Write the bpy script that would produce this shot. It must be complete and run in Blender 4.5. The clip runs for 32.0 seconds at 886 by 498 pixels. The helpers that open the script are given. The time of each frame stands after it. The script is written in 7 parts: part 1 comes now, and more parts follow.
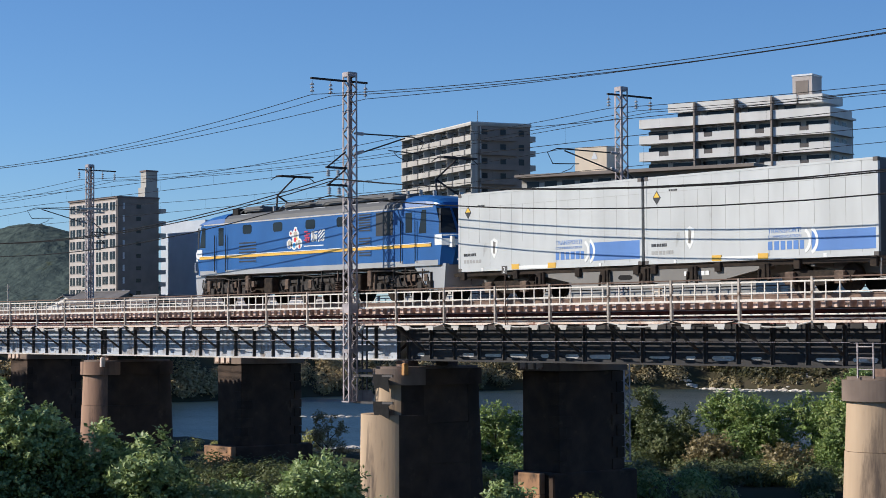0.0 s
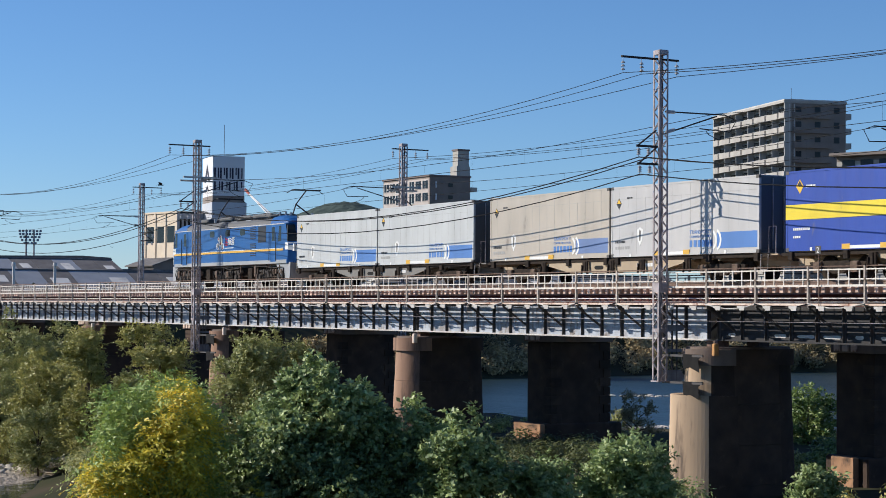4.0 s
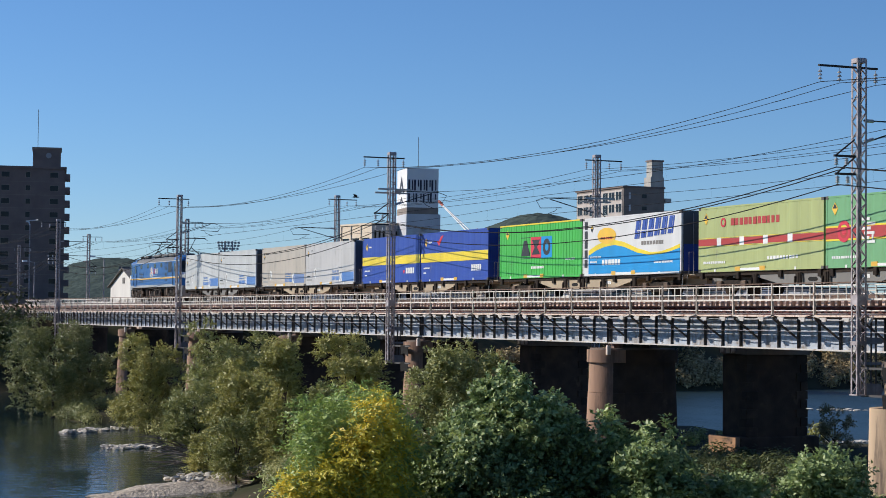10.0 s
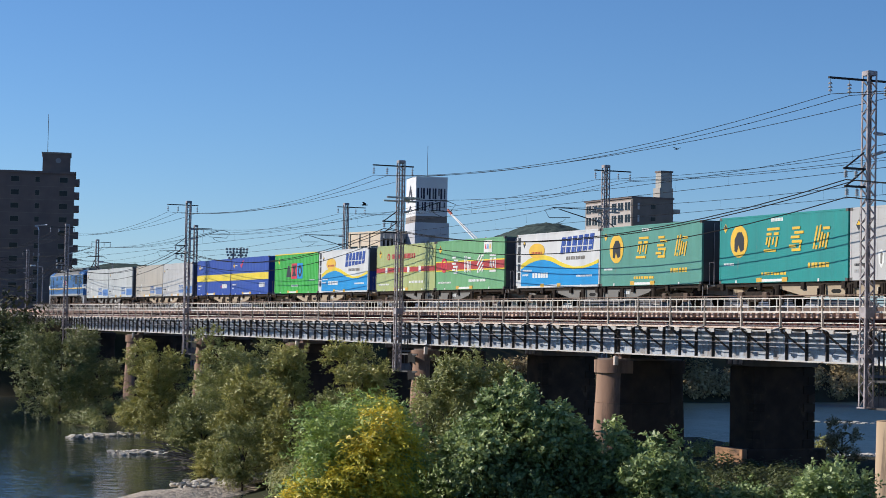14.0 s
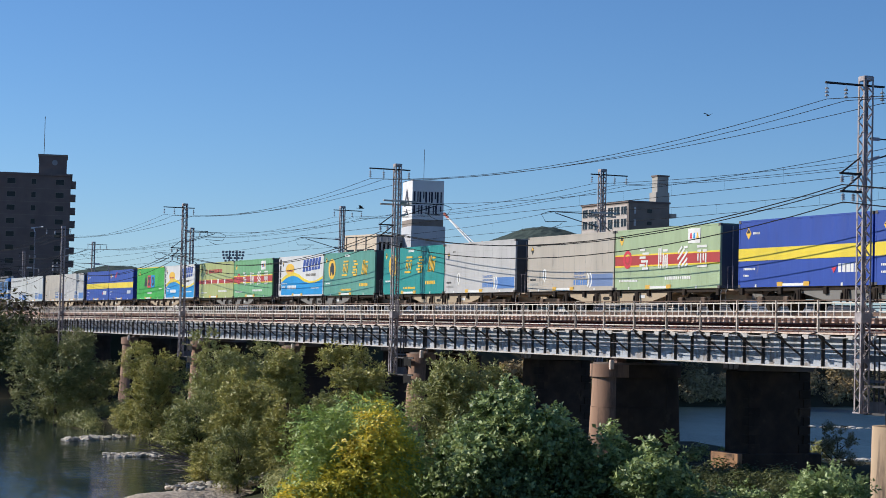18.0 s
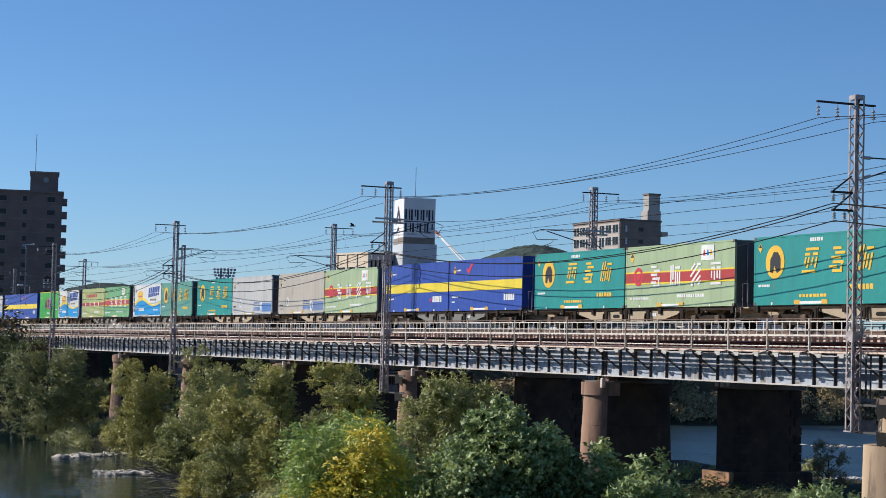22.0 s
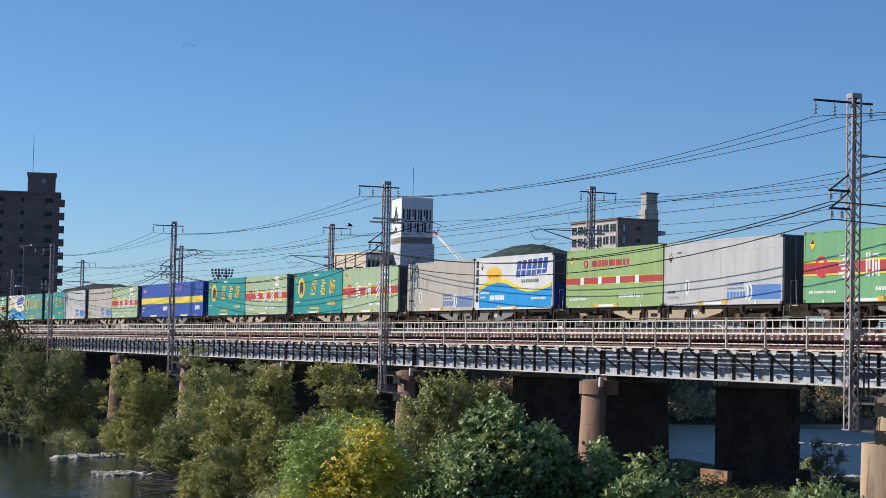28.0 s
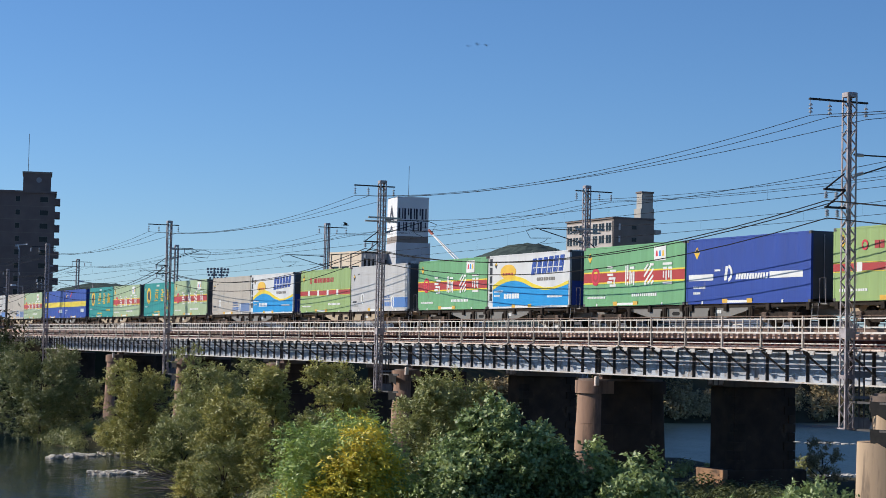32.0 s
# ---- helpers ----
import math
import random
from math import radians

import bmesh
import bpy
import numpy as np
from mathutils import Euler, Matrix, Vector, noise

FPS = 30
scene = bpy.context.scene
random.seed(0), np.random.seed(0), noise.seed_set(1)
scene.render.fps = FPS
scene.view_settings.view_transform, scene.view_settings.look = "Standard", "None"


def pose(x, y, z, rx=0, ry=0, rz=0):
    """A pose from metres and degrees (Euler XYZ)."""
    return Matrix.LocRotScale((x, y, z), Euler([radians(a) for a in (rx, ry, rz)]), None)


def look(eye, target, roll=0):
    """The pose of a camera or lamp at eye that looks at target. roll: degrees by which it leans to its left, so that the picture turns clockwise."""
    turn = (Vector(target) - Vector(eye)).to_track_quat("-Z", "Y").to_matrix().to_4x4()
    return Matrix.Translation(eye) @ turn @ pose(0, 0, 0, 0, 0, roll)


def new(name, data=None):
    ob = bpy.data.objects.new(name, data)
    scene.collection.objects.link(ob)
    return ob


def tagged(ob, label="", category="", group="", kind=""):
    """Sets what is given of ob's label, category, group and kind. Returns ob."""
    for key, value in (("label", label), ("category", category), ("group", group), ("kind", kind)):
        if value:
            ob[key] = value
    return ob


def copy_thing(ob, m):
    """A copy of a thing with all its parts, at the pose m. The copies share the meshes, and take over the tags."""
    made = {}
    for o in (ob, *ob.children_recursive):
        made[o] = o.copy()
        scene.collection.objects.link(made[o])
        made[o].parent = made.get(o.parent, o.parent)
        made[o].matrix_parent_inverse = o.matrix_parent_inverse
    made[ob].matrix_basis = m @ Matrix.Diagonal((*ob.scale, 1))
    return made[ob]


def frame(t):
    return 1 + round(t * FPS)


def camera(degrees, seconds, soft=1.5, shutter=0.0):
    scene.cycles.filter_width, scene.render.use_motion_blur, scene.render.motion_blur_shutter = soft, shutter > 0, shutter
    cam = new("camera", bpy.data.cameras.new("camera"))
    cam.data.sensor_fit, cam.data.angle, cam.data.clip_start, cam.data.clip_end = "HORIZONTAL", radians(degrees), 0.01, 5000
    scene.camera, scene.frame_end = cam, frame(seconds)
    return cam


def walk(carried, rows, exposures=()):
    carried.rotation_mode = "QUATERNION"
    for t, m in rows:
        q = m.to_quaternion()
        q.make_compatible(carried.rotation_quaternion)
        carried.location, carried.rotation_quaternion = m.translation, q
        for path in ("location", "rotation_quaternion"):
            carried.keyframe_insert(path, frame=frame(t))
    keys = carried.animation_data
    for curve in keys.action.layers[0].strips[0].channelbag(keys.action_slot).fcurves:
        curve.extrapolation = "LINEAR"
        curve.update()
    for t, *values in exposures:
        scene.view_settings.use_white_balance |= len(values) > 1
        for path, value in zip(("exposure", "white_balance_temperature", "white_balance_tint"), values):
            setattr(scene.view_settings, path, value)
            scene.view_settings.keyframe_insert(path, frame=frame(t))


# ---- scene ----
cam = camera(26.02, 32.0, soft=0.6)
walk(cam, [
    (0, pose(0, 0, 8, 92.372, 0.239, 51.651)),
    (0.5, pose(0, 0, 8, 92.287, 0.127, 53.320)),
    (1, pose(0, 0, 8, 92.241, -0.051, 54.747)),
    (1.5, pose(0, 0, 8, 92.187, -0.171, 55.998)),
    (2, pose(0, 0, 8, 92.134, -0.274, 57.144)),
    (2.5, pose(0, 0, 8, 92.057, -0.276, 58.243)),
    (3, pose(0, 0, 8, 91.923, -0.288, 59.260)),
    (3.5, pose(0, 0, 8, 91.793, -0.328, 60.124)),
    (5.5, pose(0, 0, 8, 91.779, -0.532, 62.835)),
    (6, pose(0, 0, 8, 91.839, -0.461, 63.504)),
    (6.5, pose(0, 0, 8, 91.903, -0.387, 64.143)),
    (7, pose(0, 0, 8, 91.963, -0.322, 64.697)),
    (7.5, pose(0, 0, 8, 92.043, -0.380, 65.170)),
    (8, pose(0, 0, 8, 92.093, -0.416, 65.591)),
    (8.5, pose(0, 0, 8, 92.071, -0.507, 65.960)),
    (9, pose(0, 0, 8, 92.040, -0.494, 66.316)),
    (9.5, pose(0, 0, 8, 92.012, -0.515, 66.555)),
    (10, pose(0, 0, 8, 92.015, -0.573, 66.641)),
    (10.5, pose(0, 0, 8, 92.018, -0.699, 66.614)),
    (11, pose(0, 0, 8, 92.022, -0.803, 66.601)),
    (11.5, pose(0, 0, 8, 91.996, -0.950, 66.612)),
    (12, pose(0, 0, 8, 92.020, -1.081, 66.632)),
    (12.5, pose(0, 0, 8, 92.119, -1.128, 66.672)),
    (13, pose(0, 0, 8, 92.202, -1.134, 66.777)),
    (13.5, pose(0, 0, 8, 92.255, -1.156, 66.857)),
    (14, pose(0, 0, 8, 92.271, -1.143, 66.869)),
    (14.5, pose(0, 0, 8, 92.236, -1.118, 66.841)),
    (16.5, pose(0, 0, 8, 92.310, -1.239, 66.809)),
    (17, pose(0, 0, 8, 92.312, -1.263, 66.826)),
    (17.5, pose(0, 0, 8, 92.327, -1.330, 66.802)),
    (18, pose(0, 0, 8, 92.379, -1.343, 66.747)),
    (18.5, pose(0, 0, 8, 92.467, -1.394, 66.692)),
    (19, pose(0, 0, 8, 92.554, -1.445, 66.658)),
    (19.5, pose(0, 0, 8, 92.618, -1.511, 66.642)),
    (20, pose(0, 0, 8, 92.675, -1.493, 66.614)),
    (20.5, pose(0, 0, 8, 92.739, -1.489, 66.550)),
    (21, pose(0, 0, 8, 92.798, -1.461, 66.505)),
    (21.5, pose(0, 0, 8, 92.865, -1.431, 66.490)),
    (22, pose(0, 0, 8, 92.920, -1.429, 66.489)),
    (22.5, pose(0, 0, 8, 92.995, -1.504, 66.492)),
    (23, pose(0, 0, 8, 93.107, -1.484, 66.469)),
    (23.5, pose(0, 0, 8, 93.209, -1.462, 66.460)),
    (24, pose(0, 0, 8, 93.270, -1.390, 66.444)),
    (24.5, pose(0, 0, 8, 93.258, -1.391, 66.424)),
    (25, pose(0, 0, 8, 93.236, -1.383, 66.424)),
    (25.5, pose(0, 0, 8, 93.210, -1.381, 66.448)),
    (27.5, pose(0, 0, 8, 93.015, -1.230, 66.447)),
    (28, pose(0, 0, 8, 92.912, -1.230, 66.431)),
    (28.5, pose(0, 0, 8, 92.885, -1.222, 66.422)),
    (29, pose(0, 0, 8, 92.941, -1.216, 66.395)),
    (29.5, pose(0, 0, 8, 93.000, -1.209, 66.397)),
    (30, pose(0, 0, 8, 92.979, -1.154, 66.382)),
    (30.5, pose(0, 0, 8, 92.910, -1.108, 66.372)),
    (31, pose(0, 0, 8, 92.859, -1.142, 66.337)),
    (31.5, pose(0, 0, 8, 92.832, -1.193, 66.315)),
    (32, pose(0, 0, 8, 92.887, -1.214, 66.301)),
], exposures=((0, 0.24, 5750, 10), (4, 0.22, 5750, 10), (8, 0.14, 5750, 10), (32, 0.13, 5750, 10)))

# ---- light ----
world = bpy.data.worlds.new("world")
scene.world = world
world.use_nodes = True
SUN_FROM = Vector((-0.65, -0.75, 0.53)).normalized()
SUN_EL = math.asin(SUN_FROM.z)
wn = world.node_tree
sky = wn.nodes.new("ShaderNodeTexSky")
sky.sky_type, sky.sun_disc = "NISHITA", False
sky.sun_elevation = SUN_EL
sky.sun_rotation = math.atan2(SUN_FROM.x, SUN_FROM.y)
sky.air_density, sky.dust_density, sky.ozone_density = 0.87, 0.0, 6.4
wn.links.new(sky.outputs["Color"], wn.nodes["Background"].inputs["Color"])
wn.nodes["Background"].inputs["Strength"].default_value = 0.091
sun_data = bpy.data.lights.new("sun", "SUN")
sun_data.energy, sun_data.angle, sun_data.color = 5.0, radians(0.53), (1.0, 0.865, 0.68)
sun = new("sun", sun_data)
sun.matrix_world = look((0, 0, 60), Vector((0, 0, 60)) - SUN_FROM)


# ---- mesh tools ----
class Geo:
    """Gathers vertices and faces of one mesh."""

    def __init__(self):
        self.v, self.f = [], []

    def add(self, verts, faces):
        n = len(self.v)
        self.v += [tuple(p) for p in verts]
        self.f += [tuple(n + i for i in f) for f in faces]
        return self

    def box(self, x0, x1, y0, y1, z0, z1):
        return self.add([(x, y, z) for x in (x0, x1) for y in (y0, y1) for z in (z0, z1)],
                        [(0, 1, 3, 2), (4, 6, 7, 5), (0, 4, 5, 1), (2, 3, 7, 6), (0, 2, 6, 4), (1, 5, 7, 3)])

    def chamfer_box(self, x0, x1, y0, y1, z0, z1, c):
        """A box with its long vertical edges and top edges cut."""
        def ring(z, d):
            a0, a1, b0, b1 = x0 + d, x1 - d, y0 + d, y1 - d
            return [(a0 + c, b0, z), (a1 - c, b0, z), (a1, b0 + c, z), (a1, b1 - c, z), (a1 - c, b1, z), (a0 + c, b1, z), (a0, b1 - c, z), (a0, b0 + c, z)]
        v = ring(z0, 0) + ring(z1 - c, 0) + ring(z1, c)
        f = [tuple(reversed(range(8))), tuple(range(16, 24))]
        for k in (0, 8):
            f += [(k + i, k + (i + 1) % 8, k + 8 + (i + 1) % 8, k + 8 + i) for i in range(8)]
        return self.add(v, f)

    def beam(self, p, q, w, h):
        """A rectangular bar from p to q."""
        p, q = Vector(p), Vector(q)
        d = (q - p).normalized()
        s = d.cross(Vector((0, 0, 1)))
        s = s.normalized() if s.length > 1e-4 else Vector((1, 0, 0))
        u = s.cross(d)
        s, u = s * w / 2, u * h / 2
        v = [a + i * s + j * u for a in (p, q) for i, j in ((-1, -1), (1, -1), (1, 1), (-1, 1))]
        return self.add(v, [(0, 1, 2, 3), (7, 6, 5, 4), (0, 4, 5, 1), (1, 5, 6, 2), (2, 6, 7, 3), (3, 7, 4, 0)])

    def tube(self, pts, r, n=6, r2=None):
        """A round rod through the points, tapering from r to r2."""
        pts = [Vector(p) for p in pts]
        v, f = [], []
        for i, p in enumerate(pts):
            d = (pts[min(i + 1, len(pts) - 1)] - pts[max(i - 1, 0)]).normalized()
            s = d.cross(Vector((0.03, 0.02, 1)))
            s = s.normalized() if s.length > 1e-3 else Vector((1, 0, 0))
            u = s.cross(d)
            k = i / max(1, len(pts) - 1)
            rr = r if r2 is None else r + (r2 - r) * k
            v += [p + rr * (math.cos(2 * math.pi * a / n) * s + math.sin(2 * math.pi * a / n) * u) for a in range(n)]
        for i in range(len(pts) - 1):
            f += [(i * n + a, i * n + (a + 1) % n, (i + 1) * n + (a + 1) % n, (i + 1) * n + a) for a in range(n)]
        m = len(v)
        return self.add(v, f + [tuple(reversed(range(n))), tuple(range(m - n, m))])

    def prism(self, poly, y0, y1, axis="y"):
        """A closed outline (pairs), swept from y0 to y1 along the axis."""
        put = {"y": lambda a, b, t: (a, t, b), "x": lambda a, b, t: (t, a, b), "z": lambda a, b, t: (a, b, t)}[axis]
        n = len(poly)
        v = [put(a, b, y0) for a, b in poly] + [put(a, b, y1) for a, b in poly]
        return self.add(v, [tuple(range(n)), tuple(reversed(range(n, 2 * n)))] + [(i, n + i, n + (i + 1) % n, (i + 1) % n) for i in range(n)])

    def mesh(self, name, smooth=False):
        me = bpy.data.meshes.new(name)
        me.from_pydata(self.v, [], self.f)
        me.validate()
        bm = bmesh.new()
        bm.from_mesh(me)
        bmesh.ops.recalc_face_normals(bm, faces=bm.faces)
        bm.to_mesh(me)
        bm.free()
        if smooth:
            for poly in me.polygons:
                poly.use_smooth = True
        return me


def part(name, geo, material, parent=None, label="", smooth=False):
    me = geo if isinstance(geo, bpy.types.Mesh) else geo.mesh(name, smooth)
    if not me.materials:
        me.materials.append(material)
    ob = new(name, me)
    ob.parent = parent
    if label:
        ob["label"] = label
    return ob


def thing(name, label, category, group="", at=(0, 0, 0), rz=0):
    ob = tagged(new(name), label, category, group)
    ob.empty_display_size = 0.3
    ob.matrix_basis = pose(*at, 0, 0, rz)
    return ob


def setting(ob, label=""):
    return tagged(ob, label, kind="structure")


# ---- materials ----
def surface(name, c1, c2=None, rough=0.6, metal=0.0, scale=3.0, fine=40.0, bump=0.15, stain=None, stain_scale=0.6, stain_at=0.58, streak=1.0, tint=0.0, spec=0.5, depth=0.02):
    """Two-scale colour variation, stains with their own shape, and fine relief."""
    c2 = c2 or tuple(c * 0.75 for c in c1)
    m = bpy.data.materials.new(name)
    m.use_nodes = True
    nt = m.node_tree
    nd, ln = nt.nodes, nt.links
    b = nd["Principled BSDF"]
    co = nd.new("ShaderNodeTexCoord")
    mp = nd.new("ShaderNodeMapping")
    mp.inputs["Scale"].default_value = (1, 1, 1 / streak)
    ln.new(co.outputs["Object"], mp.inputs["Vector"])
    n1 = nd.new("ShaderNodeTexNoise")
    n1.inputs["Scale"].default_value, n1.inputs["Detail"].default_value = scale, 6
    n2 = nd.new("ShaderNodeTexNoise")
    n2.inputs["Scale"].default_value, n2.inputs["Detail"].default_value = fine, 3
    ln.new(mp.outputs["Vector"], n1.inputs["Vector"])
    ln.new(mp.outputs["Vector"], n2.inputs["Vector"])
    ramp = nd.new("ShaderNodeMapRange")
    ramp.inputs["From Min"].default_value, ramp.inputs["From Max"].default_value = 0.35, 0.65
    ln.new(n1.outputs["Fac"], ramp.inputs["Value"])
    mix = nd.new("ShaderNodeMix")
    mix.data_type = "RGBA"
    mix.inputs["A"].default_value, mix.inputs["B"].default_value = (*c1, 1), (*c2, 1)
    ln.new(ramp.outputs["Result"], mix.inputs["Factor"])
    out = mix.outputs["Result"]
    if stain:
        n3 = nd.new("ShaderNodeTexNoise")
        n3.inputs["Scale"].default_value, n3.inputs["Detail"].default_value = stain_scale, 9
        n3.inputs["Roughness"].default_value = 0.65
        ln.new(mp.outputs["Vector"], n3.inputs["Vector"])
        r3 = nd.new("ShaderNodeMapRange")
        r3.inputs["From Min"].default_value, r3.inputs["From Max"].default_value = stain_at, stain_at + 0.14
        ln.new(n3.outputs["Fac"], r3.inputs["Value"])
        m3 = nd.new("ShaderNodeMix")
        m3.data_type = "RGBA"
        m3.inputs["B"].default_value = (*stain, 1)
        ln.new(out, m3.inputs["A"])
        ln.new(r3.outputs["Result"], m3.inputs["Factor"])
        out = m3.outputs["Result"]
    if tint:
        info = nd.new("ShaderNodeObjectInfo")
        hv = nd.new("ShaderNodeHueSaturation")
        r4 = nd.new("ShaderNodeMapRange")
        r4.inputs["To Min"].default_value, r4.inputs["To Max"].default_value = 1 - tint, 1 + tint
        ln.new(info.outputs["Random"], r4.inputs["Value"])
        ln.new(r4.outputs["Result"], hv.inputs["Value"])
        ln.new(out, hv.inputs["Color"])
        out = hv.outputs["Color"]
    ln.new(out, b.inputs["Base Color"])
    b.inputs["Roughness"].default_value, b.inputs["Metallic"].default_value = rough, metal
    b.inputs["Specular IOR Level"].default_value = spec
    bp = nd.new("ShaderNodeBump")
    bp.inputs["Strength"].default_value, bp.inputs["Distance"].default_value = bump, depth
    ln.new(n2.outputs["Fac"], bp.inputs["Height"])
    ln.new(bp.outputs["Normal"], b.inputs["Normal"])
    return m


def leaf_material(name, cols, rough=0.5, gloss=0.4):
    """Leaves: a colour for each leaf out of a few, with light coming through."""
    m = bpy.data.materials.new(name)
    m.use_nodes = True
    nt = m.node_tree
    nd, ln = nt.nodes, nt.links
    b = nd["Principled BSDF"]
    geo = nd.new("ShaderNodeNewGeometry")
    co = nd.new("ShaderNodeTexCoord")
    nz = nd.new("ShaderNodeTexNoise")
    nz.inputs["Scale"].default_value, nz.inputs["Detail"].default_value = 0.55, 3
    ln.new(co.outputs["Object"], nz.inputs["Vector"])
    add = nd.new("ShaderNodeMath")
    add.operation = "MULTIPLY_ADD"
    add.inputs[1].default_value = 0.45
    ln.new(geo.outputs["Random Per Island"], add.inputs[0])
    sc = nd.new("ShaderNodeMapRange")
    sc.inputs["From Min"].default_value, sc.inputs["From Max"].default_value = 0.3, 0.7
    sc.inputs["To Max"].default_value = 0.55
    ln.new(nz.outputs["Fac"], sc.inputs["Value"])
    ln.new(sc.outputs["Result"], add.inputs[2])
    ramp = nd.new("ShaderNodeValToRGB")
    while len(ramp.color_ramp.elements) < len(cols):
        ramp.color_ramp.elements.new(0.5)
    for i, c in enumerate(cols):
        ramp.color_ramp.elements[i].position = i / max(1, len(cols) - 1)
        ramp.color_ramp.elements[i].color = (*c, 1)
    ln.new(add.outputs["Value"], ramp.inputs["Fac"])
    ln.new(ramp.outputs["Color"], b.inputs["Base Color"])
    b.inputs["Roughness"].default_value = rough
    b.inputs["Specular IOR Level"].default_value = gloss
    tr = nd.new("ShaderNodeBsdfTranslucent")
    ln.new(ramp.outputs["Color"], tr.inputs["Color"])
    mx = nd.new("ShaderNodeMixShader")
    mx.inputs["Fac"].default_value = 0.2
    ln.new(b.outputs["BSDF"], mx.inputs[1])
    ln.new(tr.outputs["BSDF"], mx.inputs[2])
    ln.new(mx.outputs["Shader"], nd["Material Output"].inputs["Surface"])
    return m


def water_material():
    """River water: a dark green body under wind ripples, with calmer lanes along the current."""
    m = surface("river_water", (0.010, 0.024, 0.026), (0.016, 0.032, 0.034), rough=0.05, scale=0.08, bump=0, spec=0.65)
    nt = m.node_tree
    nd, ln = nt.nodes, nt.links
    nd["Principled BSDF"].inputs["IOR"].default_value = 1.33
    co = nd.new("ShaderNodeTexCoord")
    mp = nd.new("ShaderNodeMapping")
    mp.inputs["Scale"].default_value = (1.0, 0.6, 1)
    mp.inputs["Rotation"].default_value = (0, 0, radians(25))
    ln.new(co.outputs["Object"], mp.inputs["Vector"])
    a = nd.new("ShaderNodeTexNoise")
    a.inputs["Scale"].default_value, a.inputs["Detail"].default_value = 1.7, 4
    ln.new(mp.outputs["Vector"], a.inputs["Vector"])
    wide = nd.new("ShaderNodeMapping")
    wide.inputs["Scale"].default_value = (0.05, 0.16, 1)
    wide.inputs["Rotation"].default_value = (0, 0, radians(-12))
    ln.new(co.outputs["Object"], wide.inputs["Vector"])
    gust = nd.new("ShaderNodeTexNoise")
    gust.inputs["Scale"].default_value, gust.inputs["Detail"].default_value = 1.0, 6
    gust.inputs["Roughness"].default_value = 0.62
    ln.new(wide.outputs["Vector"], gust.inputs["Vector"])
    gr = nd.new("ShaderNodeMapRange")
    gr.inputs["From Min"].default_value, gr.inputs["From Max"].default_value = 0.40, 0.62
    gr.inputs["To Min"].default_value, gr.inputs["To Max"].default_value = 0.35, 1.0
    ln.new(gust.outputs["Fac"], gr.inputs["Value"])
    bp = nd.new("ShaderNodeBump")
    bp.inputs["Distance"].default_value = 0.3
    # the main channel is ruffled, the backwater before the island lies calm
    xyz = nd.new("ShaderNodeSeparateXYZ")
    ln.new(co.outputs["Object"], xyz.inputs["Vector"])
    reach = nd.new("ShaderNodeMapRange")
    reach.inputs["From Min"].default_value, reach.inputs["From Max"].default_value = 48, 75
    reach.inputs["To Min"].default_value, reach.inputs["To Max"].default_value = 0.16, 1.0
    ln.new(xyz.outputs["Y"], reach.inputs["Value"])
    chop = nd.new("ShaderNodeMapRange")
    chop.inputs["From Min"].default_value, chop.inputs["From Max"].default_value = 48, 75
    chop.inputs["To Min"].default_value, chop.inputs["To Max"].default_value = 0.05, 0.34
    ln.new(xyz.outputs["Y"], chop.inputs["Value"])
    ln.new(chop.outputs["Result"], nd["Principled BSDF"].inputs["Roughness"])
    both = nd.new("ShaderNodeMath")
    both.operation = "MULTIPLY"
    ln.new(gr.outputs["Result"], both.inputs[0])
    ln.new(reach.outputs["Result"], both.inputs[1])
    ln.new(both.outputs["Value"], bp.inputs["Strength"])
    ln.new(a.outputs["Fac"], bp.inputs["Height"])
    ln.new(bp.outputs["Normal"], nd["Principled BSDF"].inputs["Normal"])
    return m


def glass_material(name, tone=(0.012, 0.015, 0.018)):
    return surface(name, tone, tuple(c * 1.4 for c in tone), rough=0.12, scale=0.5, bump=0.01, spec=0.2)


M_WATER = water_material()
M_GROUND = surface("earth_and_grass", (0.075, 0.062, 0.04), (0.045, 0.05, 0.025), rough=0.95, scale=0.15, fine=2, bump=0.3, spec=0.05, stain=(0.12, 0.10, 0.07), stain_scale=0.3)
M_STONE = surface("river_stone", (0.66, 0.60, 0.50), (0.46, 0.41, 0.34), rough=0.9, scale=2, fine=25, tint=0.25)
M_GRAVEL = surface("gravel", (0.58, 0.49, 0.38), (0.36, 0.30, 0.235), rough=0.95, scale=5, fine=7, bump=1.0, depth=0.15, stain=(0.13, 0.11, 0.085), stain_scale=0.8, stain_at=0.55)
M_GIRDER = surface("grey_paint", (0.44, 0.47, 0.52), (0.34, 0.37, 0.42), rough=0.55, scale=1.2, fine=30, stain=(0.19, 0.16, 0.14), stain_scale=1.6, stain_at=0.50, streak=2.0)
M_FLANGE = surface("weathered_white_paint", (0.54, 0.52, 0.49), (0.43, 0.40, 0.36), rough=0.6, scale=1.5, stain=(0.25, 0.17, 0.11), stain_scale=2.2, stain_at=0.58)
M_DARKGIRDER = surface("old_dark_paint", (0.030, 0.028, 0.030), (0.021, 0.019, 0.019), rough=0.8, scale=1.5, stain=(0.035, 0.022, 0.016), stain_scale=2, stain_at=0.58)
M_POST = surface("flaking_post_paint", (0.52, 0.46, 0.40), (0.33, 0.27, 0.22), rough=0.85, scale=5, tint=0.3, stain=(0.13, 0.07, 0.045), stain_scale=4, stain_at=0.5)
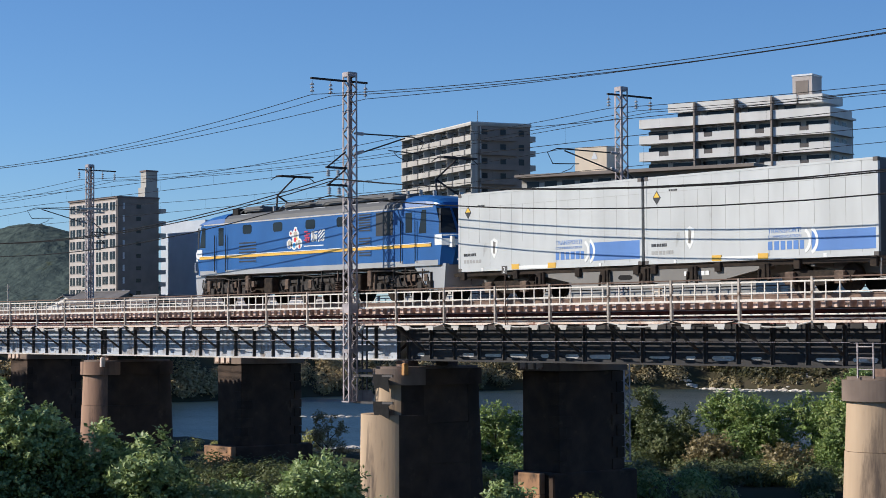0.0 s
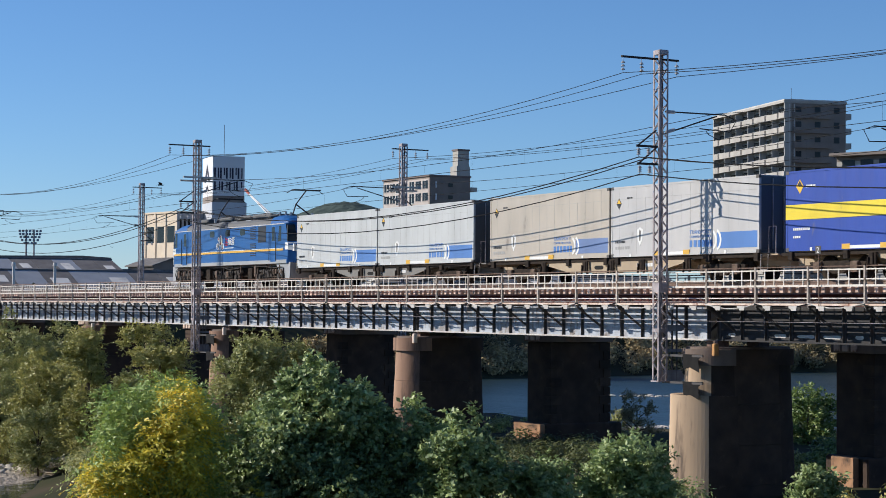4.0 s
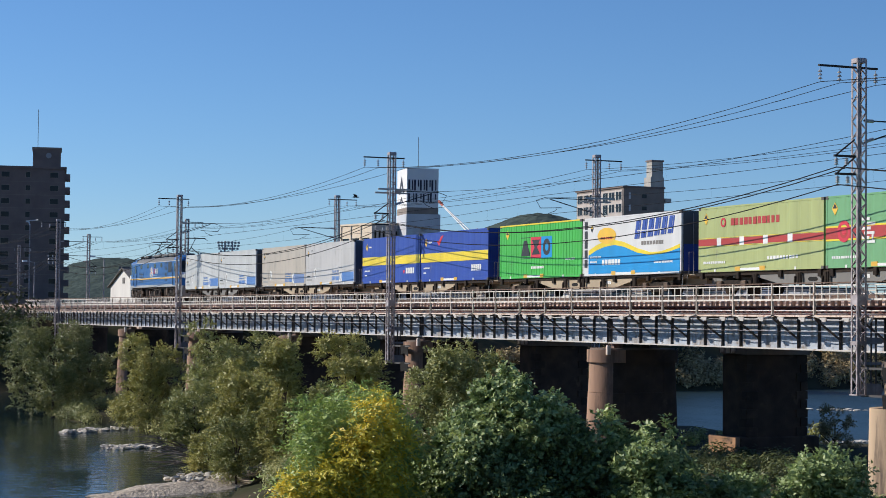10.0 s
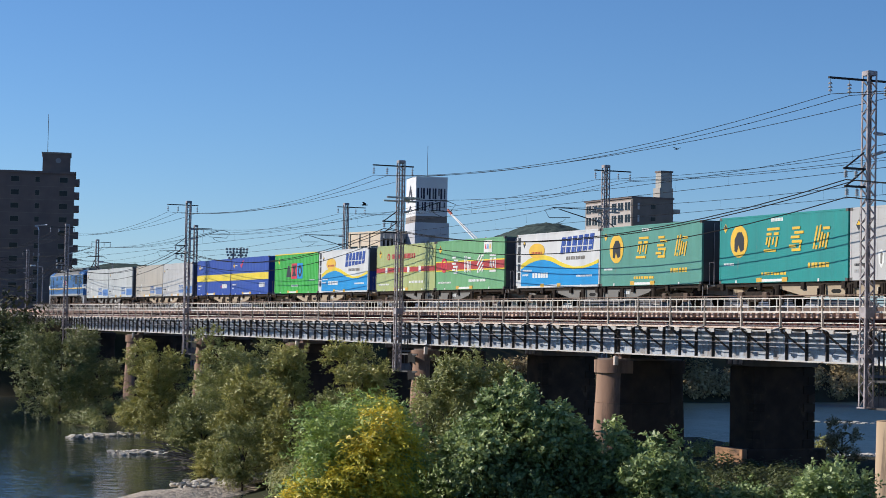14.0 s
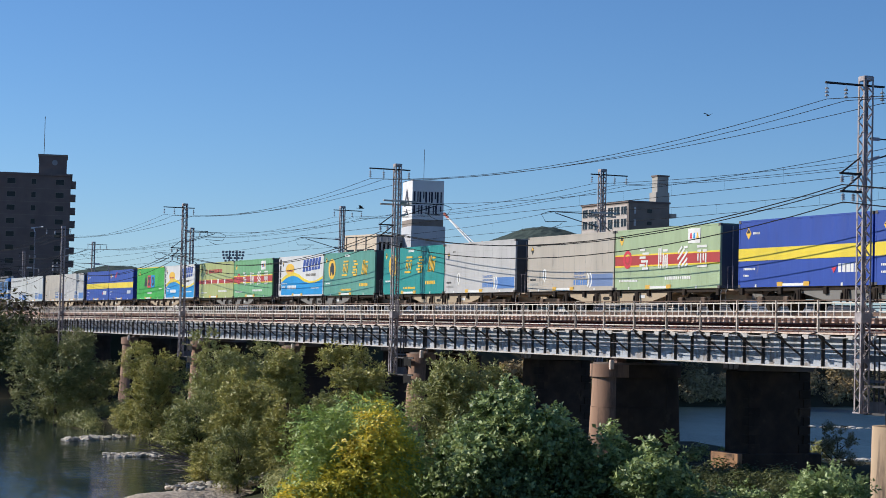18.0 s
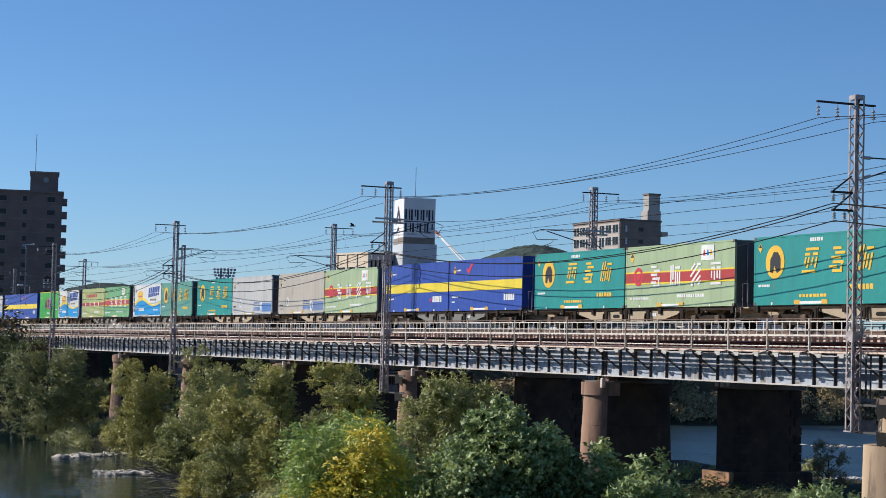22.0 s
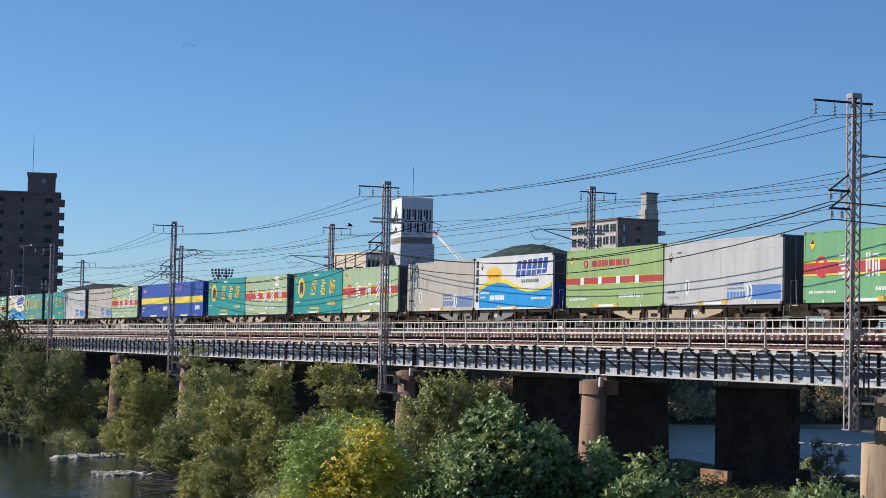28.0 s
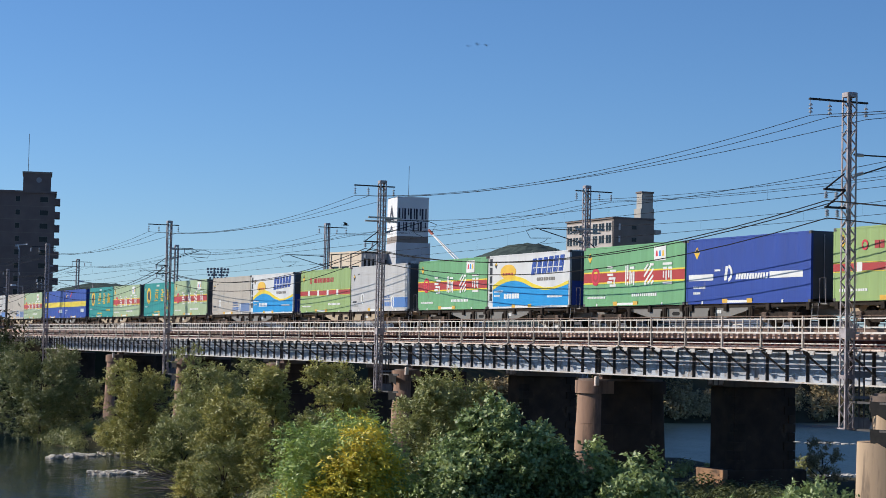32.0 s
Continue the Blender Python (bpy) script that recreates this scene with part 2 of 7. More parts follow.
M_STRUT = surface("dark_steel", (0.06, 0.058, 0.06), (0.085, 0.07, 0.06), rough=0.6, scale=4, stain=(0.11, 0.06, 0.035), stain_scale=3, stain_at=0.56)
M_RUST = surface("rusty_post", (0.19, 0.12, 0.085), (0.10, 0.06, 0.045), rough=0.85, scale=5, tint=0.2)
M_RAILWHITE = surface("chalky_rail_paint", (0.74, 0.69, 0.62), (0.62, 0.56, 0.49), rough=0.7, scale=3, stain=(0.34, 0.18, 0.10), stain_scale=3, stain_at=0.60)
M_CREAM = surface("rust_streaked_cream", (0.74, 0.62, 0.52), (0.60, 0.45, 0.35), rough=0.75, scale=2, stain=(0.24, 0.10, 0.06), stain_scale=3, stain_at=0.54)
M_SLEEPER = surface("sleeper_wood", (0.72, 0.56, 0.46), (0.48, 0.32, 0.25), rough=0.9, scale=6, tint=0.35)
M_OXIDE = surface("red_oxide", (0.12, 0.020, 0.016), (0.055, 0.012, 0.010), rough=0.8, scale=2)
M_STEELRAIL = surface("rail_steel", (0.22, 0.15, 0.11), (0.15, 0.10, 0.08), rough=0.45, metal=0.6, scale=6)
M_PIER = surface("stained_pier_render", (0.50, 0.37, 0.245), (0.36, 0.26, 0.17), rough=0.92, scale=0.7, fine=14, bump=0.25, stain=(0.13, 0.095, 0.07), stain_scale=1.3, stain_at=0.55, streak=6)
M_STAINEDPIER = surface("rust_stained_pier_render", (0.40, 0.25, 0.165), (0.26, 0.155, 0.105), rough=0.92, scale=0.7, fine=14, bump=0.4, stain=(0.07, 0.05, 0.04), stain_scale=0.9, stain_at=0.5, streak=5)
M_WING = surface("grey_wing_plate", (0.20, 0.19, 0.195), (0.14, 0.13, 0.13), rough=0.7, scale=4)
M_DRAIN = surface("orange_drain_paint", (0.52, 0.27, 0.09), (0.36, 0.18, 0.07), rough=0.8, scale=4)
# Pier brick, darkened so that the flanks' shade lies in its colour.
M_SHADEBRICK = surface("shade_dark_brick", (0.070, 0.044, 0.030), (0.036, 0.023, 0.016), rough=0.93, scale=1.2, fine=20, bump=0.5, stain=(0.10, 0.066, 0.044), stain_scale=1.6, stain_at=0.6, tint=0.3)
M_FOOTING = surface("rust_brown_stone", (0.42, 0.24, 0.13), (0.28, 0.16, 0.09), rough=0.92, scale=1.4, fine=16, bump=0.5, stain=(0.07, 0.05, 0.04), stain_scale=1.5, stain_at=0.55)
M_CAP = surface("pier_cap_concrete", (0.22, 0.165, 0.13), (0.14, 0.105, 0.085), rough=0.92, scale=1.1, stain=(0.10, 0.08, 0.065), stain_scale=1.4, streak=2)
M_GALV = surface("galvanised_steel", (0.44, 0.39, 0.395), (0.24, 0.205, 0.205), rough=0.55, metal=0.15, scale=3, stain=(0.16, 0.10, 0.07), stain_scale=2, stain_at=0.62)
M_ARM = surface("dark_arm", (0.028, 0.027, 0.03), (0.045, 0.04, 0.038), rough=0.7, scale=5, spec=0.2)
M_PORCELAIN = surface("porcelain", (0.40, 0.40, 0.40), (0.28, 0.28, 0.29), rough=0.25, scale=8)
M_WIRE = surface("wire", (0.012, 0.012, 0.014), (0.02, 0.02, 0.02), rough=0.8, scale=2, spec=0.1)
M_BLACK = surface("black_paint", (0.012, 0.012, 0.013), (0.02, 0.019, 0.018), rough=0.75, scale=4, spec=0.15)
M_GLASS = glass_material("dark_glass")

# ---- the lie of the land: river, island, banks ----
RAIL = 9.0
TRACK_Y, REAR_Y = 44.55, 52.2


def clamp01(v):
    return np.clip(v, 0, 1)


def land_height(x, y):
    """Height of the ground over the river's level, for arrays."""
    xb = np.interp(y, [0, 30, 50, 109, 160, 180, 900], [-205, -192, -198, -186, -192, -176, -176])
    west = clamp01((xb - x) / 13 + 0.15)
    yb = 182 + (x + 176) * 0.12
    north = clamp01((y - yb) / 14 + 0.15)
    bank = np.maximum(west, north) * 7.6
    front = np.interp(x, [-153, -151, -139, -134, -108, -103, -92, -84, -74, -60], [60, 29.5, 29.5, 33.0, 33.0, 29.5, 27.5, 24.5, 20.0, 8.0])
    isle = np.minimum(clamp01((y - front) / 5), clamp01((np.interp(x, [-150, -75, 60], [52, 80, 86]) - y) / 6)) * 1.5
    levee = clamp01(1 - y / 9.0) * 6.35
    return np.maximum(np.maximum(bank, isle), levee) - 0.45


def build_land():
    xs = np.concatenate([[-4500, -2500, -1200, -700, -450, -330, -280], np.arange(-250, 61, 2.5), [90, 140, 250, 500, 1200, 2500, 4500]])
    ys = np.concatenate([[-4500, -2000, -700, -200, -60, -20, -5], np.arange(0, 221, 2.5), [240, 280, 350, 500, 800, 1500, 3000, 4900]])
    gx, gy = np.meshgrid(xs, ys)
    gz = land_height(gx, gy)
    rough = np.array([noise.fractal((x * 0.09, y * 0.09, 0.3), 0.9, 2.1, 4) for x, y in zip(gx.ravel(), gy.ravel())]).reshape(gx.shape)
    gz = gz + rough * 0.28 * (gz > -0.4)
    far = (gx < -450) | (gy > 350)
    gz = np.where(far, np.maximum(gz, 6.0), gz)
    n, m = gx.shape
    verts = np.stack([gx, gy, gz], -1).reshape(-1, 3)
    faces = [(j * m + i, j * m + i + 1, (j + 1) * m + i + 1, (j + 1) * m + i) for j in range(n - 1) for i in range(m - 1)]
    me = bpy.data.meshes.new("ground")
    me.from_pydata(verts.tolist(), [], faces)
    me.materials.append(M_GROUND)
    for poly in me.polygons:
        poly.use_smooth = True
    setting(new("ground", me), "earth river banks and island with dry grass")
    g = Geo().add([(-260, -20, 0), (140, -20, 0), (140, 230, 0), (-260, 230, 0)], [(0, 1, 2, 3)])
    setting(part("water", g, M_WATER), "dark green rippled river water reflecting the sky")


build_land()

# ---- railway bridge: piers ----
PIERS = [11.4, -11.8, -35.0, -57.6, -80.8, -104.0, -127.2, -150.4, -173.6, -196.8, -216.0]


def stadium(r, half, n=26):
    """Outline of an oblong pier, round at both ends, along y."""
    a = [(r * math.cos(math.pi + math.pi * k / n), -half + r * math.sin(math.pi + math.pi * k / n)) for k in range(n + 1)]
    return a + [(-x, -y) for x, y in a]


def pier_shell(z0, z1, r0, r1, half):
    g = Geo()
    a, b = stadium(r0, half), stadium(r1, half)
    n = len(a)
    g.add([(x, y, z0) for x, y in a] + [(x, y, z1) for x, y in b],
          [tuple(reversed(range(n))), tuple(range(n, 2 * n))] + [(i, (i + 1) % n, n + (i + 1) % n, n + i) for i in range(n)])
    return g


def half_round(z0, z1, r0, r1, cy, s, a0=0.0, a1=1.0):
    """A tapering round nose, or an arc of it (parts of a half turn), closed at the axis."""
    n = max(6, int(36 * (a1 - a0)))
    g = Geo()
    for z, r in ((z0, r0), (z1, r1)):
        g.v += [(r * math.cos(math.pi * (a0 + (a1 - a0) * k / n)), cy + s * r * math.sin(math.pi * (a0 + (a1 - a0) * k / n)), z) for k in range(n + 1)] + [(0, cy, z)]
    m = n + 2
    g.f += [(i, i + 1, m + i + 1, m + i) for i in range(n + 1)] + [tuple(range(m)), tuple(range(m, 2 * m)), (n + 1, 0, m, m + n + 1)]
    return g


SHADE_EDGE = 0.155      # the flank's painted shade reaches this far round the nose


def round_pier(face, tone, turn=SHADE_EDGE):
    t = thing("bridge_pier", "tall round-nosed bridge pier with a rendered nose and shade-darkened brick flanks", "pier", "piers of the near bridge")
    z = -1.0
    for k, h in enumerate((2.5, 1.45, 1.5, 1.45)):
        r0, r1 = 1.40 - 0.073 * k, 1.34 - 0.073 * k
        part("nose_course", half_round(z, z + h, r0, r1, -1.05, -1, turn, 1.0), face, t, tone)
        # The nose beyond the sun's edge gets the dark colour as painted shade.
        part("brick_return", half_round(z, z + h, r0, r1, -1.05, -1, 0.0, turn), M_SHADEBRICK, t, "shade side of the nose, painted dark")
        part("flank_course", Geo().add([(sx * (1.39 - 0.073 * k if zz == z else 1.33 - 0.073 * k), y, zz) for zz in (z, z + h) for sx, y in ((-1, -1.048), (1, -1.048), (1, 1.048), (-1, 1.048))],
                                       [(0, 1, 2, 3), (7, 6, 5, 4), (0, 4, 5, 1), (1, 5, 6, 2), (2, 6, 7, 3), (3, 7, 4, 0)]), M_SHADEBRICK, t, "brick flank with its shade in the colour")
        z += h + 0.012
    part("rear_nose", half_round(-1.0, 5.9, 1.40, 1.13, 1.05, 1), M_SHADEBRICK, t)
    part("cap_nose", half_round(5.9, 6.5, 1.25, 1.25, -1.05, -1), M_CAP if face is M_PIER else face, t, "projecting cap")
    part("cap_nose", half_round(5.9, 6.5, 1.25, 1.25, 1.05, 1), M_SHADEBRICK, t)
    part("cap_flank", Geo().box(-1.245, 1.245, -1.048, 1.048, 5.9, 6.5), M_SHADEBRICK, t, "flank of the cap with its shade in the colour")
    part("cap_lip", pier_shell(6.5, 6.58, 1.14, 1.14, 1.0), M_CAP, t)
    for y in (-0.95, 0.95):
        part("bearing", Geo().box(-0.35, 0.35, y - 0.25, y + 0.25, 6.58, 6.80), M_RUST, t, "rusty steel bearing")
    part("drain_box", Geo().chamfer_box(1.0, 1.2, -2.0, -1.8, 6.28, 6.72, 0.03), M_DRAIN if face is M_PIER else M_CREAM, t, "small orange-brown drain box")
    return t


def square_pier():
    """A rectangular pier with rough quoins at its corners, on a longer stone footing."""
    t = thing("bridge_pier", "dark rectangular brick pier with rough quoins on a stone footing", "pier", "piers of the rear bridge")
    part("shaft", Geo().chamfer_box(-1.12, 1.12, -1.72, 1.72, 2.3, 6.3, 0.06), M_SHADEBRICK, t)
    # Footing flanks are painted shade-dark; only the sunlit front gets stone colour.
    part("footing", Geo().chamfer_box(-1.24, 1.24, -2.14, 2.42, -1, 2.3, 0.06), M_SHADEBRICK, t, "long stone footing with its flanks' shade in the colour")
    for k in range(4):
        part("footing_stone", Geo().chamfer_box(-1.26, 1.26, -2.42, -2.145, -1 + 0.83 * k, -0.19 + 0.83 * k, 0.03), M_FOOTING, t, "rust-brown stone course of the sunlit front")
    part("cap", Geo().chamfer_box(-1.3, 1.3, -1.85, 1.85, 6.3, 6.7, 0.05), M_CAP, t)
    qr = random.Random(17)
    for k in range(9):
        z = 2.33 + 0.44 * k
        a, b = (0.62, 0.36) if k % 2 else (0.36, 0.62)
        o = 0.03 + qr.uniform(0, 0.03)
        for y0, y1 in ((-1.72 - o, -1.72 + b), (1.72 - b, 1.72 + o)):
            part("quoin", Geo().chamfer_box(1.12 - a, 1.12 + o, y0, y1, z + 0.012, z + 0.43, 0.02), M_SHADEBRICK, t)
    for k in range(3):
        part("corbel", Geo().box(-1.0 + 0.5 * k, -0.7 + 0.5 * k, -1.92, -1.85, 6.36, 6.62), M_CREAM, t)
    return t


pier = round_pier(M_PIER, "tan rendered nose with pale runs")
pier.matrix_basis = pose(PIERS[0], TRACK_Y + 0.25, 0)
stained = round_pier(M_STAINEDPIER, "rust-stained dark brown rendered nose")
stained.matrix_basis = pose(PIERS[4], TRACK_Y + 0.25, 0)
for k, px in enumerate(PIERS):
    if k not in (0, 4):
        if k == 3:
            made = round_pier(M_PIER, "tan rendered nose with pale runs", 0.25)
            made.matrix_basis = pose(px, TRACK_Y + 0.25, 0)
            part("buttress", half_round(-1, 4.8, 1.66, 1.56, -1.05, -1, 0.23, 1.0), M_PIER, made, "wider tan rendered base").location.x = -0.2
            # Shade side of the base, painted dark like the flank.
            part("buttress", half_round(-1, 4.8, 1.66, 1.56, -1.05, -1, 0.0, 0.23), M_SHADEBRICK, made, "shade side of the base, painted dark").location.x = -0.2
        else:
            copy_thing(pier if k < 4 else stained, pose(px, TRACK_Y + 0.25, 0))
pier = square_pier()
REAR_PIERS = [-57.58 + 23.2 * k for k in range(2, -8, -1)]
pier.matrix_basis = pose(REAR_PIERS[0], REAR_Y, 0)
for px in REAR_PIERS[1:]:
    made = copy_thing(pier, pose(px, REAR_Y, 0))
    if px == REAR_PIERS[2]:
        for ob in made.children:
            if ob.name.startswith("footing_stone"):
                ob.matrix_basis = pose(0.07, 0, 0) @ Matrix.Diagonal((0.52, 1, 1, 1))
lad = thing("access_ladder", "white steel access ladder on a pier cap", "ladder", "", (PIERS[2] + 0.2, 42.6, 6.55))
for x in (-0.28, 0.28):
    part("upright", Geo().box(x - 0.02, x + 0.02, -0.02, 0.02, 0, 1.0), M_GALV, lad)
for k in range(3):
    part("rung", Geo().tube([(-0.25, 0, 0.25 + 0.32 * k), (0.25, 0, 0.25 + 0.32 * k)], 0.015, 5), M_GALV, lad)


# ---- railway bridge: girders, walkway, railing ----
def girder_span(length, web_y, steel, flange, label):
    """Two plate girders with flanges, stiffeners and cross bracing; origin at the span's left end over the track's centre line."""
    t = thing("girder_span", label, "bridge girder", "girder spans")
    z0, z1 = 6.80 - RAIL, 8.52 - RAIL
    for s in (-1, 1):
        y = s * web_y
        w = part("web", Geo().box(0.1, length - 0.1, y - 0.01, y + 0.01, z0 + 0.03, z1 - 0.03), steel, t)
        part("top_flange", Geo().box(0.05, length - 0.05, y - 0.19, y + 0.19, z1 - 0.03, z1), M_OXIDE, t, "red-oxide top flange")
        part("bottom_flange", Geo().box(0.05, length - 0.05, y - 0.19, y + 0.19, z0, z0 + 0.035), flange, t, "chalky white bottom flange")
        part("flange_angle", Geo().box(0.1, length - 0.1, y - 0.13 if s < 0 else y + 0.01, y - 0.01 if s < 0 else y + 0.13, z0 + 0.035, z0 + 0.06), flange, w)
        part("upper_web_plate", Geo().box(0.1, length - 0.1, y - 0.016, y - 0.0105, z1 - 0.42, z1 - 0.03), M_OXIDE, w, "red-oxide upper strip of the web")
        # Pale lens shapes paint the sun that falls through gaps above.
        if steel is M_DARKGIRDER and s < 0:
            pr = random.Random(6)
            bay = (length - 0.3) / 16
            for k in pr.sample(range(16), 13):
                ln, hh = pr.choice((0.45, 0.7, 0.95, 1.05)), pr.uniform(0.035, 0.075)
                x = 0.15 + bay * (k + 0.5) + 0.05 - ln / 2
                part("chalky_patch", Geo().prism([(x, z0 + 0.24), (x + 0.1, z0 + 0.24 - hh), (x + ln - 0.08, z0 + 0.23 - hh), (x + ln, z0 + 0.24), (x + ln - 0.06, z0 + 0.24 + hh), (x + 0.06, z0 + 0.24 + hh * 0.8)], y - 0.014, y - 0.0102), M_FLANGE, w, "pale patch painted for sunlight on the web")
        n = 16
        for k in range(n + 1):
            x = 0.15 + (length - 0.3) * k / n
            g = Geo().box(x - 0.008, x + 0.008, y - 0.12 if s < 0 else y + 0.0105, y - 0.0105 if s < 0 else y + 0.12, z0 + 0.06, z1 - 0.43)
            g.box(x, x + 0.08, y - 0.024 if s < 0 else y + 0.0105, y - 0.0105 if s < 0 else y + 0.024, z0 + 0.06, z1 - 0.43)
            part("stiffener", g, M_STRUT, t)
    for k in range(6):
        x = 0.6 + (length - 1.2) * k / 5
        g = Geo().beam((x, -web_y, z0 + 0.1), (x, web_y, z1 - 0.2), 0.08, 0.08).beam((x, -web_y, z1 - 0.2), (x, web_y, z0 + 0.1), 0.08, 0.08)
        part("cross_frame", g, M_STRUT, t)
    return t


def walkway_span(length):
    """Plank walkway on brackets outside the girder, with cables below it."""
    t = thing("walkway", "narrow plank walkway on dark steel brackets beside the track", "walkway", "walkway spans")
    top = 8.17 - RAIL
    for k, (y0, y1) in enumerate(((-2.25, -2.09), (-1.99, -1.84), (-1.72, -1.58))):
        part("plank", Geo().box(0.02, length - 0.02, y0, y1, top - 0.04, top), M_CREAM if k == 0 else M_RAILWHITE, t)
    part("edge_angle", Geo().box(0.02, length - 0.02, -2.31, -2.26, top - 0.05, top + 0.02), M_CREAM, t, "pale edge angle")
    part("kerb_rail", Geo().box(0.02, length - 0.02, -1.46, -1.40, top + 0.05, top + 0.10), M_CREAM, t)
    part("pipe", Geo().tube([(0.02, -1.55, top + 0.2), (length - 0.02, -1.55, top + 0.2)], 0.025, 6), M_RAILWHITE, t, "pale conduit pipe")
    n = 8
    for k in range(n):
        x = length * (k + 0.5) / n
        g = Geo().beam((x, -2.3, top - 0.08), (x, -0.98, top - 0.08), 0.07, 0.08).beam((x, -2.24, top - 0.13), (x, -1.0, top - 0.98), 0.07, 0.07)
        part("bracket", g, M_STRUT, t)
        # Plates added in place of bright glimpses through the walkway's gaps.
        for dx in (-0.75, 0.68):
            g = Geo().prism([(x + dx - 0.2, top - 0.07), (x + dx + 0.24, top - 0.07), (x + dx + 0.2, top - 0.23), (x + dx - 0.06, top - 0.23), (x + dx - 0.09, top - 0.16), (x + dx - 0.18, top - 0.15)], -2.36, -2.32)
            part("hanger_plate", g, M_FLANGE, t, "pale plate standing for a sunlit gap")
        pts = [(x + length / n * u, -2.33, top - 0.02 - 0.16 * math.sin(math.pi * u) + 0.02 * (k % 3)) for u in (0, 0.2, 0.4, 0.6, 0.8, 1)]
        if k < n - 1:
            part("hanging_cable", Geo().tube(pts, 0.022, 5), M_WIRE if k % 2 else M_FLANGE, t)
    part("low_cable", Geo().tube([(0, -2.36, -1.46), (length, -2.36, -1.44)], 0.008, 4), M_GALV, t, "thin pale cable")
    return t


def railing_span(length):
    t = thing("railing", "low rusty steel railing with chalky white bars", "railing", "railings of the bridge")
    z0, z1 = 8.10 - RAIL, 9.45 - RAIL
    part("top_rail", Geo().box(0.02, length - 0.02, -0.03, 0.03, z1 - 0.04, z1), M_RUST, t, "dark rusty top rail")
    part("upper_rail", Geo().box(0.02, length - 0.02, -0.025, 0.02, z1 - 0.15, z1 - 0.105), M_RAILWHITE, t)
    part("middle_rail", Geo().box(0.02, length - 0.02, -0.025, 0.02, z1 - 0.47, z1 - 0.43), M_RAILWHITE, t)
    part("lower_rail", Geo().box(0.02, length - 0.02, -0.03, 0.03, z1 - 0.70, z1 - 0.63), M_RAILWHITE, t, "chalky lower rail streaked with rust")
    n = 8
    post = bar = None
    for k in range(n):
        x = length * (k + 0.5) / n
        g = Geo().box(-0.04, 0.04, -0.045, -0.03, z0, z1).box(0.025, 0.04, -0.03, 0.045, z0, z1)
        post = post or g.mesh("post")
        part("post", post, M_POST, t).location.x = x
        for j in range(1, 6):
            xx = x + length / n * j / 5.5 - 0.02
            if xx < length - 0.03:
                bar = bar or Geo().box(-0.02, 0.02, -0.016, 0.016, z1 - 0.66, z1 - 0.1).mesh("bar")
                part("bar", bar, M_RAILWHITE, t).location.x = xx
    return t


board = thing("span_number_board", "small weathered number board on a thin post", "sign", "", (-49.9, 42.16, 8.10))
part("post", Geo().tube([(0, 0.03, 0), (0, 0.03, 1.9)], 0.018, 6), M_RUST, board)
plate = part("plate", Geo().chamfer_box(-0.14, 0.14, -0.012, 0.012, 1.75, 2.02, 0.005), M_STRUT, board)

SPANS = list(zip(PIERS[1:], PIERS[:-1]))
first = {}
for xa, xb in SPANS:
    old = xa > -58
    key = (round(xb - xa, 1), old)
    for kind, maker in (("girder", lambda: girder_span(xb - xa, 0.72 if old else 0.95, M_DARKGIRDER if old else M_GIRDER, M_DARKGIRDER if old else M_FLANGE,
                                                       "old dark plate girder under the railway track" if old else "grey-painted plate girder with dark stiffeners and pale flange")),
                        ("walk", lambda: walkway_span(xb - xa)), ("rail", lambda: railing_span(xb - xa))):
        at = pose(xa, TRACK_Y if kind != "rail" else 42.28, RAIL)
        if (key, kind) in first:
            copy_thing(first[key, kind], at)
        else:
            first[key, kind] = maker()
            first[key, kind].matrix_basis = at
for k in range(9):
    xa = REAR_PIERS[k + 1]
    for kind, maker in (("girder", lambda: girder_span(23.2, 0.95, M_GIRDER, M_FLANGE, "grey-painted plate girder with dark stiffeners and pale flange")), ("rail", lambda: railing_span(23.2))):
        at = pose(xa, REAR_Y if kind == "girder" else REAR_Y - 2.2, RAIL)
        key = (23.2, False)
        if (key, kind) in first:
            copy_thing(first[key, kind], at)
        else:
            first[key, kind] = maker()
            first[key, kind].matrix_basis = at


# ---- tracks ----
def track(name, y, label):
    t = setting(thing(name, label, "railway track"), label)
    for s in (-0.5335, 0.5335):
        g = Geo()
        for y0, y1, z0, z1 in ((-0.07, 0.07, -0.17, -0.155), (-0.01, 0.01, -0.155, -0.045), (-0.034, 0.034, -0.045, 0)):
            g.box(-420, 60, y + s + y0, y + s + y1, RAIL + z0, RAIL + z1)
        part("running_rail", g, M_STEELRAIL, t)
    return t


near_track = track("near_track", TRACK_Y, "rusty running rails on old wooden sleepers")
rear_track = track("rear_track", REAR_Y, "rusty running rails on old wooden sleepers")
sleeper = Geo().chamfer_box(-0.10, 0.10, -1.36, 1.3, -0.43, -0.18, 0.012).mesh("sleeper")
rng = random.Random(4)
for k in range(300):
    ob = part("sleeper", sleeper, M_SLEEPER, near_track)
    ob.location = (-28 - 0.44 * k, TRACK_Y + rng.uniform(-0.03, 0.03), RAIL)
g = Geo()
for k in range(400):
    for y, x in ((TRACK_Y, -160.1 - 0.57 * k), (REAR_Y, 30 - 0.6 * k * 1.2)):
        g.box(x - 0.11, x + 0.11, y - 1.3, y + 1.3, RAIL - 0.45, RAIL - 0.18)
tagged(part("far_sleepers", g, M_SLEEPER), "rows of distant wooden sleepers", "sleepers", kind="stuff")

# embankment beyond the bridge
g = Geo().prism([(36, 3), (40.5, 8.5), (56.5, 8.5), (62, 3)], -900, -216.5, "x")
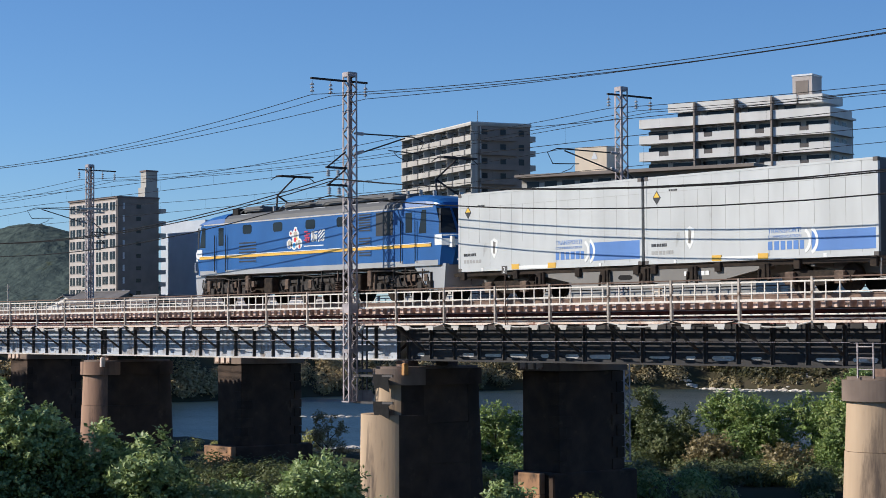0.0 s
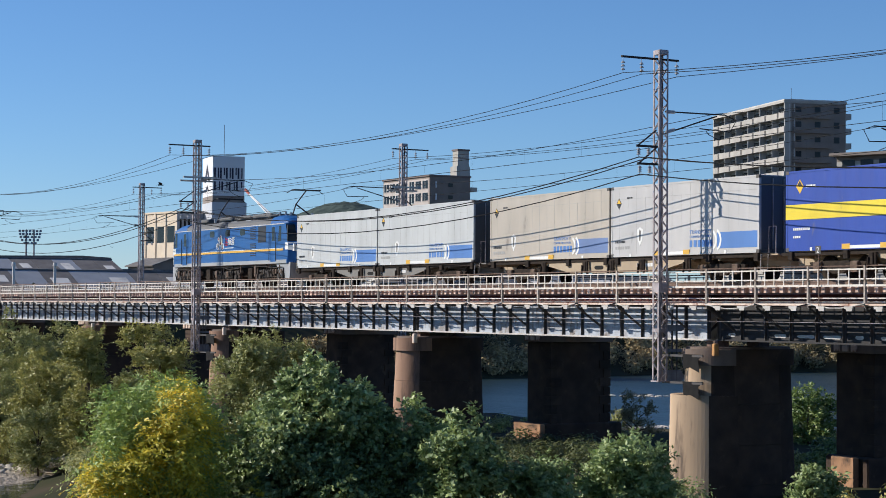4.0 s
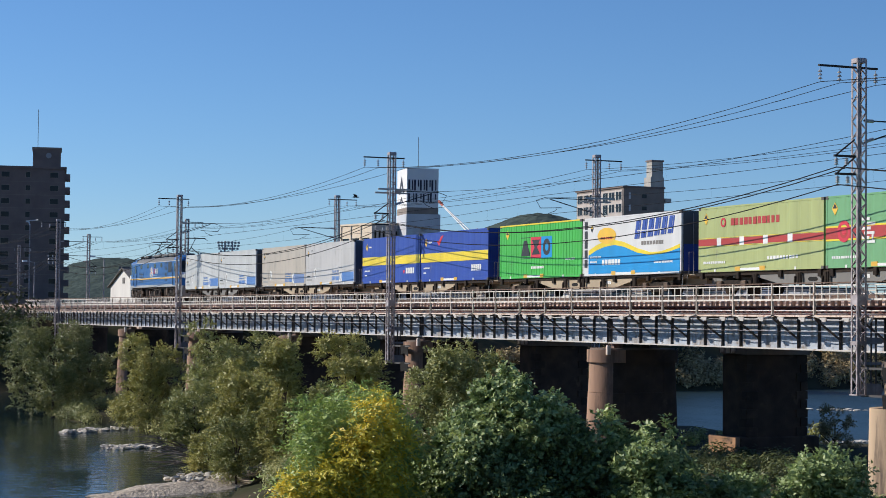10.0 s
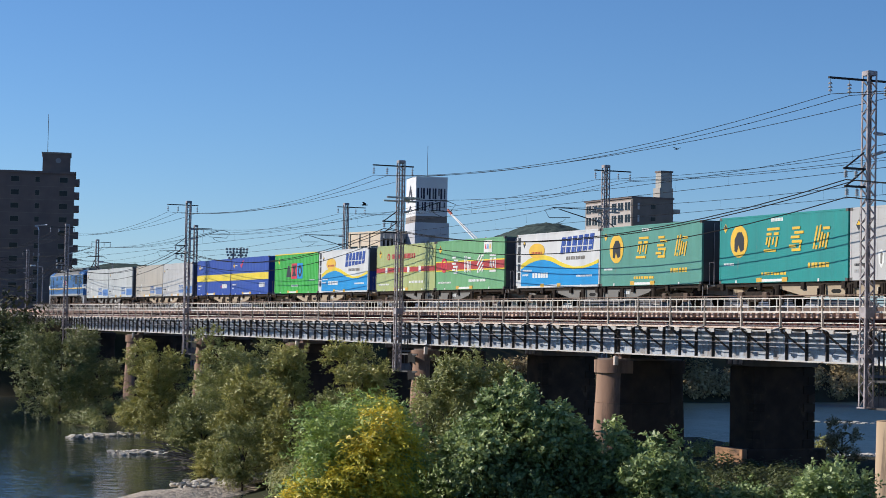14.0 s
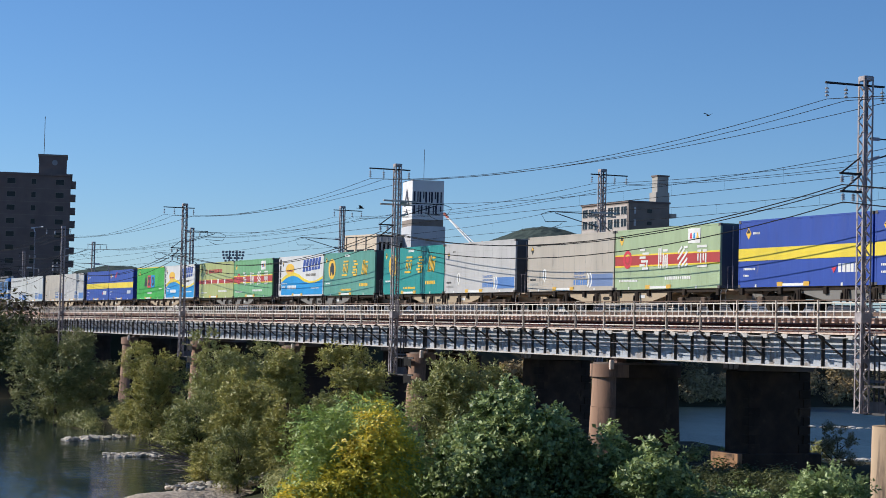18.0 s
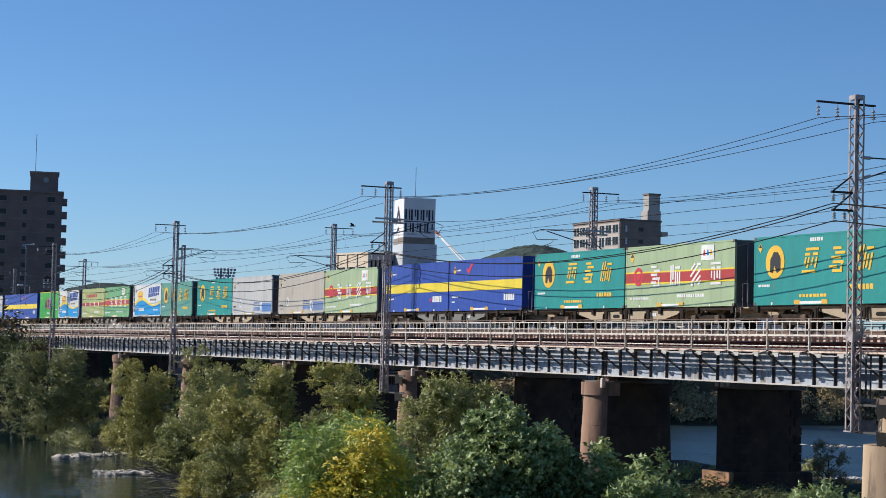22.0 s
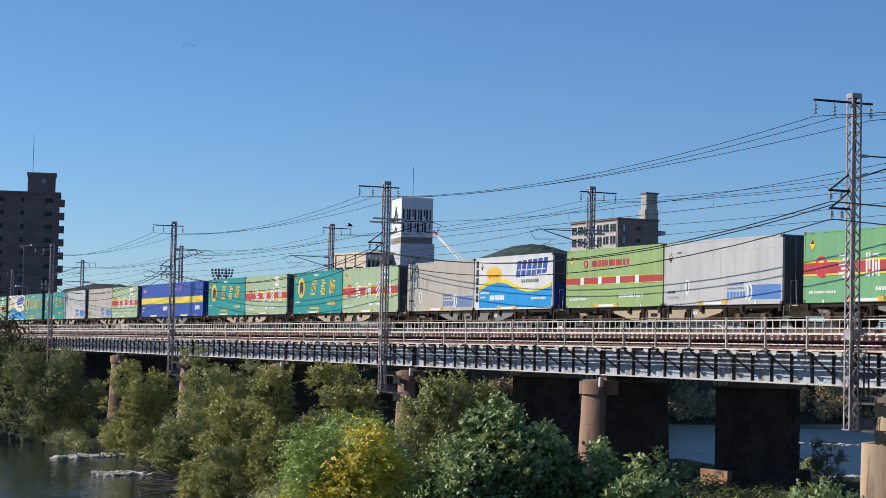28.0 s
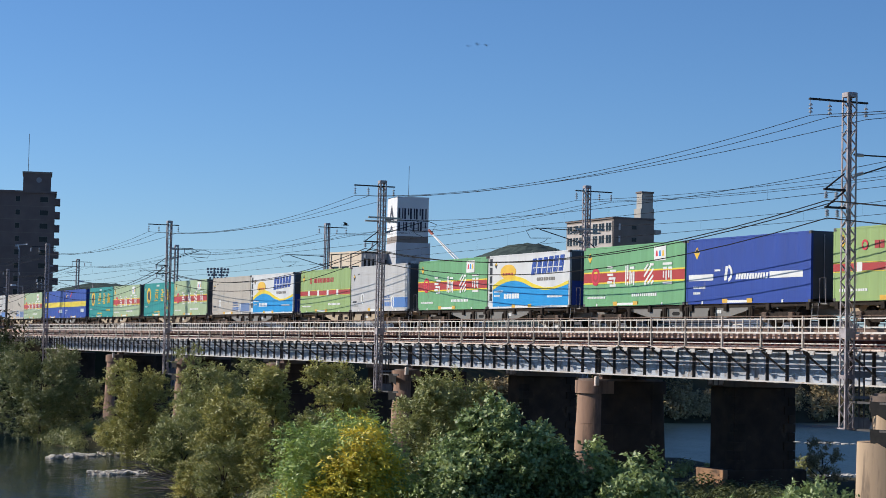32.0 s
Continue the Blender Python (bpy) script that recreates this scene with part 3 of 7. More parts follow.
setting(part("embankment", g, M_GRAVEL), "gravel railway embankment beyond the bridge")


# ---- catenary masts ----
def insulator(x, y, z, drop):
    g = Geo().tube([(x, y, z), (x, y, z - drop)], 0.012, 5)
    for k in range(3):
        zz = z - drop * (0.35 + 0.25 * k)
        g.tube([(x, y, zz + 0.07), (x, y, zz)], 0.04, 8, 0.09)
    return g


def lattice(z0, z1, w, step):
    """One bent zigzag lacing bar for each of the four faces of a mast."""
    h = w / 2
    n = int((z1 - z0) / step)
    zig = [(h * (1 if k % 2 else -1), z0 + (z1 - z0) * k / n) for k in range(n + 1)]
    return [Geo().tube([(a, -h, z) for a, z in zig], 0.03, 4), Geo().tube([(h, a, z) for a, z in zig], 0.03, 4),
            Geo().tube([(a, h, z) for a, z in zig], 0.03, 4), Geo().tube([(-h, a, z) for a, z in zig], 0.03, 4)]


def pier_brackets(t):
    """Grey wing plates beside the mast and dark bars with shield-shaped plates that tie it to the pier."""
    def plate(name, outline, z, material, deep, label="", c=0.59, d=0.81):
        n = len(outline)
        v = [(c * u + e * d, d * u - e * c, z + h) for e in (0, deep) for u, h in outline]
        part(name, Geo().add(v, [tuple(range(n)), tuple(reversed(range(n, 2 * n)))] + [(i, n + i, n + (i + 1) % n, (i + 1) % n) for i in range(n)]), material, t, label)

    for z, h in ((-1.85, 0.24), (-2.62, 0.10), (-3.72, 0.42)):
        plate("wing_plate", [(0.1, 0), (0.82, 0), (0.9, h * 0.5), (0.78, h), (0.1, h)], z, M_WING, 0.03, "grey wing plate")
    for z in (-2.75, -3.75):
        g = Geo().beam((0.2, 0.1, z), (2.1, 0.42, z), 0.06, 0.08).beam((-0.1, 0.2, z), (0.9, 0.5, z), 0.07, 0.08)
        part("wall_bracket", g, M_STRUT, t, "dark bracket fixing the mast to the pier")
        plate("bracket_plate", [(1.15, 0.06), (2.15, 0.06), (1.92, -0.12), (1.96, -0.6), (1.5, -0.42), (1.2, -0.5)], z, M_BLACK, 0.02, "", 0.98, 0.2)
    for u in (0.45, 0.62):
        part("bracket_post", Geo().beam((0.59 * u, 0.81 * u, -3.7), (0.59 * u, 0.81 * u, -0.8), 0.05, 0.05), M_STRUT, t)


def mast(side, reach, foot=-3.7, top=8.66):
    """A lattice mast; side +1 carries its cantilever towards +y. Origin on the axis at rail level."""
    t = thing("catenary_mast", "grey lattice steel mast with crossarm and insulators", "mast", "catenary masts")
    zb, zt, w = foot, top, 0.40
    for sx in (-1, 1):
        for sy in (-1, 1):
            x, y = sx * w / 2, sy * w / 2
            g = Geo().box(min(x, x - sx * 0.075), max(x, x - sx * 0.075), y - 0.006, y + 0.006, zb, zt)
            g.box(x - 0.006, x + 0.006, min(y, y - sy * 0.075), max(y, y - sy * 0.075), zb, zt)
            part("leg", g, M_GALV, t)
    for g in lattice(zb, zt - 0.3, w - 0.02, 0.33):
        part("lacing", g, M_GALV, t)
    part("cap", Geo().chamfer_box(-0.215, 0.215, -0.215, 0.215, zt - 0.16, zt + 0.02, 0.03), M_GALV, t, "pale sheet cap")
    part("gusset", Geo().box(-0.212, 0.212, -0.212, 0.212, -0.42, -0.05), M_GALV, t)
    part("gusset", Geo().box(-0.212, 0.212, -0.212, 0.212, -1.9, -1.76), M_GALV, t)
    part("foot_plate", Geo().box(-0.24, 0.24, -0.24, 0.24, zb - 0.05, zb), M_GALV, t)
    za = zt - 0.33
    part("crossarm", Geo().box(-0.05, 0.05, -side * 1.78 if side > 0 else -0.8, side * 0.8 if side > 0 else 1.78, za - 0.035, za + 0.035), M_ARM, t, "dark steel crossarm")
    for y in (-1.72, -0.88, 0.73):
        part("insulator", insulator(0, side * y, za - 0.06, 0.52), M_PORCELAIN, t, "white porcelain insulator")
    g = Geo().tube([(0, side * 0.2, 6.38), (0, side * (reach + 0.45), 6.40)], 0.03, 6)
    g.tube([(0, side * 0.2, 5.55), (0, side * (reach + 0.05), 6.33)], 0.03, 6)
    g.tube([(0, side * (reach + 0.45), 6.40), (0, side * (reach + 1.0), 6.22), (0, side * (reach + 0.7), 5.76)], 0.022, 5)
    g.tube([(0, side * (reach + 0.7), 5.76), (0, side * (reach - 0.75), 5.82)], 0.022, 5)
    g.tube([(0, side * (reach - 0.45), 5.74), (0, side * (reach - 0.3), 5.6), (0, side * (reach + 0.2), 5.42)], 0.016, 5)
    part("cantilever", g, M_ARM, t, "dark tubular cantilever")
    for z in (6.38, 5.6):
        part("rod_insulator", Geo().tube([(0, side * 0.25, z), (0, side * 0.62, z + (0 if z > 6 else 0.12))], 0.065, 8), M_PORCELAIN, t)
    for z, r in ((5.04, 1.1), (4.38, 1.05)):
        g = Geo().box(-0.04, 0.04, min(0, -side * r), max(0, -side * r), z - 0.04, z + 0.04).beam((0, -side * (r - 0.05), z), (0, -side * 0.2, z + 0.62), 0.05, 0.05)
        part("feeder_arm", g, M_ARM, t)
        part("insulator", insulator(0, -side * (r - 0.1), z - 0.04, 0.34), M_PORCELAIN, t)
        part("insulator", insulator(0, -side * (r - 0.55), z - 0.04, 0.34), M_PORCELAIN, t)
    if side > 0:
        pier_brackets(t)
    return t


MAST_Y, REAR_MAST_Y = 42.0, 56.3
MASTS = [-58.7 + 46.4 * k for k in range(1, -6, -1)]
REAR_MASTS = [-13.0, -58.9, -106.3, -153.3, -200.0, -246.6, -293.2]
m1 = mast(1, TRACK_Y - MAST_Y)
m1.matrix_basis = pose(MASTS[0], MAST_Y, RAIL)
def strain_arm(m):
    """Pale paired bars that anchor the catenary at one mast."""
    for z in (6.28, 6.46):
        part("strain_arm", Geo().box(-0.3 if z < 6.4 else 0.22, -0.22 if z < 6.4 else 0.3, -0.95, 1.15, z - 0.05, z + 0.05), M_FLANGE, m, "pale strain bar")


for k, x in enumerate(MASTS[1:]):
    m = copy_thing(m1, pose(x, MAST_Y, RAIL))
    if k == 1:
        strain_arm(m)
m2 = mast(-1, 3.2, -6.6, 9.2)
m2.matrix_basis = pose(REAR_MASTS[0], REAR_MAST_Y, RAIL)
for k, x in enumerate(REAR_MASTS[1:]):
    m = copy_thing(m2, pose(x, REAR_MAST_Y, RAIL))
    if k == 1:
        strain_arm(m)


# ---- overhead wires ----
def sagging(xs, y, z, sag, n=14):
    pts = []
    for a, b in zip(xs[:-1], xs[1:]):
        pts += [(a + (b - a) * k / n, y, z - sag * 4 * (k / n) * (1 - k / n)) for k in range(n)]
    return pts + [(xs[-1], y, z)]


def wire(name, label, xs, y, z, sag, r):
    return tagged(part(name, Geo().tube(sagging(xs, y, z, sag), r, 5), M_WIRE), label, "cable", "overhead wires")


for dy, sag in ((-1.72, 0.90), (-0.88, 0.84), (0.73, 0.55)):
    wire("feeder_wire", "thin dark overhead feeder wire between the masts", MASTS, MAST_Y + dy, RAIL + 7.72, sag, 0.013)
    wire("feeder_wire", "thin dark overhead feeder wire between the masts", REAR_MASTS, REAR_MAST_Y - dy, RAIL + 8.26, 0.55, 0.013)
for dy, z in ((-1.0, 4.62), (-0.55, 4.62), (-0.95, 3.98)):
    wire("black_cable", "heavy black sagging cable between the masts", MASTS, MAST_Y + dy, RAIL + z, 1.45, 0.022)
for xs, y in ((MASTS, TRACK_Y), (REAR_MASTS, REAR_MAST_Y - 3.2)):
    mess = wire("messenger_wire", "catenary messenger wire over the track", xs, y, RAIL + 6.42, 0.55, 0.012)
    wire("contact_wire", "contact wire over the track", xs, y, RAIL + 5.42, 0.03, 0.012)
    g = Geo()
    for a, b in zip(xs[:-1], xs[1:]):
        for k in range(1, 10):
            u = k / 10
            x = a + (b - a) * u
            g.box(x - 0.002, x + 0.002, y - 0.002, y + 0.002, RAIL + 5.42, RAIL + 6.42 - 0.55 * 4 * u * (1 - u))
    tagged(part("droppers", g, M_WIRE), "thin droppers between catenary wires", "wire", kind="stuff")


# ---- freight train ----
def paint(name, c, rough=0.45, dirt=(0.16, 0.14, 0.12), at=0.66):
    return surface(name, c, tuple(v * 0.86 for v in c), rough=rough, scale=1.1, fine=18, bump=0.06, stain=dirt, stain_scale=1.1, stain_at=at, streak=3.0)


P_GREY = paint("container_pale_grey", (0.53, 0.545, 0.54), at=0.66)
P_TAN = paint("container_dusty_grey", (0.48, 0.43, 0.36), at=0.62)
P_SILVER = paint("container_silver", (0.52, 0.51, 0.50))
P_BLUE = paint("container_deep_blue", (0.013, 0.056, 0.36))
P_NAVY = paint("container_navy", (0.009, 0.045, 0.31))
P_GREEN = paint("container_bright_green", (0.07, 0.48, 0.06))
P_LEAF = paint("container_leaf_green", (0.165, 0.39, 0.17))
P_TEALFADE = paint("container_faded_teal", (0.10, 0.30, 0.235))
P_PALEGREEN = paint("container_faded_green", (0.40, 0.45, 0.17))
P_MINT = paint("container_mint_green", (0.375, 0.475, 0.27))
P_SEAM = paint("seam_grime", (0.36, 0.355, 0.34))
P_LIME = paint("container_lime", (0.30, 0.42, 0.14))
P_TEAL = paint("container_teal", (0.012, 0.265, 0.245))
P_WHITE = paint("container_white", (0.68, 0.68, 0.67))
P_AZURE = paint("azure_film", (0.01, 0.28, 0.66))
P_LBLUE = paint("soft_blue_film", (0.09, 0.21, 0.52))
P_FADED = paint("faded_blue_film", (0.15, 0.22, 0.42))
P_YELLOW = paint("yellow_film", (0.80, 0.62, 0.02))
P_SUNY = paint("golden_film", (0.85, 0.52, 0.03))
P_RED = paint("red_film", (0.42, 0.03, 0.025))
P_BRIGHTRED = paint("bright_red_film", (0.62, 0.02, 0.05))
P_INK = paint("black_film", (0.015, 0.015, 0.018))
P_BLUEINK = paint("blue_ink_film", (0.02, 0.07, 0.36))
P_LETTER = paint("white_film", (0.80, 0.80, 0.77), at=0.8)
P_FRAME = paint("wagon_grey", (0.18, 0.17, 0.155), rough=0.65)
P_FRAMETAN = paint("wagon_dusty_brown", (0.42, 0.33, 0.22), rough=0.75)
P_BOGIE = surface("brake_dust_steel", (0.025, 0.021, 0.019), (0.05, 0.038, 0.029), rough=0.9, scale=5, spec=0.1)
P_RUSTB = surface("rust_brown_gear", (0.15, 0.10, 0.07), (0.07, 0.045, 0.03), rough=0.85, scale=6)
P_GEAR = surface("grimy_running_gear", (0.065, 0.054, 0.046), (0.022, 0.019, 0.017), rough=0.8, scale=7, spec=0.3)
P_ORANGE = paint("amber_film", (0.72, 0.42, 0.04))
# Dark end paint: the shade on the container ends is put into it.
P_ENDSHADE = paint("container_end_shade", (0.07, 0.075, 0.085))
CL, CW, CH = 9.41, 2.49, 2.80


def corrugated(length, height, pitch, depth):
    """Side wall with upright corrugations; outermost face at y = 0."""
    g = Geo()
    n = int(length / pitch)
    p = length / n
    prof = []
    for k in range(n):
        x = k * p
        prof += [(x, 0), (x + 0.55 * p, 0), (x + 0.68 * p, depth), (x + 0.87 * p, depth)]
    prof.append((length, 0))
    m = len(prof)
    g.add([(x, y, 0) for x, y in prof] + [(x, y, height) for x, y in prof], [(i, i + 1, m + i + 1, m + i) for i in range(m - 1)])
    return g


def decal(parent, name, material, x0, x1, z0, z1, lean=0.0, label="", out=0.006, y=0.0):
    g = Geo().prism([(x0, z0), (x1, z0), (x1 + lean, z1), (x0 + lean, z1)], y - out, y + 0.002)
    return part(name, g, material, parent, label)


def disc(parent, name, material, x, z, r, out=0.006, label="", n=22, arc=(0, 360), hole=0.0, squash=1.0):
    """A flat disc, part of one, or a ring."""
    a0, a1 = radians(arc[0]), radians(arc[1])
    whole = arc == (0, 360)
    m = n if whole else n + 1
    ang = [a0 + (a1 - a0) * k / n for k in range(m)]
    outer = [(x + r * math.cos(a), z + squash * r * math.sin(a)) for a in ang]
    if hole:
        inner = [(x + hole * math.cos(a), z + squash * hole * math.sin(a)) for a in ang]
        v = [(p[0], y, p[1]) for y in (-out, 0.002) for ring in (outer, inner) for p in ring]
        f = []
        for k in range(m if whole else m - 1):
            q = (k + 1) % m
            f += [(k, q, m + q, m + k), (2 * m + k, 3 * m + k, 3 * m + q, 2 * m + q), (k, 2 * m + k, 2 * m + q, q), (m + k, m + q, 3 * m + q, 3 * m + k)]
        if not whole:
            f += [(0, m, 3 * m, 2 * m), (m - 1, 3 * m - 1, 4 * m - 1, 2 * m - 1)]
        g = Geo().add(v, f)
    else:
        g = Geo().prism(outer, -out, 0.002)
    return part(name, g, material, parent, label)


def diamond(parent, x, z, r, edge, fill):
    part("mark", Geo().prism([(x - r, z), (x, z - 1.25 * r), (x + r, z), (x, z + 1.25 * r)], -0.006, 0.002), edge, parent, "diamond-shaped load mark")
    part("mark", Geo().prism([(x - r * 0.75, z + 0.05 * r), (x + r * 0.75, z + 0.05 * r), (x, z + 1.0 * r)], -0.009, 0.002), fill, parent)


def bars(parent, x0, x1, z, h, n, material, seed, lean=0.0, name="lettering_bar"):
    """Lettering that is drawn as plain bars of its size and colour."""
    r = random.Random(seed)
    step = (x1 - x0) / n
    g = Geo()
    for k in range(n):
        a = x0 + step * k
        w = step * r.uniform(0.62, 0.86)
        g.prism([(a, z), (a + w, z), (a + w + lean, z + h), (a + lean, z + h)], -0.006, 0.002)
    return part(name, g, material, parent)


def block_sign(parent, x, z, w, h, material, seed, lean=0.0):
    """One large sign shape: a dense patch of short plain bars, upright, level and slanting."""
    r = random.Random(seed)
    g = Geo()
    t = h * 0.11

    def bar(x0, z0, x1, z1, n):
        d = Vector((x1 - x0, z1 - z0)).normalized() * t * 0.5
        s = [lean * (v - z) / h for v in (z0, z1)]
        g.prism([(x0 + s[0] - d.y, z0 + d.x), (x0 + s[0] + d.y, z0 - d.x), (x1 + s[1] + d.y, z1 - d.x), (x1 + s[1] - d.y, z1 + d.x)], -0.016 - 0.0008 * n, 0.002)

    def strokes(*rows):
        for n, (a, b, c, d) in enumerate(rows):
            k = r.uniform(-0.03, 0.03)
            bar(x + w * (a + k), z + h * b, x + w * (c + k), z + h * d, n)

    if seed % 4 == 0:
        strokes((0.02, 0.92, 0.6, 0.92), (0.3, 0.74, 0.98, 0.74), (0.04, 0.56, 0.7, 0.56), (0.2, 0.38, 0.96, 0.38), (0.0, 0.2, 0.55, 0.2), (0.3, 0.04, 0.98, 0.04), (0.84, 0.1, 0.84, 0.34))
    elif seed % 4 == 1:
        strokes((0.06, 0.05, 0.06, 0.95), (0.28, 0.3, 0.28, 0.98), (0.28, 0.02, 0.28, 0.18), (0.5, 0.05, 0.5, 0.7), (0.5, 0.84, 0.98, 0.84), (0.72, 0.1, 0.72, 0.62), (0.94, 0.02, 0.94, 0.66))
    elif seed % 4 == 2:
        strokes((0.0, 0.7, 0.42, 0.98), (0.0, 0.4, 0.7, 0.88), (0.05, 0.1, 0.98, 0.74), (0.4, 0.06, 0.98, 0.44), (0.72, 0.04, 0.98, 0.2), (0.6, 0.94, 0.98, 0.94), (0.0, 0.04, 0.22, 0.04))
    else:
        strokes((0.02, 0.94, 0.98, 0.94), (0.02, 0.74, 0.4, 0.74), (0.6, 0.74, 0.98, 0.74), (0.1, 0.3, 0.1, 0.62), (0.36, 0.2, 0.36, 0.62), (0.62, 0.3, 0.62, 0.62), (0.88, 0.2, 0.88, 0.62), (0.02, 0.06, 0.98, 0.06))
    return part("sign_shape", g, material, parent, "large plain sign shape")


def container(label, body, style="ribs", end=None, group="containers"):
    """A 31-foot container, its near bottom corner at the origin."""
    t = thing("freight_container", label, "container", group)
    end = end or P_ENDSHADE
    pitch, depth = {"ribs": (0.30, 0.022), "panels": (0.78, 0.012), "smooth": (0.78, 0.006), "flat": (1.18, 0.0)}[style]
    part("side_wall", corrugated(CL, CH, pitch, depth), body, t)
    far = corrugated(CL, CH, pitch, depth)
    far.v = [(x, CW - y, z) for x, y, z in far.v]
    part("side_wall", far, body, t)
    part("roof", Geo().box(0, CL, 0.02, CW - 0.02, CH - 0.04, CH - 0.003), body, t)
    part("floor", Geo().box(0, CL, 0.02, CW - 0.02, 0.0, 0.12), P_FRAME, t)
    for x in (0.0, CL):
        s = 1 if x else -1
        part("end_wall", Geo().box(min(x, x - s * 0.04), max(x, x - s * 0.04), 0.012, CW - 0.012, 0.02, CH - 0.02), end, t)
        if x:
            for y in (0.6, 1.1, 1.4, 1.9):
                part("lock_rod", Geo().tube([(x + 0.03, y, 0.15), (x + 0.03, y, CH - 0.12)], 0.02, 6), M_GALV, t)
            part("door_seam", Geo().box(x + 0.001, x + 0.012, CW / 2 - 0.02, CW / 2 + 0.02, 0.12, CH - 0.1), M_BLACK, t)
        for y in (0.0, CW):
            yy = (y - 0.008, y + 0.09) if y == 0 else (y - 0.09, y + 0.008)
            part("corner_post", Geo().box(min(x, x - s * 0.09) - 0.004, max(x, x - s * 0.09) + 0.004, *yy, 0, CH), body, t)
            for z in (0.0, CH - 0.11):
                part("corner_casting", Geo().chamfer_box(min(x, x - s * 0.17) - 0.008, max(x, x - s * 0.17) + 0.008, min(yy) - 0.006, max(yy) + 0.006, z - 0.006, z + 0.116, 0.01), M_STRUT, t)
    part("top_rail", Geo().box(0, CL, -0.010, 0.06, CH - 0.07, CH), body, t)
    part("bottom_rail", Geo().box(0, CL, -0.010, 0.06, 0, 0.09), body, t)
    part("sill_strip", Geo().box(3.35, 4.85, -0.016, 0.0, 0.03, 0.14), P_LETTER, t, "pale strip between fork pockets")
    for x in (2.95, 4.85):
        part("fork_pocket", Geo().box(x, x + 0.4, -0.018, 0.0, 0.02, 0.2), P_ORANGE, t, "amber fork pocket")
    for x in (1.3, 7.4):
        part("stud", Geo().box(x, x + 0.12, -0.018, 0.0, 0.0, 0.12), P_LETTER, t)
    return t


def lettering(parent, text, x, z, width, height, material, label=""):
    """Words in the built-in font, laid flat on the container's side."""
    cu = bpy.data.curves.new("lettering", "FONT")
    cu.body, cu.size, cu.extrude, cu.resolution_u = text, 1.0, 0.004, 2
    ob = bpy.data.objects.new("lettering", cu)
    me = bpy.data.meshes.new_from_object(ob)
    bpy.data.objects.remove(ob)
    co = np.array([v.co[:] for v in me.vertices])
    lo, hi = co.min(0), co.max(0)
    me.vertices.foreach_set("co", np.stack([x + (co[:, 0] - lo[0]) / (hi[0] - lo[0]) * width, -0.004 + 0.0 * co[:, 0] - co[:, 2], z + (co[:, 1] - lo[1]) / (hi[1] - lo[1]) * height], -1).ravel())
    me.update()
    return part("lettering", me, material, parent, label)


def parcel_grey(body, label, shield_x, style="flat"):
    t = container(label, body, style)
    g = Geo()
    for k in range(1, 16):
        x = CL * k / 16
        z0 = 0.1 if k % 2 else 1.0
        g.box(x - 0.007, x + 0.007, -0.0025, 0.002, z0, CH - (0.08 if k % 2 else 0.5))
    part("panel_seams", g, P_SEAM, t, "thin upright panel seams")
    decal(t, "panel_seam", P_SEAM, 0.12, CL - 0.12, CH - 0.52, CH - 0.512, out=0.003)
    diamond(t, 0.55, 2.12, 0.18, P_INK, P_SUNY)
    decal(t, "blue_band", P_FADED if body is P_TAN else P_LBLUE, 6.95, CL - 0.09, 0.20, 0.80, label="soft blue stripe")
    disc(t, "arc", P_LETTER, 6.75, 0.52, 0.46, 0.010, arc=(-60, 60), hole=0.36)
    disc(t, "arc", P_LETTER, 6.52, 0.52, 0.42, 0.010, arc=(-60, 60), hole=0.32)
    bars(t, 5.25, 6.75, 0.28, 0.26, 6, P_LBLUE, 3)
    lettering(t, "COMMUNICATION", 5.25, 0.63, 1.3, 0.09, P_LBLUE, "small blue words")
    lettering(t, "TRANSPORT!", 5.25, 0.78, 1.3, 0.15, P_LBLUE, "blue words")
    part("shield", Geo().prism([(shield_x - 0.2, 1.05), (shield_x, 1.15), (shield_x + 0.2, 1.05), (shield_x + 0.16, 0.65), (shield_x, 0.42), (shield_x - 0.16, 0.65)], -0.006, 0.002), P_LETTER, t, "pale shield emblem")
    bars(t, 1.1, 1.5, 2.3, 0.06, 5, P_INK, 9)
    bars(t, 0.3, 1.3, 0.3, 0.12, 6, P_SEAM, 10)
    part("shield_mark", Geo().prism([(shield_x - 0.06, 0.62), (shield_x + 0.03, 0.6), (shield_x + 0.08, 1.0), (shield_x - 0.05, 1.05)], -0.009, 0.002), P_FRAME, t)
    bars(t, 0.3, 1.0, 0.55, 0.1, 9, P_INK, 8)
    return t


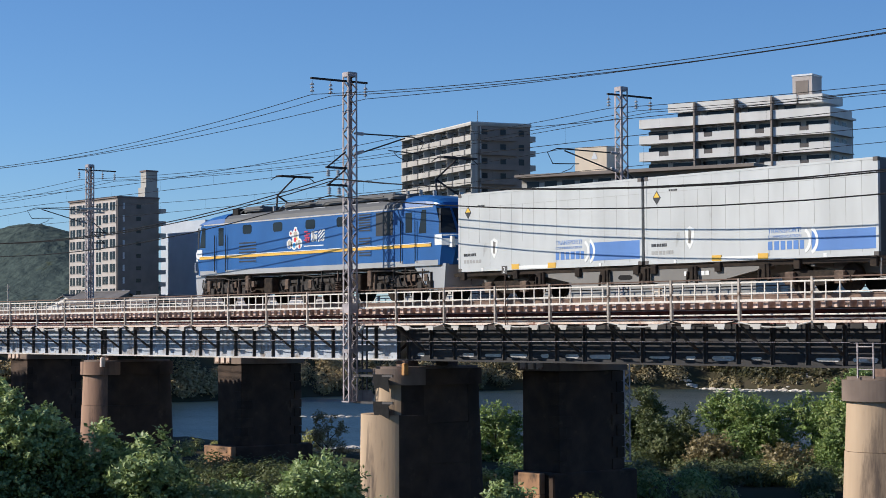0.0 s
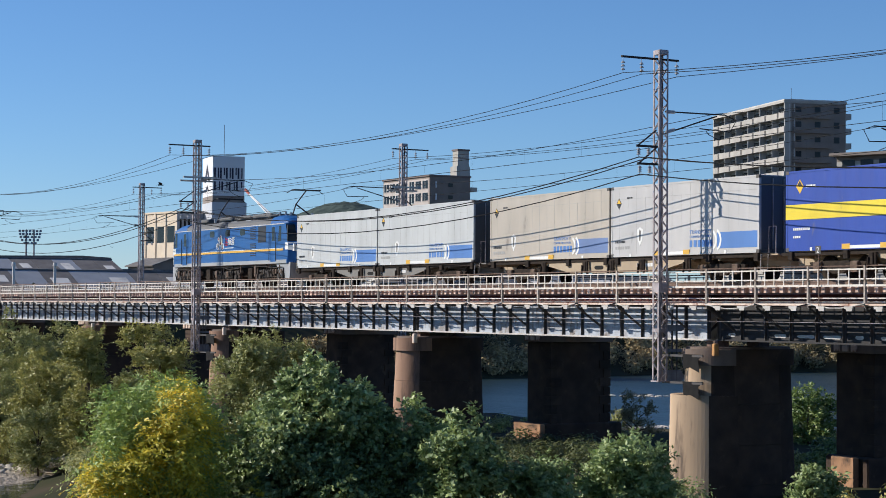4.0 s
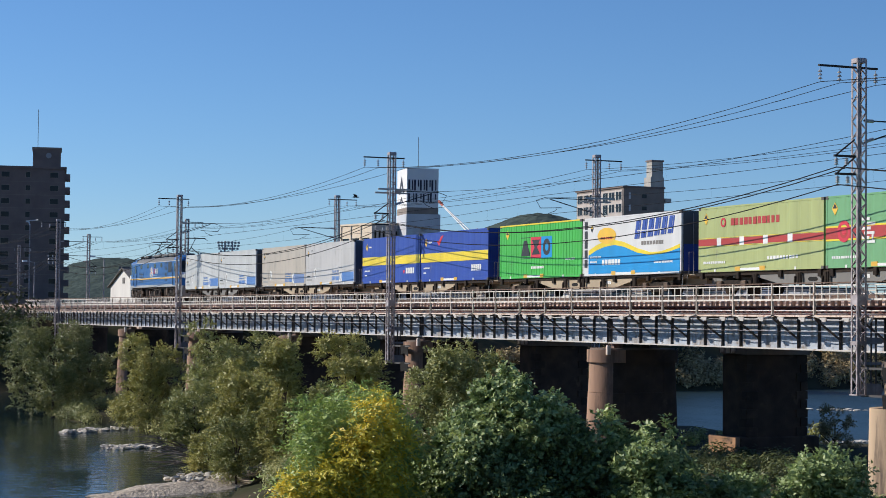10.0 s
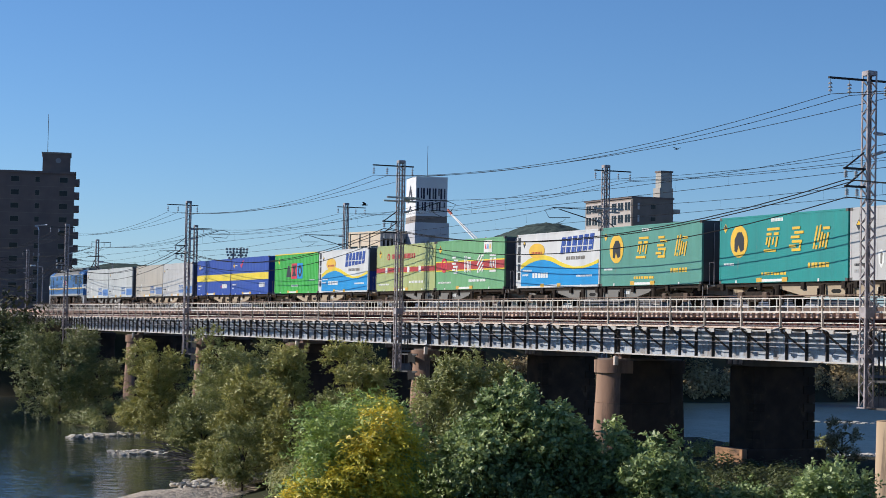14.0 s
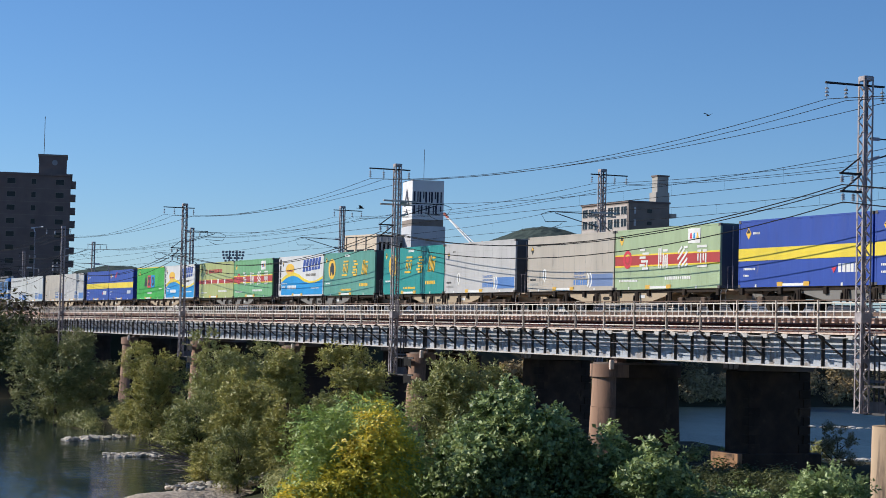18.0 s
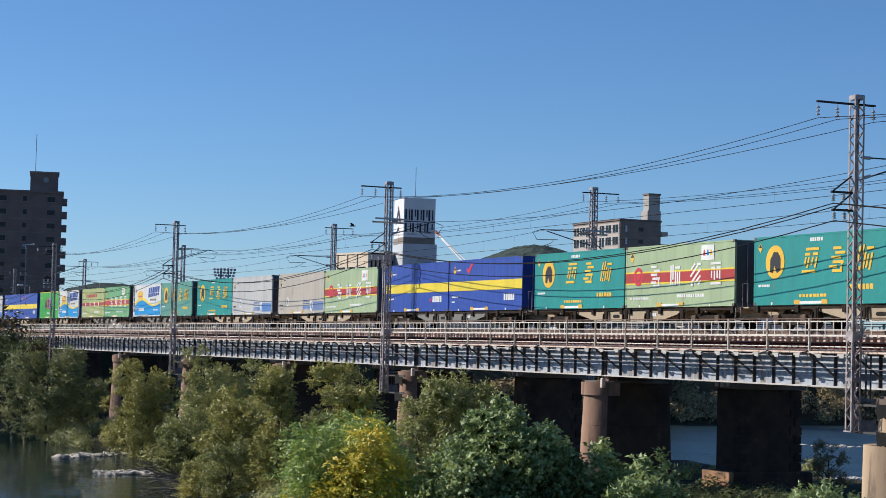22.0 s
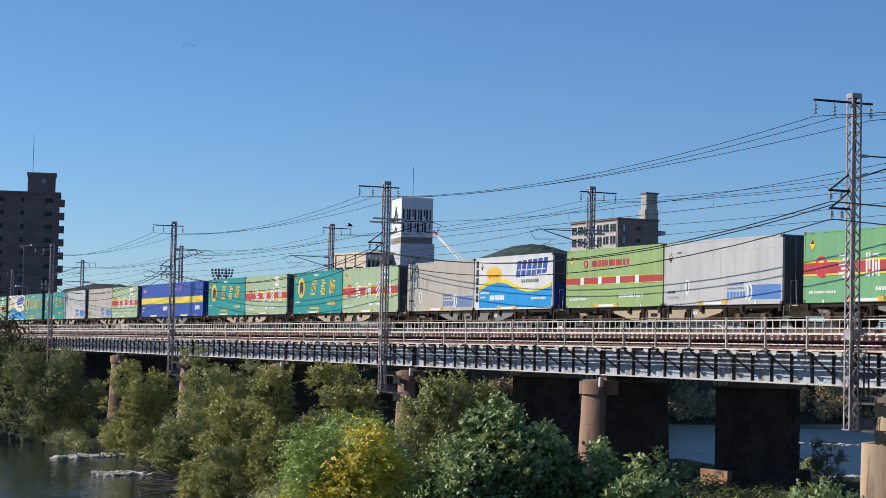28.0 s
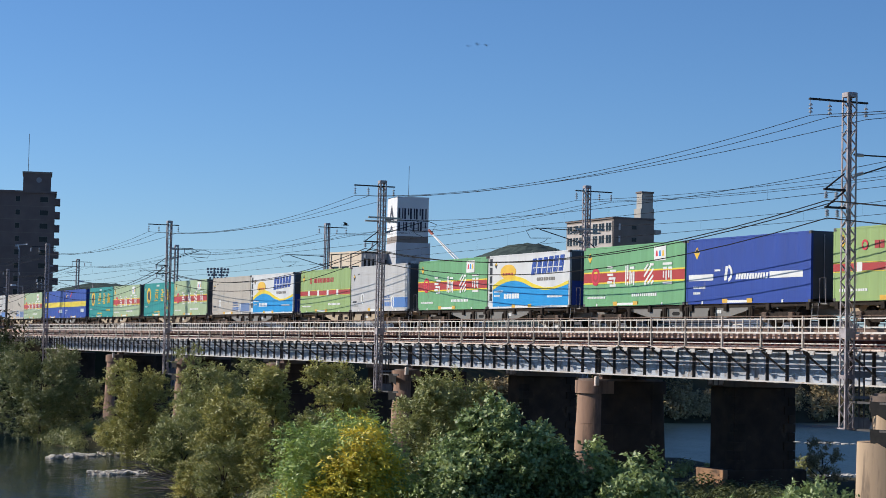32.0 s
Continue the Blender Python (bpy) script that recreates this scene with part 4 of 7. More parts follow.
def blue_band_box(label, tick):
    # Navy ends: the blue paint with end shade put into its colour.
    t = container(label, P_BLUE, "smooth", P_NAVY)
    decal(t, "yellow_band", P_YELLOW, 0.0, CL, 1.10, 1.62, label="broad yellow stripe", out=0.012)
    diamond(t, 0.75, 2.25, 0.2, P_SUNY, P_INK)
    bars(t, 1.1, 1.6, 2.2, 0.09, 6, P_LETTER, 12)
    bars(t, 7.2, 8.55, 0.52, 0.34, 5, P_LETTER, 11)
    bars(t, 0.4, 1.3, 0.72, 0.09, 9, P_LETTER, 13)
    bars(t, 0.4, 0.8, 0.45, 0.08, 4, P_LETTER, 14)
    if tick:
        part("red_tick", Geo().prism([(2.3, 2.3), (2.65, 2.0), (3.3, 2.62), (2.9, 2.55), (2.66, 2.3)], -0.008, 0.002), P_BRIGHTRED, t, "red tick emblem")
    else:
        part("red_tick", Geo().prism([(6.75, 0.7), (6.9, 0.5), (7.1, 0.75), (6.95, 0.72)], -0.008, 0.002), P_BRIGHTRED, t)
    return t


def bright_green_box():
    t = container("bright green corrugated container with bold coloured shapes", P_GREEN, "ribs")
    part("yellow_top_edge", Geo().box(0.05, CL - 0.2, -0.02, -0.009, CH - 0.06, CH + 0.01), P_YELLOW, t)
    for x, m in ((3.75, P_BRIGHTRED), (4.98, P_AZURE)):
        decal(t, "colour_square", m, x, x + 1.2, 1.02, 2.1, out=0.010, label="bold coloured square")
    part("bold_shape", Geo().prism([(2.62, 1.15), (3.65, 1.15), (3.3, 1.95), (2.95, 1.95)], -0.012, 0.002), P_INK, t)
    part("bold_shape", Geo().prism([(3.9, 1.2), (4.85, 1.2), (4.5, 1.58), (4.85, 1.96), (3.9, 1.96), (4.2, 1.58)], -0.014, 0.002), P_INK, t)
    disc(t, "bold_shape", P_INK, 5.6, 1.56, 0.42, 0.014, hole=0.2)
    decal(t, "thin_line", P_INK, 2.55, 3.7, 2.08, 2.11)
    decal(t, "thin_line", P_INK, 2.55, 3.7, 1.0, 1.03)
    diamond(t, 0.95, 2.3, 0.2, P_SUNY, P_INK)
    bars(t, 3.8, 5.3, 0.48, 0.12, 9, P_LETTER, 21)
    bars(t, 7.7, 8.7, 0.85, 0.09, 9, P_LETTER, 22)
    return t


def wave_box():
    t = container("white and azure insulated container with a yellow wave and sun", P_WHITE, "smooth")
    n = 32
    def wave(x):
        return float(np.interp(x, [0.6, 1.4, 2.3, 3.2, 4.2, 5.4, 6.6, 7.6, 8.6, 9.4], [0.98, 1.22, 1.38, 1.44, 1.32, 1.02, 0.88, 0.90, 1.02, 1.16]))
    def crest(x):
        return wave(x) + float(np.interp(x, [0.6, 2.0, 3.4, 5.5, 6.8, 8.0, 9.4], [0.24, 0.26, 0.24, 0.20, 0.12, 0.12, 0.18]))
    xs = [0.62 + (CL - 0.74) * k / n for k in range(n + 1)]
    part("blue_wave", Geo().prism([(xs[0], 0.1)] + [(x, wave(x)) for x in xs] + [(xs[-1], 0.1)], -0.014, 0.002), P_AZURE, t, "azure lower panel with wavy top")
    part("yellow_wave", Geo().prism([(x, wave(x)) for x in xs] + [(x, crest(x)) for x in reversed(xs)], -0.016, 0.002), P_YELLOW, t, "golden wave stripe")
    disc(t, "sun_disc", P_SUNY, 2.45, 1.9, 0.92, 0.018, squash=0.42, label="golden oval sun")
    bars(t, 2.1, 2.8, 1.98, 0.16, 3, P_BRIGHTRED, 31)
    bars(t, 1.85, 3.1, 1.72, 0.13, 7, P_RED, 32).location.y = -0.014
    for k in range(6):
        x = 5.15 + 0.61 * k
        z0, z1 = 1.66 + 0.03 * k, 2.5 + 0.02 * k
        g = Geo().prism([(x, z0), (x + 0.28, z0), (x + 0.48, z1), (x + 0.2, z1)], -0.014, 0.002)
        g.prism([(x + 0.34, z0), (x + 0.46, z0), (x + 0.64, z1), (x + 0.52, z1)], -0.013, 0.002)
        part("slanted_sign_shape", g, P_BLUEINK, t)
    decal(t, "swoosh", P_WHITE, 5.4, 8.6, 2.0, 2.05, out=0.017)
    bars(t, 5.8, 7.9, 1.36, 0.17, 8, P_FRAME, 33)
    bars(t, 2.0, 3.9, 0.5, 0.26, 6, P_LETTER, 34).location.y = -0.012
    bars(t, 0.8, 1.9, 0.85, 0.09, 10, P_LETTER, 36).location.y = -0.012
    bars(t, 0.8, 1.5, 0.62, 0.09, 6, P_LETTER, 37).location.y = -0.012
    bars(t, 7.0, 8.7, 0.5, 0.1, 12, P_LETTER, 35).location.y = -0.012
    for k in range(5):
        decal(t, "vent_slot", P_INK, 0.20, 0.48, 0.42 + 0.46 * k, 0.80 + 0.46 * k, out=0.012)
    diamond(t, 0.95, 2.28, 0.16, P_INK, P_SUNY)
    part("end_panel", Geo().box(CL + 0.0405, CL + 0.046, 0.1, CW - 0.1, 0.1, 1.3), P_NAVY, t, "dark blue lower end panel")
    return t


def red_band_box(body, label, fresh):
    t = container(label, body, "panels")
    z0, z1 = (1.12, 1.56) if fresh else (1.14, 1.42)
    decal(t, "red_band", P_RED, 0.0, CL, z0, z1, label="dark red stripe", out=0.010)
    for z in (z0 - 0.07, z1):
        decal(t, "thin_line", P_YELLOW, 0.0, CL, z if fresh else z + 0.025, z + (0.07 if fresh else 0.045), out=0.011)
    if fresh:
        disc(t, "ring", P_BRIGHTRED, 1.2, 1.4, 0.42, 0.014, hole=0.27, label="red ring emblem")
        disc(t, "ring_core", P_BRIGHTRED, 1.2, 1.4, 0.14, 0.014)
        for k, x in enumerate((2.35, 4.1, 5.85, 7.5)):
            block_sign(t, x, 0.92, 0.85, 0.98, P_LETTER, 40 + k)
        bars(t, 4.7, 7.0, 0.42, 0.14, 12, P_LETTER, 44)
        g = part("crest", Geo().prism([(6.7, 2.0), (7.75, 2.0), (7.75, 2.65), (6.7, 2.65)], -0.010, 0.002), P_LETTER, t, "pale crest panel")
        for k in range(3):
            part("crest_wave", Geo().prism([(6.85 + 0.28 * k, 2.2), (7.05 + 0.28 * k, 2.2), (7.0 + 0.28 * k, 2.45), (6.9 + 0.28 * k, 2.45)], -0.013, 0.002), (P_BRIGHTRED, P_AZURE, P_SUNY)[k], t)
    else:
        for k in range(4):
            decal(t, "white_square", P_LETTER, 1.5 + 1.8 * k, 1.85 + 1.8 * k, 1.1, 1.46, out=0.012)
        bars(t, 2.6, 6.4, 1.95, 0.3, 11, P_RED, 46)
        bars(t, 5.4, 7.7, 0.45, 0.14, 10, P_LETTER, 47)
        disc(t, "ring", P_BRIGHTRED, 2.0, 2.1, 0.2, 0.012, hole=0.12)
    diamond(t, 0.6, 2.3, 0.2, P_SUNY, P_INK)
    bars(t, 0.4, 2.2, 0.36, 0.10, 12, P_LETTER, 48)
    return t


def teal_box(body=P_TEAL, word="teal"):
    t = container(word + " container with a yellow disc and slanted yellow shapes", body, "smooth")
    disc(t, "yellow_disc", P_SUNY, 1.55, 1.75, 0.68, 0.010, label="yellow disc")
    part("dark_shape", Geo().prism([(1.2, 1.35), (1.4, 1.3), (1.5, 1.6), (1.7, 1.3), (1.95, 1.4), (1.95, 1.9), (1.75, 2.15), (1.45, 2.15), (1.2, 1.85)], -0.014, 0.002), P_INK, t, "plain black shape")
    for k, x in enumerate((3.45, 5.25, 7.0)):
        block_sign(t, x, 1.25, 0.95, 1.0, P_SUNY, 51 + k, lean=0.3)
    bars(t, 6.7, 8.2, 0.55, 0.2, 6, P_SUNY, 55)
    bars(t, 0.35, 1.2, 0.75, 0.1, 7, P_LETTER, 56)
    bars(t, 3.3, 5.2, 0.3, 0.12, 8, P_SUNY, 57)
    bars(t, 4.0, 4.9, 2.5, 0.14, 6, P_LETTER, 58)
    diamond(t, 0.45, 2.35, 0.16, P_SUNY, P_INK)
    return t


def plain_blue_box():
    t = container("deep blue smooth container with white name bars", P_NAVY, "smooth")
    decal(t, "name_bar", P_LETTER, 0.2, 2.2, 1.0, 1.27, label="white bar")
    decal(t, "name_bar", P_LETTER, 6.5, 8.85, 1.0, 1.27, label="white bar")
    disc(t, "emblem", P_LETTER, 3.35, 1.28, 0.36, 0.008, arc=(-80, 80), hole=0.22)
    decal(t, "emblem_bar", P_LETTER, 3.05, 3.25, 0.98, 1.58, lean=0.12)
    decal(t, "emblem_bar", P_LETTER, 2.3, 2.75, 1.38, 1.46)
    bars(t, 3.95, 6.4, 1.0, 0.24, 12, P_LETTER, 61, lean=0.06)
    diamond(t, 0.85, 2.2, 0.22, P_SUNY, P_INK)
    bars(t, 0.6, 1.6, 0.66, 0.1, 9, P_LETTER, 62)
    bars(t, 0.6, 1.2, 0.42, 0.1, 5, P_LETTER, 63)
    return t


def bogie(parent, x, mat):
    b = part("bogie", Geo().prism([(x - 1.45, 0.62), (x - 1.25, 0.30), (x - 0.45, 0.32), (x - 0.25, 0.22), (x + 0.25, 0.22), (x + 0.45, 0.32), (x + 1.25, 0.30), (x + 1.45, 0.62), (x + 0.5, 0.66), (x - 0.5, 0.66)], 0.18, 0.30), mat, parent, "cast steel bogie frame")
    for dx in (-0.95, 0.95):
        g = Geo()
        for y0, y1 in ((0.63, 0.77), (1.72, 1.86)):
            g.prism([(x + dx + 0.43 * math.cos(a * math.pi / 10), 0.43 + 0.43 * math.sin(a * math.pi / 10)) for a in range(20)], y0, y1)
        g.tube([(x + dx, 0.2, 0.43), (x + dx, 2.3, 0.43)], 0.08, 8)
        part("wheelset", g, P_BOGIE, b)
        part("axle_box", Geo().chamfer_box(x + dx - 0.19, x + dx + 0.19, 0.06, 0.2, 0.26, 0.64, 0.03), P_RUSTB, b, "rust-brown axle box")
        for s in (-0.3, 0.3):
            part("spring", Geo().tube([(x + dx + s, 0.24, 0.34), (x + dx + s, 0.24, 0.6)], 0.07, 8), P_BOGIE, b)
    return b


def wagon(frame_mat, label):
    """Flat container wagon; origin at the first container's near corner, rail level."""
    t = thing("container_wagon", label, "wagon", "container wagons")
    part("top_sill", Geo().box(-0.35, 19.35, 0.08, 0.16, 0.86, 0.98), P_BOGIE, t, "black top sill")
    part("side_sill", Geo().prism([(4.0, 0.858), (6.4, 0.42), (12.6, 0.42), (15.0, 0.858)], 0.10, 0.16), frame_mat, t)
    part("slot", Geo().prism([(8.2, 0.6), (8.3, 0.55), (8.75, 0.55), (8.85, 0.6), (8.85, 0.66), (8.75, 0.71), (8.3, 0.71), (8.2, 0.66)], 0.092, 0.099), M_BLACK, t)
    part("side_sill", Geo().prism([(-0.35, 0.98), (-0.35, 0.82), (3.6, 0.80), (6.2, 0.48), (12.8, 0.48), (15.4, 0.80), (19.35, 0.82), (19.35, 0.98)], 2.32, 2.38), frame_mat, t)
    part("centre_beam", Geo().box(-0.5, 19.5, 1.0, 1.5, 0.55, 0.95), frame_mat, t)
    for k in range(9):
        x = 0.3 + 2.3 * k
        part("cross_member", Geo().box(x - 0.06, x + 0.06, 0.16, 2.32, 0.78, 0.95), frame_mat, t)
    for x in (0.2, 3.1, 6.3, 9.1, 9.9, 12.7, 15.9, 18.75):
        part("twist_lock", Geo().chamfer_box(x - 0.13, x + 0.13, 0.0, 0.12, 0.72, 1.0, 0.02), P_BOGIE, t)
    for x in (4.4, 7.6, 9.5, 11.6, 14.6):
        g = Geo().chamfer_box(x - 0.2, x + 0.05, 0.02, 0.09, 0.5, 0.9, 0.02).tube([(x - 0.16, 0.0, 0.75), (x - 0.2, 0.0, 0.36)], 0.045, 6).tube([(x + 0.18, 0.02, 0.9), (x + 0.22, 0.0, 0.38)], 0.06, 6)
        part("lever_gear", g, P_BOGIE, t)
    bogie(t, 2.5, P_BOGIE)
    bogie(t, 16.5, P_BOGIE)
    part("brake_reservoir", Geo().tube([(7.4, 0.6, 0.55), (9.4, 0.6, 0.55)], 0.17, 10), P_BOGIE, t)
    bars_ = bars(t, 11.2, 12.3, 0.62, 0.14, 6, P_LETTER, 71)
    bars_.location.y = 0.096
    part("end_platform", Geo().box(18.98, 19.75, 0.2, 2.3, 0.92, 0.97), frame_mat, t)
    for y in (0.25, 0.95):
        part("end_handrail", Geo().tube([(19.2, y, 0.95), (19.2, y, 1.95), (19.6, y, 1.95), (19.6, y, 0.95)], 0.02, 5), M_GALV, t, "white-grey end handrail")
    part("end_step", Geo().tube([(19.0, 0.06, 0.95), (19.0, 0.02, 0.4), (19.4, 0.02, 0.4), (19.4, 0.06, 0.95)], 0.02, 5), M_FLANGE, t)
    part("coupler", Geo().box(19.5, 20.15, 1.1, 1.4, 0.72, 1.0), P_BOGIE, t)
    part("coupler", Geo().box(-0.95, -0.4, 1.1, 1.4, 0.72, 1.0), P_BOGIE, t)
    return t


LB = paint("locomotive_blue", (0.018, 0.105, 0.33), rough=0.35)
L_GREY = paint("locomotive_skirt_grey", (0.36, 0.37, 0.38), rough=0.5)
L_ROOF = paint("locomotive_roof_grey", (0.11, 0.112, 0.115), rough=0.7)
L_BAND = paint("locomotive_orange_band", (0.80, 0.46, 0.06), rough=0.4)


def locomotive():
    """Electric locomotive; nose tip at x = 0, near side at y = 0, rail at z = 0."""
    W = 2.88
    t = thing("electric_locomotive", "blue electric locomotive with orange stripe, raised pantographs and grey roof", "locomotive")
    side = [(0.36, 1.32), (0.12, 2.32), (0.62, 3.5), (17.55, 3.5), (18.1, 2.32), (17.84, 1.32)]
    g = Geo()
    inset = {0: 0.0, 1: 0.05, 2: 0.05, 3: 0.05, 4: 0.05, 5: 0.0}
    x_in = {0: 0.35, 1: 0.45, 2: 0.3, 3: -0.3, 4: -0.45, 5: -0.35}
    n = 6
    v = []
    for i, (x, z) in enumerate(side):
        v += [(x + x_in[i], 0.0, z), (x, inset[i] + 0.32, z), (x, W - inset[i] - 0.32, z), (x + x_in[i], W, z)]
    f = [tuple(4 * i for i in range(n)), tuple(4 * i + 3 for i in reversed(range(n)))]
    for i in range(n):
        j = (i + 1) % n
        f += [(4 * i + k, 4 * j + k, 4 * j + k + 1, 4 * i + k + 1) for k in range(3)]
    part("body", g.add(v, f), LB, t)
    part("skirt", Geo().box(0.8, 17.4, -0.006, W + 0.006, 1.30, 1.50), L_GREY, t, "light grey sill band")
    for x0, x1, x2 in ((0.30, 1.3, 1.05), (17.75, 16.7, 17.0)):
        g = Geo().prism([(x0, 1.36), (x0 + (0.1 if x0 < 5 else -0.1), 0.42), (x0 + (0.5 if x0 < 5 else -1.0), 0.42), (x1 + (-0.1 if x0 < 5 else -0.9), 1.36)], 0.08, W - 0.08)
        part("snow_plough", g, L_GREY, t, "pale grey end skirt")
    def roof_part(stations, m, label=""):
        g, n = Geo(), 8
        for x, h in stations:
            g.v += [(x, y if y < 1 else W - (2 - y), 3.49 + h * u) for y, u in ((0.03, 0.0), (0.08, 0.45), (0.24, 0.8), (0.55, 1.0), (2 - 0.55, 1.0), (2 - 0.24, 0.8), (2 - 0.08, 0.45), (2 - 0.03, 0.0))]
        m_ = len(stations)
        for k in range(m_ - 1):
            g.f += [(k * n + q, k * n + q + 1, (k + 1) * n + q + 1, (k + 1) * n + q) for q in range(n - 1)]
        g.f += [tuple(range(n)), tuple(range((m_ - 1) * n, m_ * n))]
        return part("roof_section", g, m, t, label)

    roof_part(((0.64, 0.01), (0.78, 0.14), (1.05, 0.27), (1.5, 0.38), (2.2, 0.45), (2.7, 0.46)), LB, "blue domed cab roof")
    roof_part(((2.7, 0.38), (15.2, 0.38)), L_ROOF)
    roof_part(((15.2, 0.46), (15.9, 0.47), (16.6, 0.42), (17.1, 0.30), (17.4, 0.15), (17.53, 0.01)), LB, "blue domed cab roof")
    decal(t, "cantrail_line", M_FLANGE, 1.1, 17.1, 3.44, 3.49)
    decal(t, "orange_stripe", L_BAND, 0.78, 17.0, 2.0, 2.10, label="orange stripe with a thin white edge", out=0.026)
    decal(t, "white_edge", P_LETTER, 0.78, 17.0, 2.112, 2.14, out=0.025)
    for x in (4.55, 6.85, 9.2, 11.35):
        part("side_window", Geo().prism([(x + 0.34 * sx * (1 if abs(sz) < 1 else 0.75), 3.16 + 0.19 * sz) for sx, sz in ((-1, -0.6), (-1, -1), (1, -1), (1, -0.6), (1, 0.6), (1, 1), (-1, 1), (-1, 0.6))], -0.008, 0.002), M_GLASS, t, "small rounded side window")
    for x0, x1, z0, z1 in ((3.9, 5.3, 1.76, 2.66), (12.45, 13.3, 2.7, 3.4), (12.45, 13.3, 1.75, 2.5)):
        lv = part("louvre", Geo().box(x0, x1, -0.008, 0.002, z0, z1), LB, t)
        for k in range(7):
            z = z0 + (z1 - z0) * (k + 0.3) / 7
            part("slat", Geo().box(x0 + 0.05, x1 - 0.05, -0.022, -0.008, z, z + 0.05), P_INK, lv)
    part("grille", Geo().box(13.6, 14.65, -0.01, 0.002, 2.5, 3.4), P_INK, t, "dark intake grille")
    for x in (2.15, 15.3):
        d = part("cab_door", Geo().box(x, x + 0.72, -0.008, 0.002, 1.4, 3.4), LB, t)
        part("door_window", Geo().box(x + 0.16, x + 0.56, -0.014, -0.007, 2.55, 3.3), M_GLASS, d)
        for dx in (-0.09, 0.8):
            part("grab_rail", Geo().tube([(x + dx, -0.06, 1.45), (x + dx, -0.06, 3.0)], 0.02, 5), P_INK, d)
    for x in (0.98, 16.45):
        part("cab_window", Geo().prism([(x - 0.2, 2.5), (x + 0.25, 2.5), (x + 0.25, 3.36), (x + 0.0, 3.36)], -0.008, 0.002), M_GLASS, t)
    for a, b in (((0.17, 2.45), (0.57, 3.4)), ((18.05, 2.45), (17.6, 3.4))):
        s = -1 if a[0] < 5 else 1
        g = Geo().add([(a[0] + 0.02 * s, 0.55, a[1]), (a[0] + 0.02 * s, W - 0.55, a[1]), (b[0] + 0.02 * s, W - 0.5, b[1]), (b[0] + 0.02 * s, 0.5, b[1]),
                       (a[0] - 0.05 * s, 0.55, a[1]), (a[0] - 0.05 * s, W - 0.55, a[1]), (b[0] - 0.05 * s, W - 0.5, b[1]), (b[0] - 0.05 * s, 0.5, b[1])],
                      [(0, 1, 2, 3), (7, 6, 5, 4), (0, 4, 5, 1), (1, 5, 6, 2), (2, 6, 7, 3), (3, 7, 4, 0)])
        part("windscreen", g, M_GLASS, t, "large dark windscreen")
        part("headlamp_panel", Geo().box(min(a[0], a[0] - 0.5 * s), max(a[0], a[0] - 0.5 * s) - 0.05 * s, 0.18, 0.62, 1.95, 2.35), P_LETTER, t, "white lamp panel")
        part("nose_band", Geo().box(min(a[0], a[0] + 0.04 * s) - 0.02, max(a[0], a[0] + 0.04 * s), 0.6, W - 0.6, 1.9, 2.2), P_LETTER, t)
        part("buffer_beam_rail", Geo().tube([(a[0] + 0.1 * s, 0.3, 1.5), (a[0] + 0.28 * s, 0.3, 1.5), (a[0] + 0.28 * s, 0.3, 1.9)], 0.025, 5), P_LETTER, t)
    for s, x0 in ((1, 0.0), (-1, 18.2)):
        q = [(x0 + s * (0.165 - 0.012), 0.36, 2.48), (x0 + s * (0.605 - 0.012), -0.012, 2.48), (x0 + s * (0.885 - 0.012), -0.012, 3.4), (x0 + s * (0.565 - 0.012), 0.36, 3.4)]
        part("corner_glass", Geo().add(q + [(x + s * 0.03, y + 0.03, z) for x, y, z in q], [(0, 1, 2, 3), (7, 6, 5, 4), (0, 4, 5, 1), (1, 5, 6, 2), (2, 6, 7, 3), (3, 7, 4, 0)]), M_GLASS, t, "dark wrap-round corner glass")
        q = [(x0 + s * 0.10, 0.37, 2.02), (x0 + s * 0.56, -0.012, 2.02), (x0 + s * 0.58, -0.012, 2.42), (x0 + s * 0.13, 0.37, 2.42)]
        part("lamp_panel", Geo().add(q + [(x + s * 0.03, y + 0.03, z) for x, y, z in q], [(0, 1, 2, 3), (7, 6, 5, 4), (0, 4, 5, 1), (1, 5, 6, 2), (2, 6, 7, 3), (3, 7, 4, 0)]), P_LETTER, t, "white lamp panel round the corner")
        part("lamp_panel_wing", Geo().box(min(x0 + s * 0.565, x0 + s * 0.98), max(x0 + s * 0.565, x0 + s * 0.98), -0.014, 0.002, 2.04, 2.42), P_LETTER, t)
        part("pillar_panel", Geo().box(min(x0 + s * 0.62, x0 + s * 0.74), max(x0 + s * 0.62, x0 + s * 0.74), -0.010, 0.002, 2.46, 3.36), P_INK, t)
    emblem = disc(t, "side_emblem", P_LETTER, 8.15, 2.75, 0.26, 0.008, "plain white and pink side emblem")
    for x, z, m, q in ((7.72, 2.42, P_LETTER, 0.2), (8.05, 2.40, P_LETTER, 0.22), (8.42, 2.42, P_LETTER, 0.21), (7.82, 2.84, P_LETTER, 0.13), (8.15, 2.98, P_LETTER, 0.13)):
        disc(emblem, "emblem_patch", m, x, z, q, 0.009)
    for x, z, m, q in ((7.72, 2.46, P_TAN, 0.11), (7.70, 2.30, P_LBLUE, 0.06), (8.15, 2.80, P_TAN, 0.13), (8.12, 2.58, P_BRIGHTRED, 0.09), (8.06, 2.36, P_AZURE, 0.1), (8.42, 2.46, P_TAN, 0.11), (8.44, 2.30, P_RED, 0.07), (8.24, 2.62, P_SUNY, 0.06), (7.82, 2.85, P_RED, 0.06), (8.15, 2.98, P_BRIGHTRED, 0.05)):
        disc(emblem, "emblem_spot", m, x, z, q, 0.012)
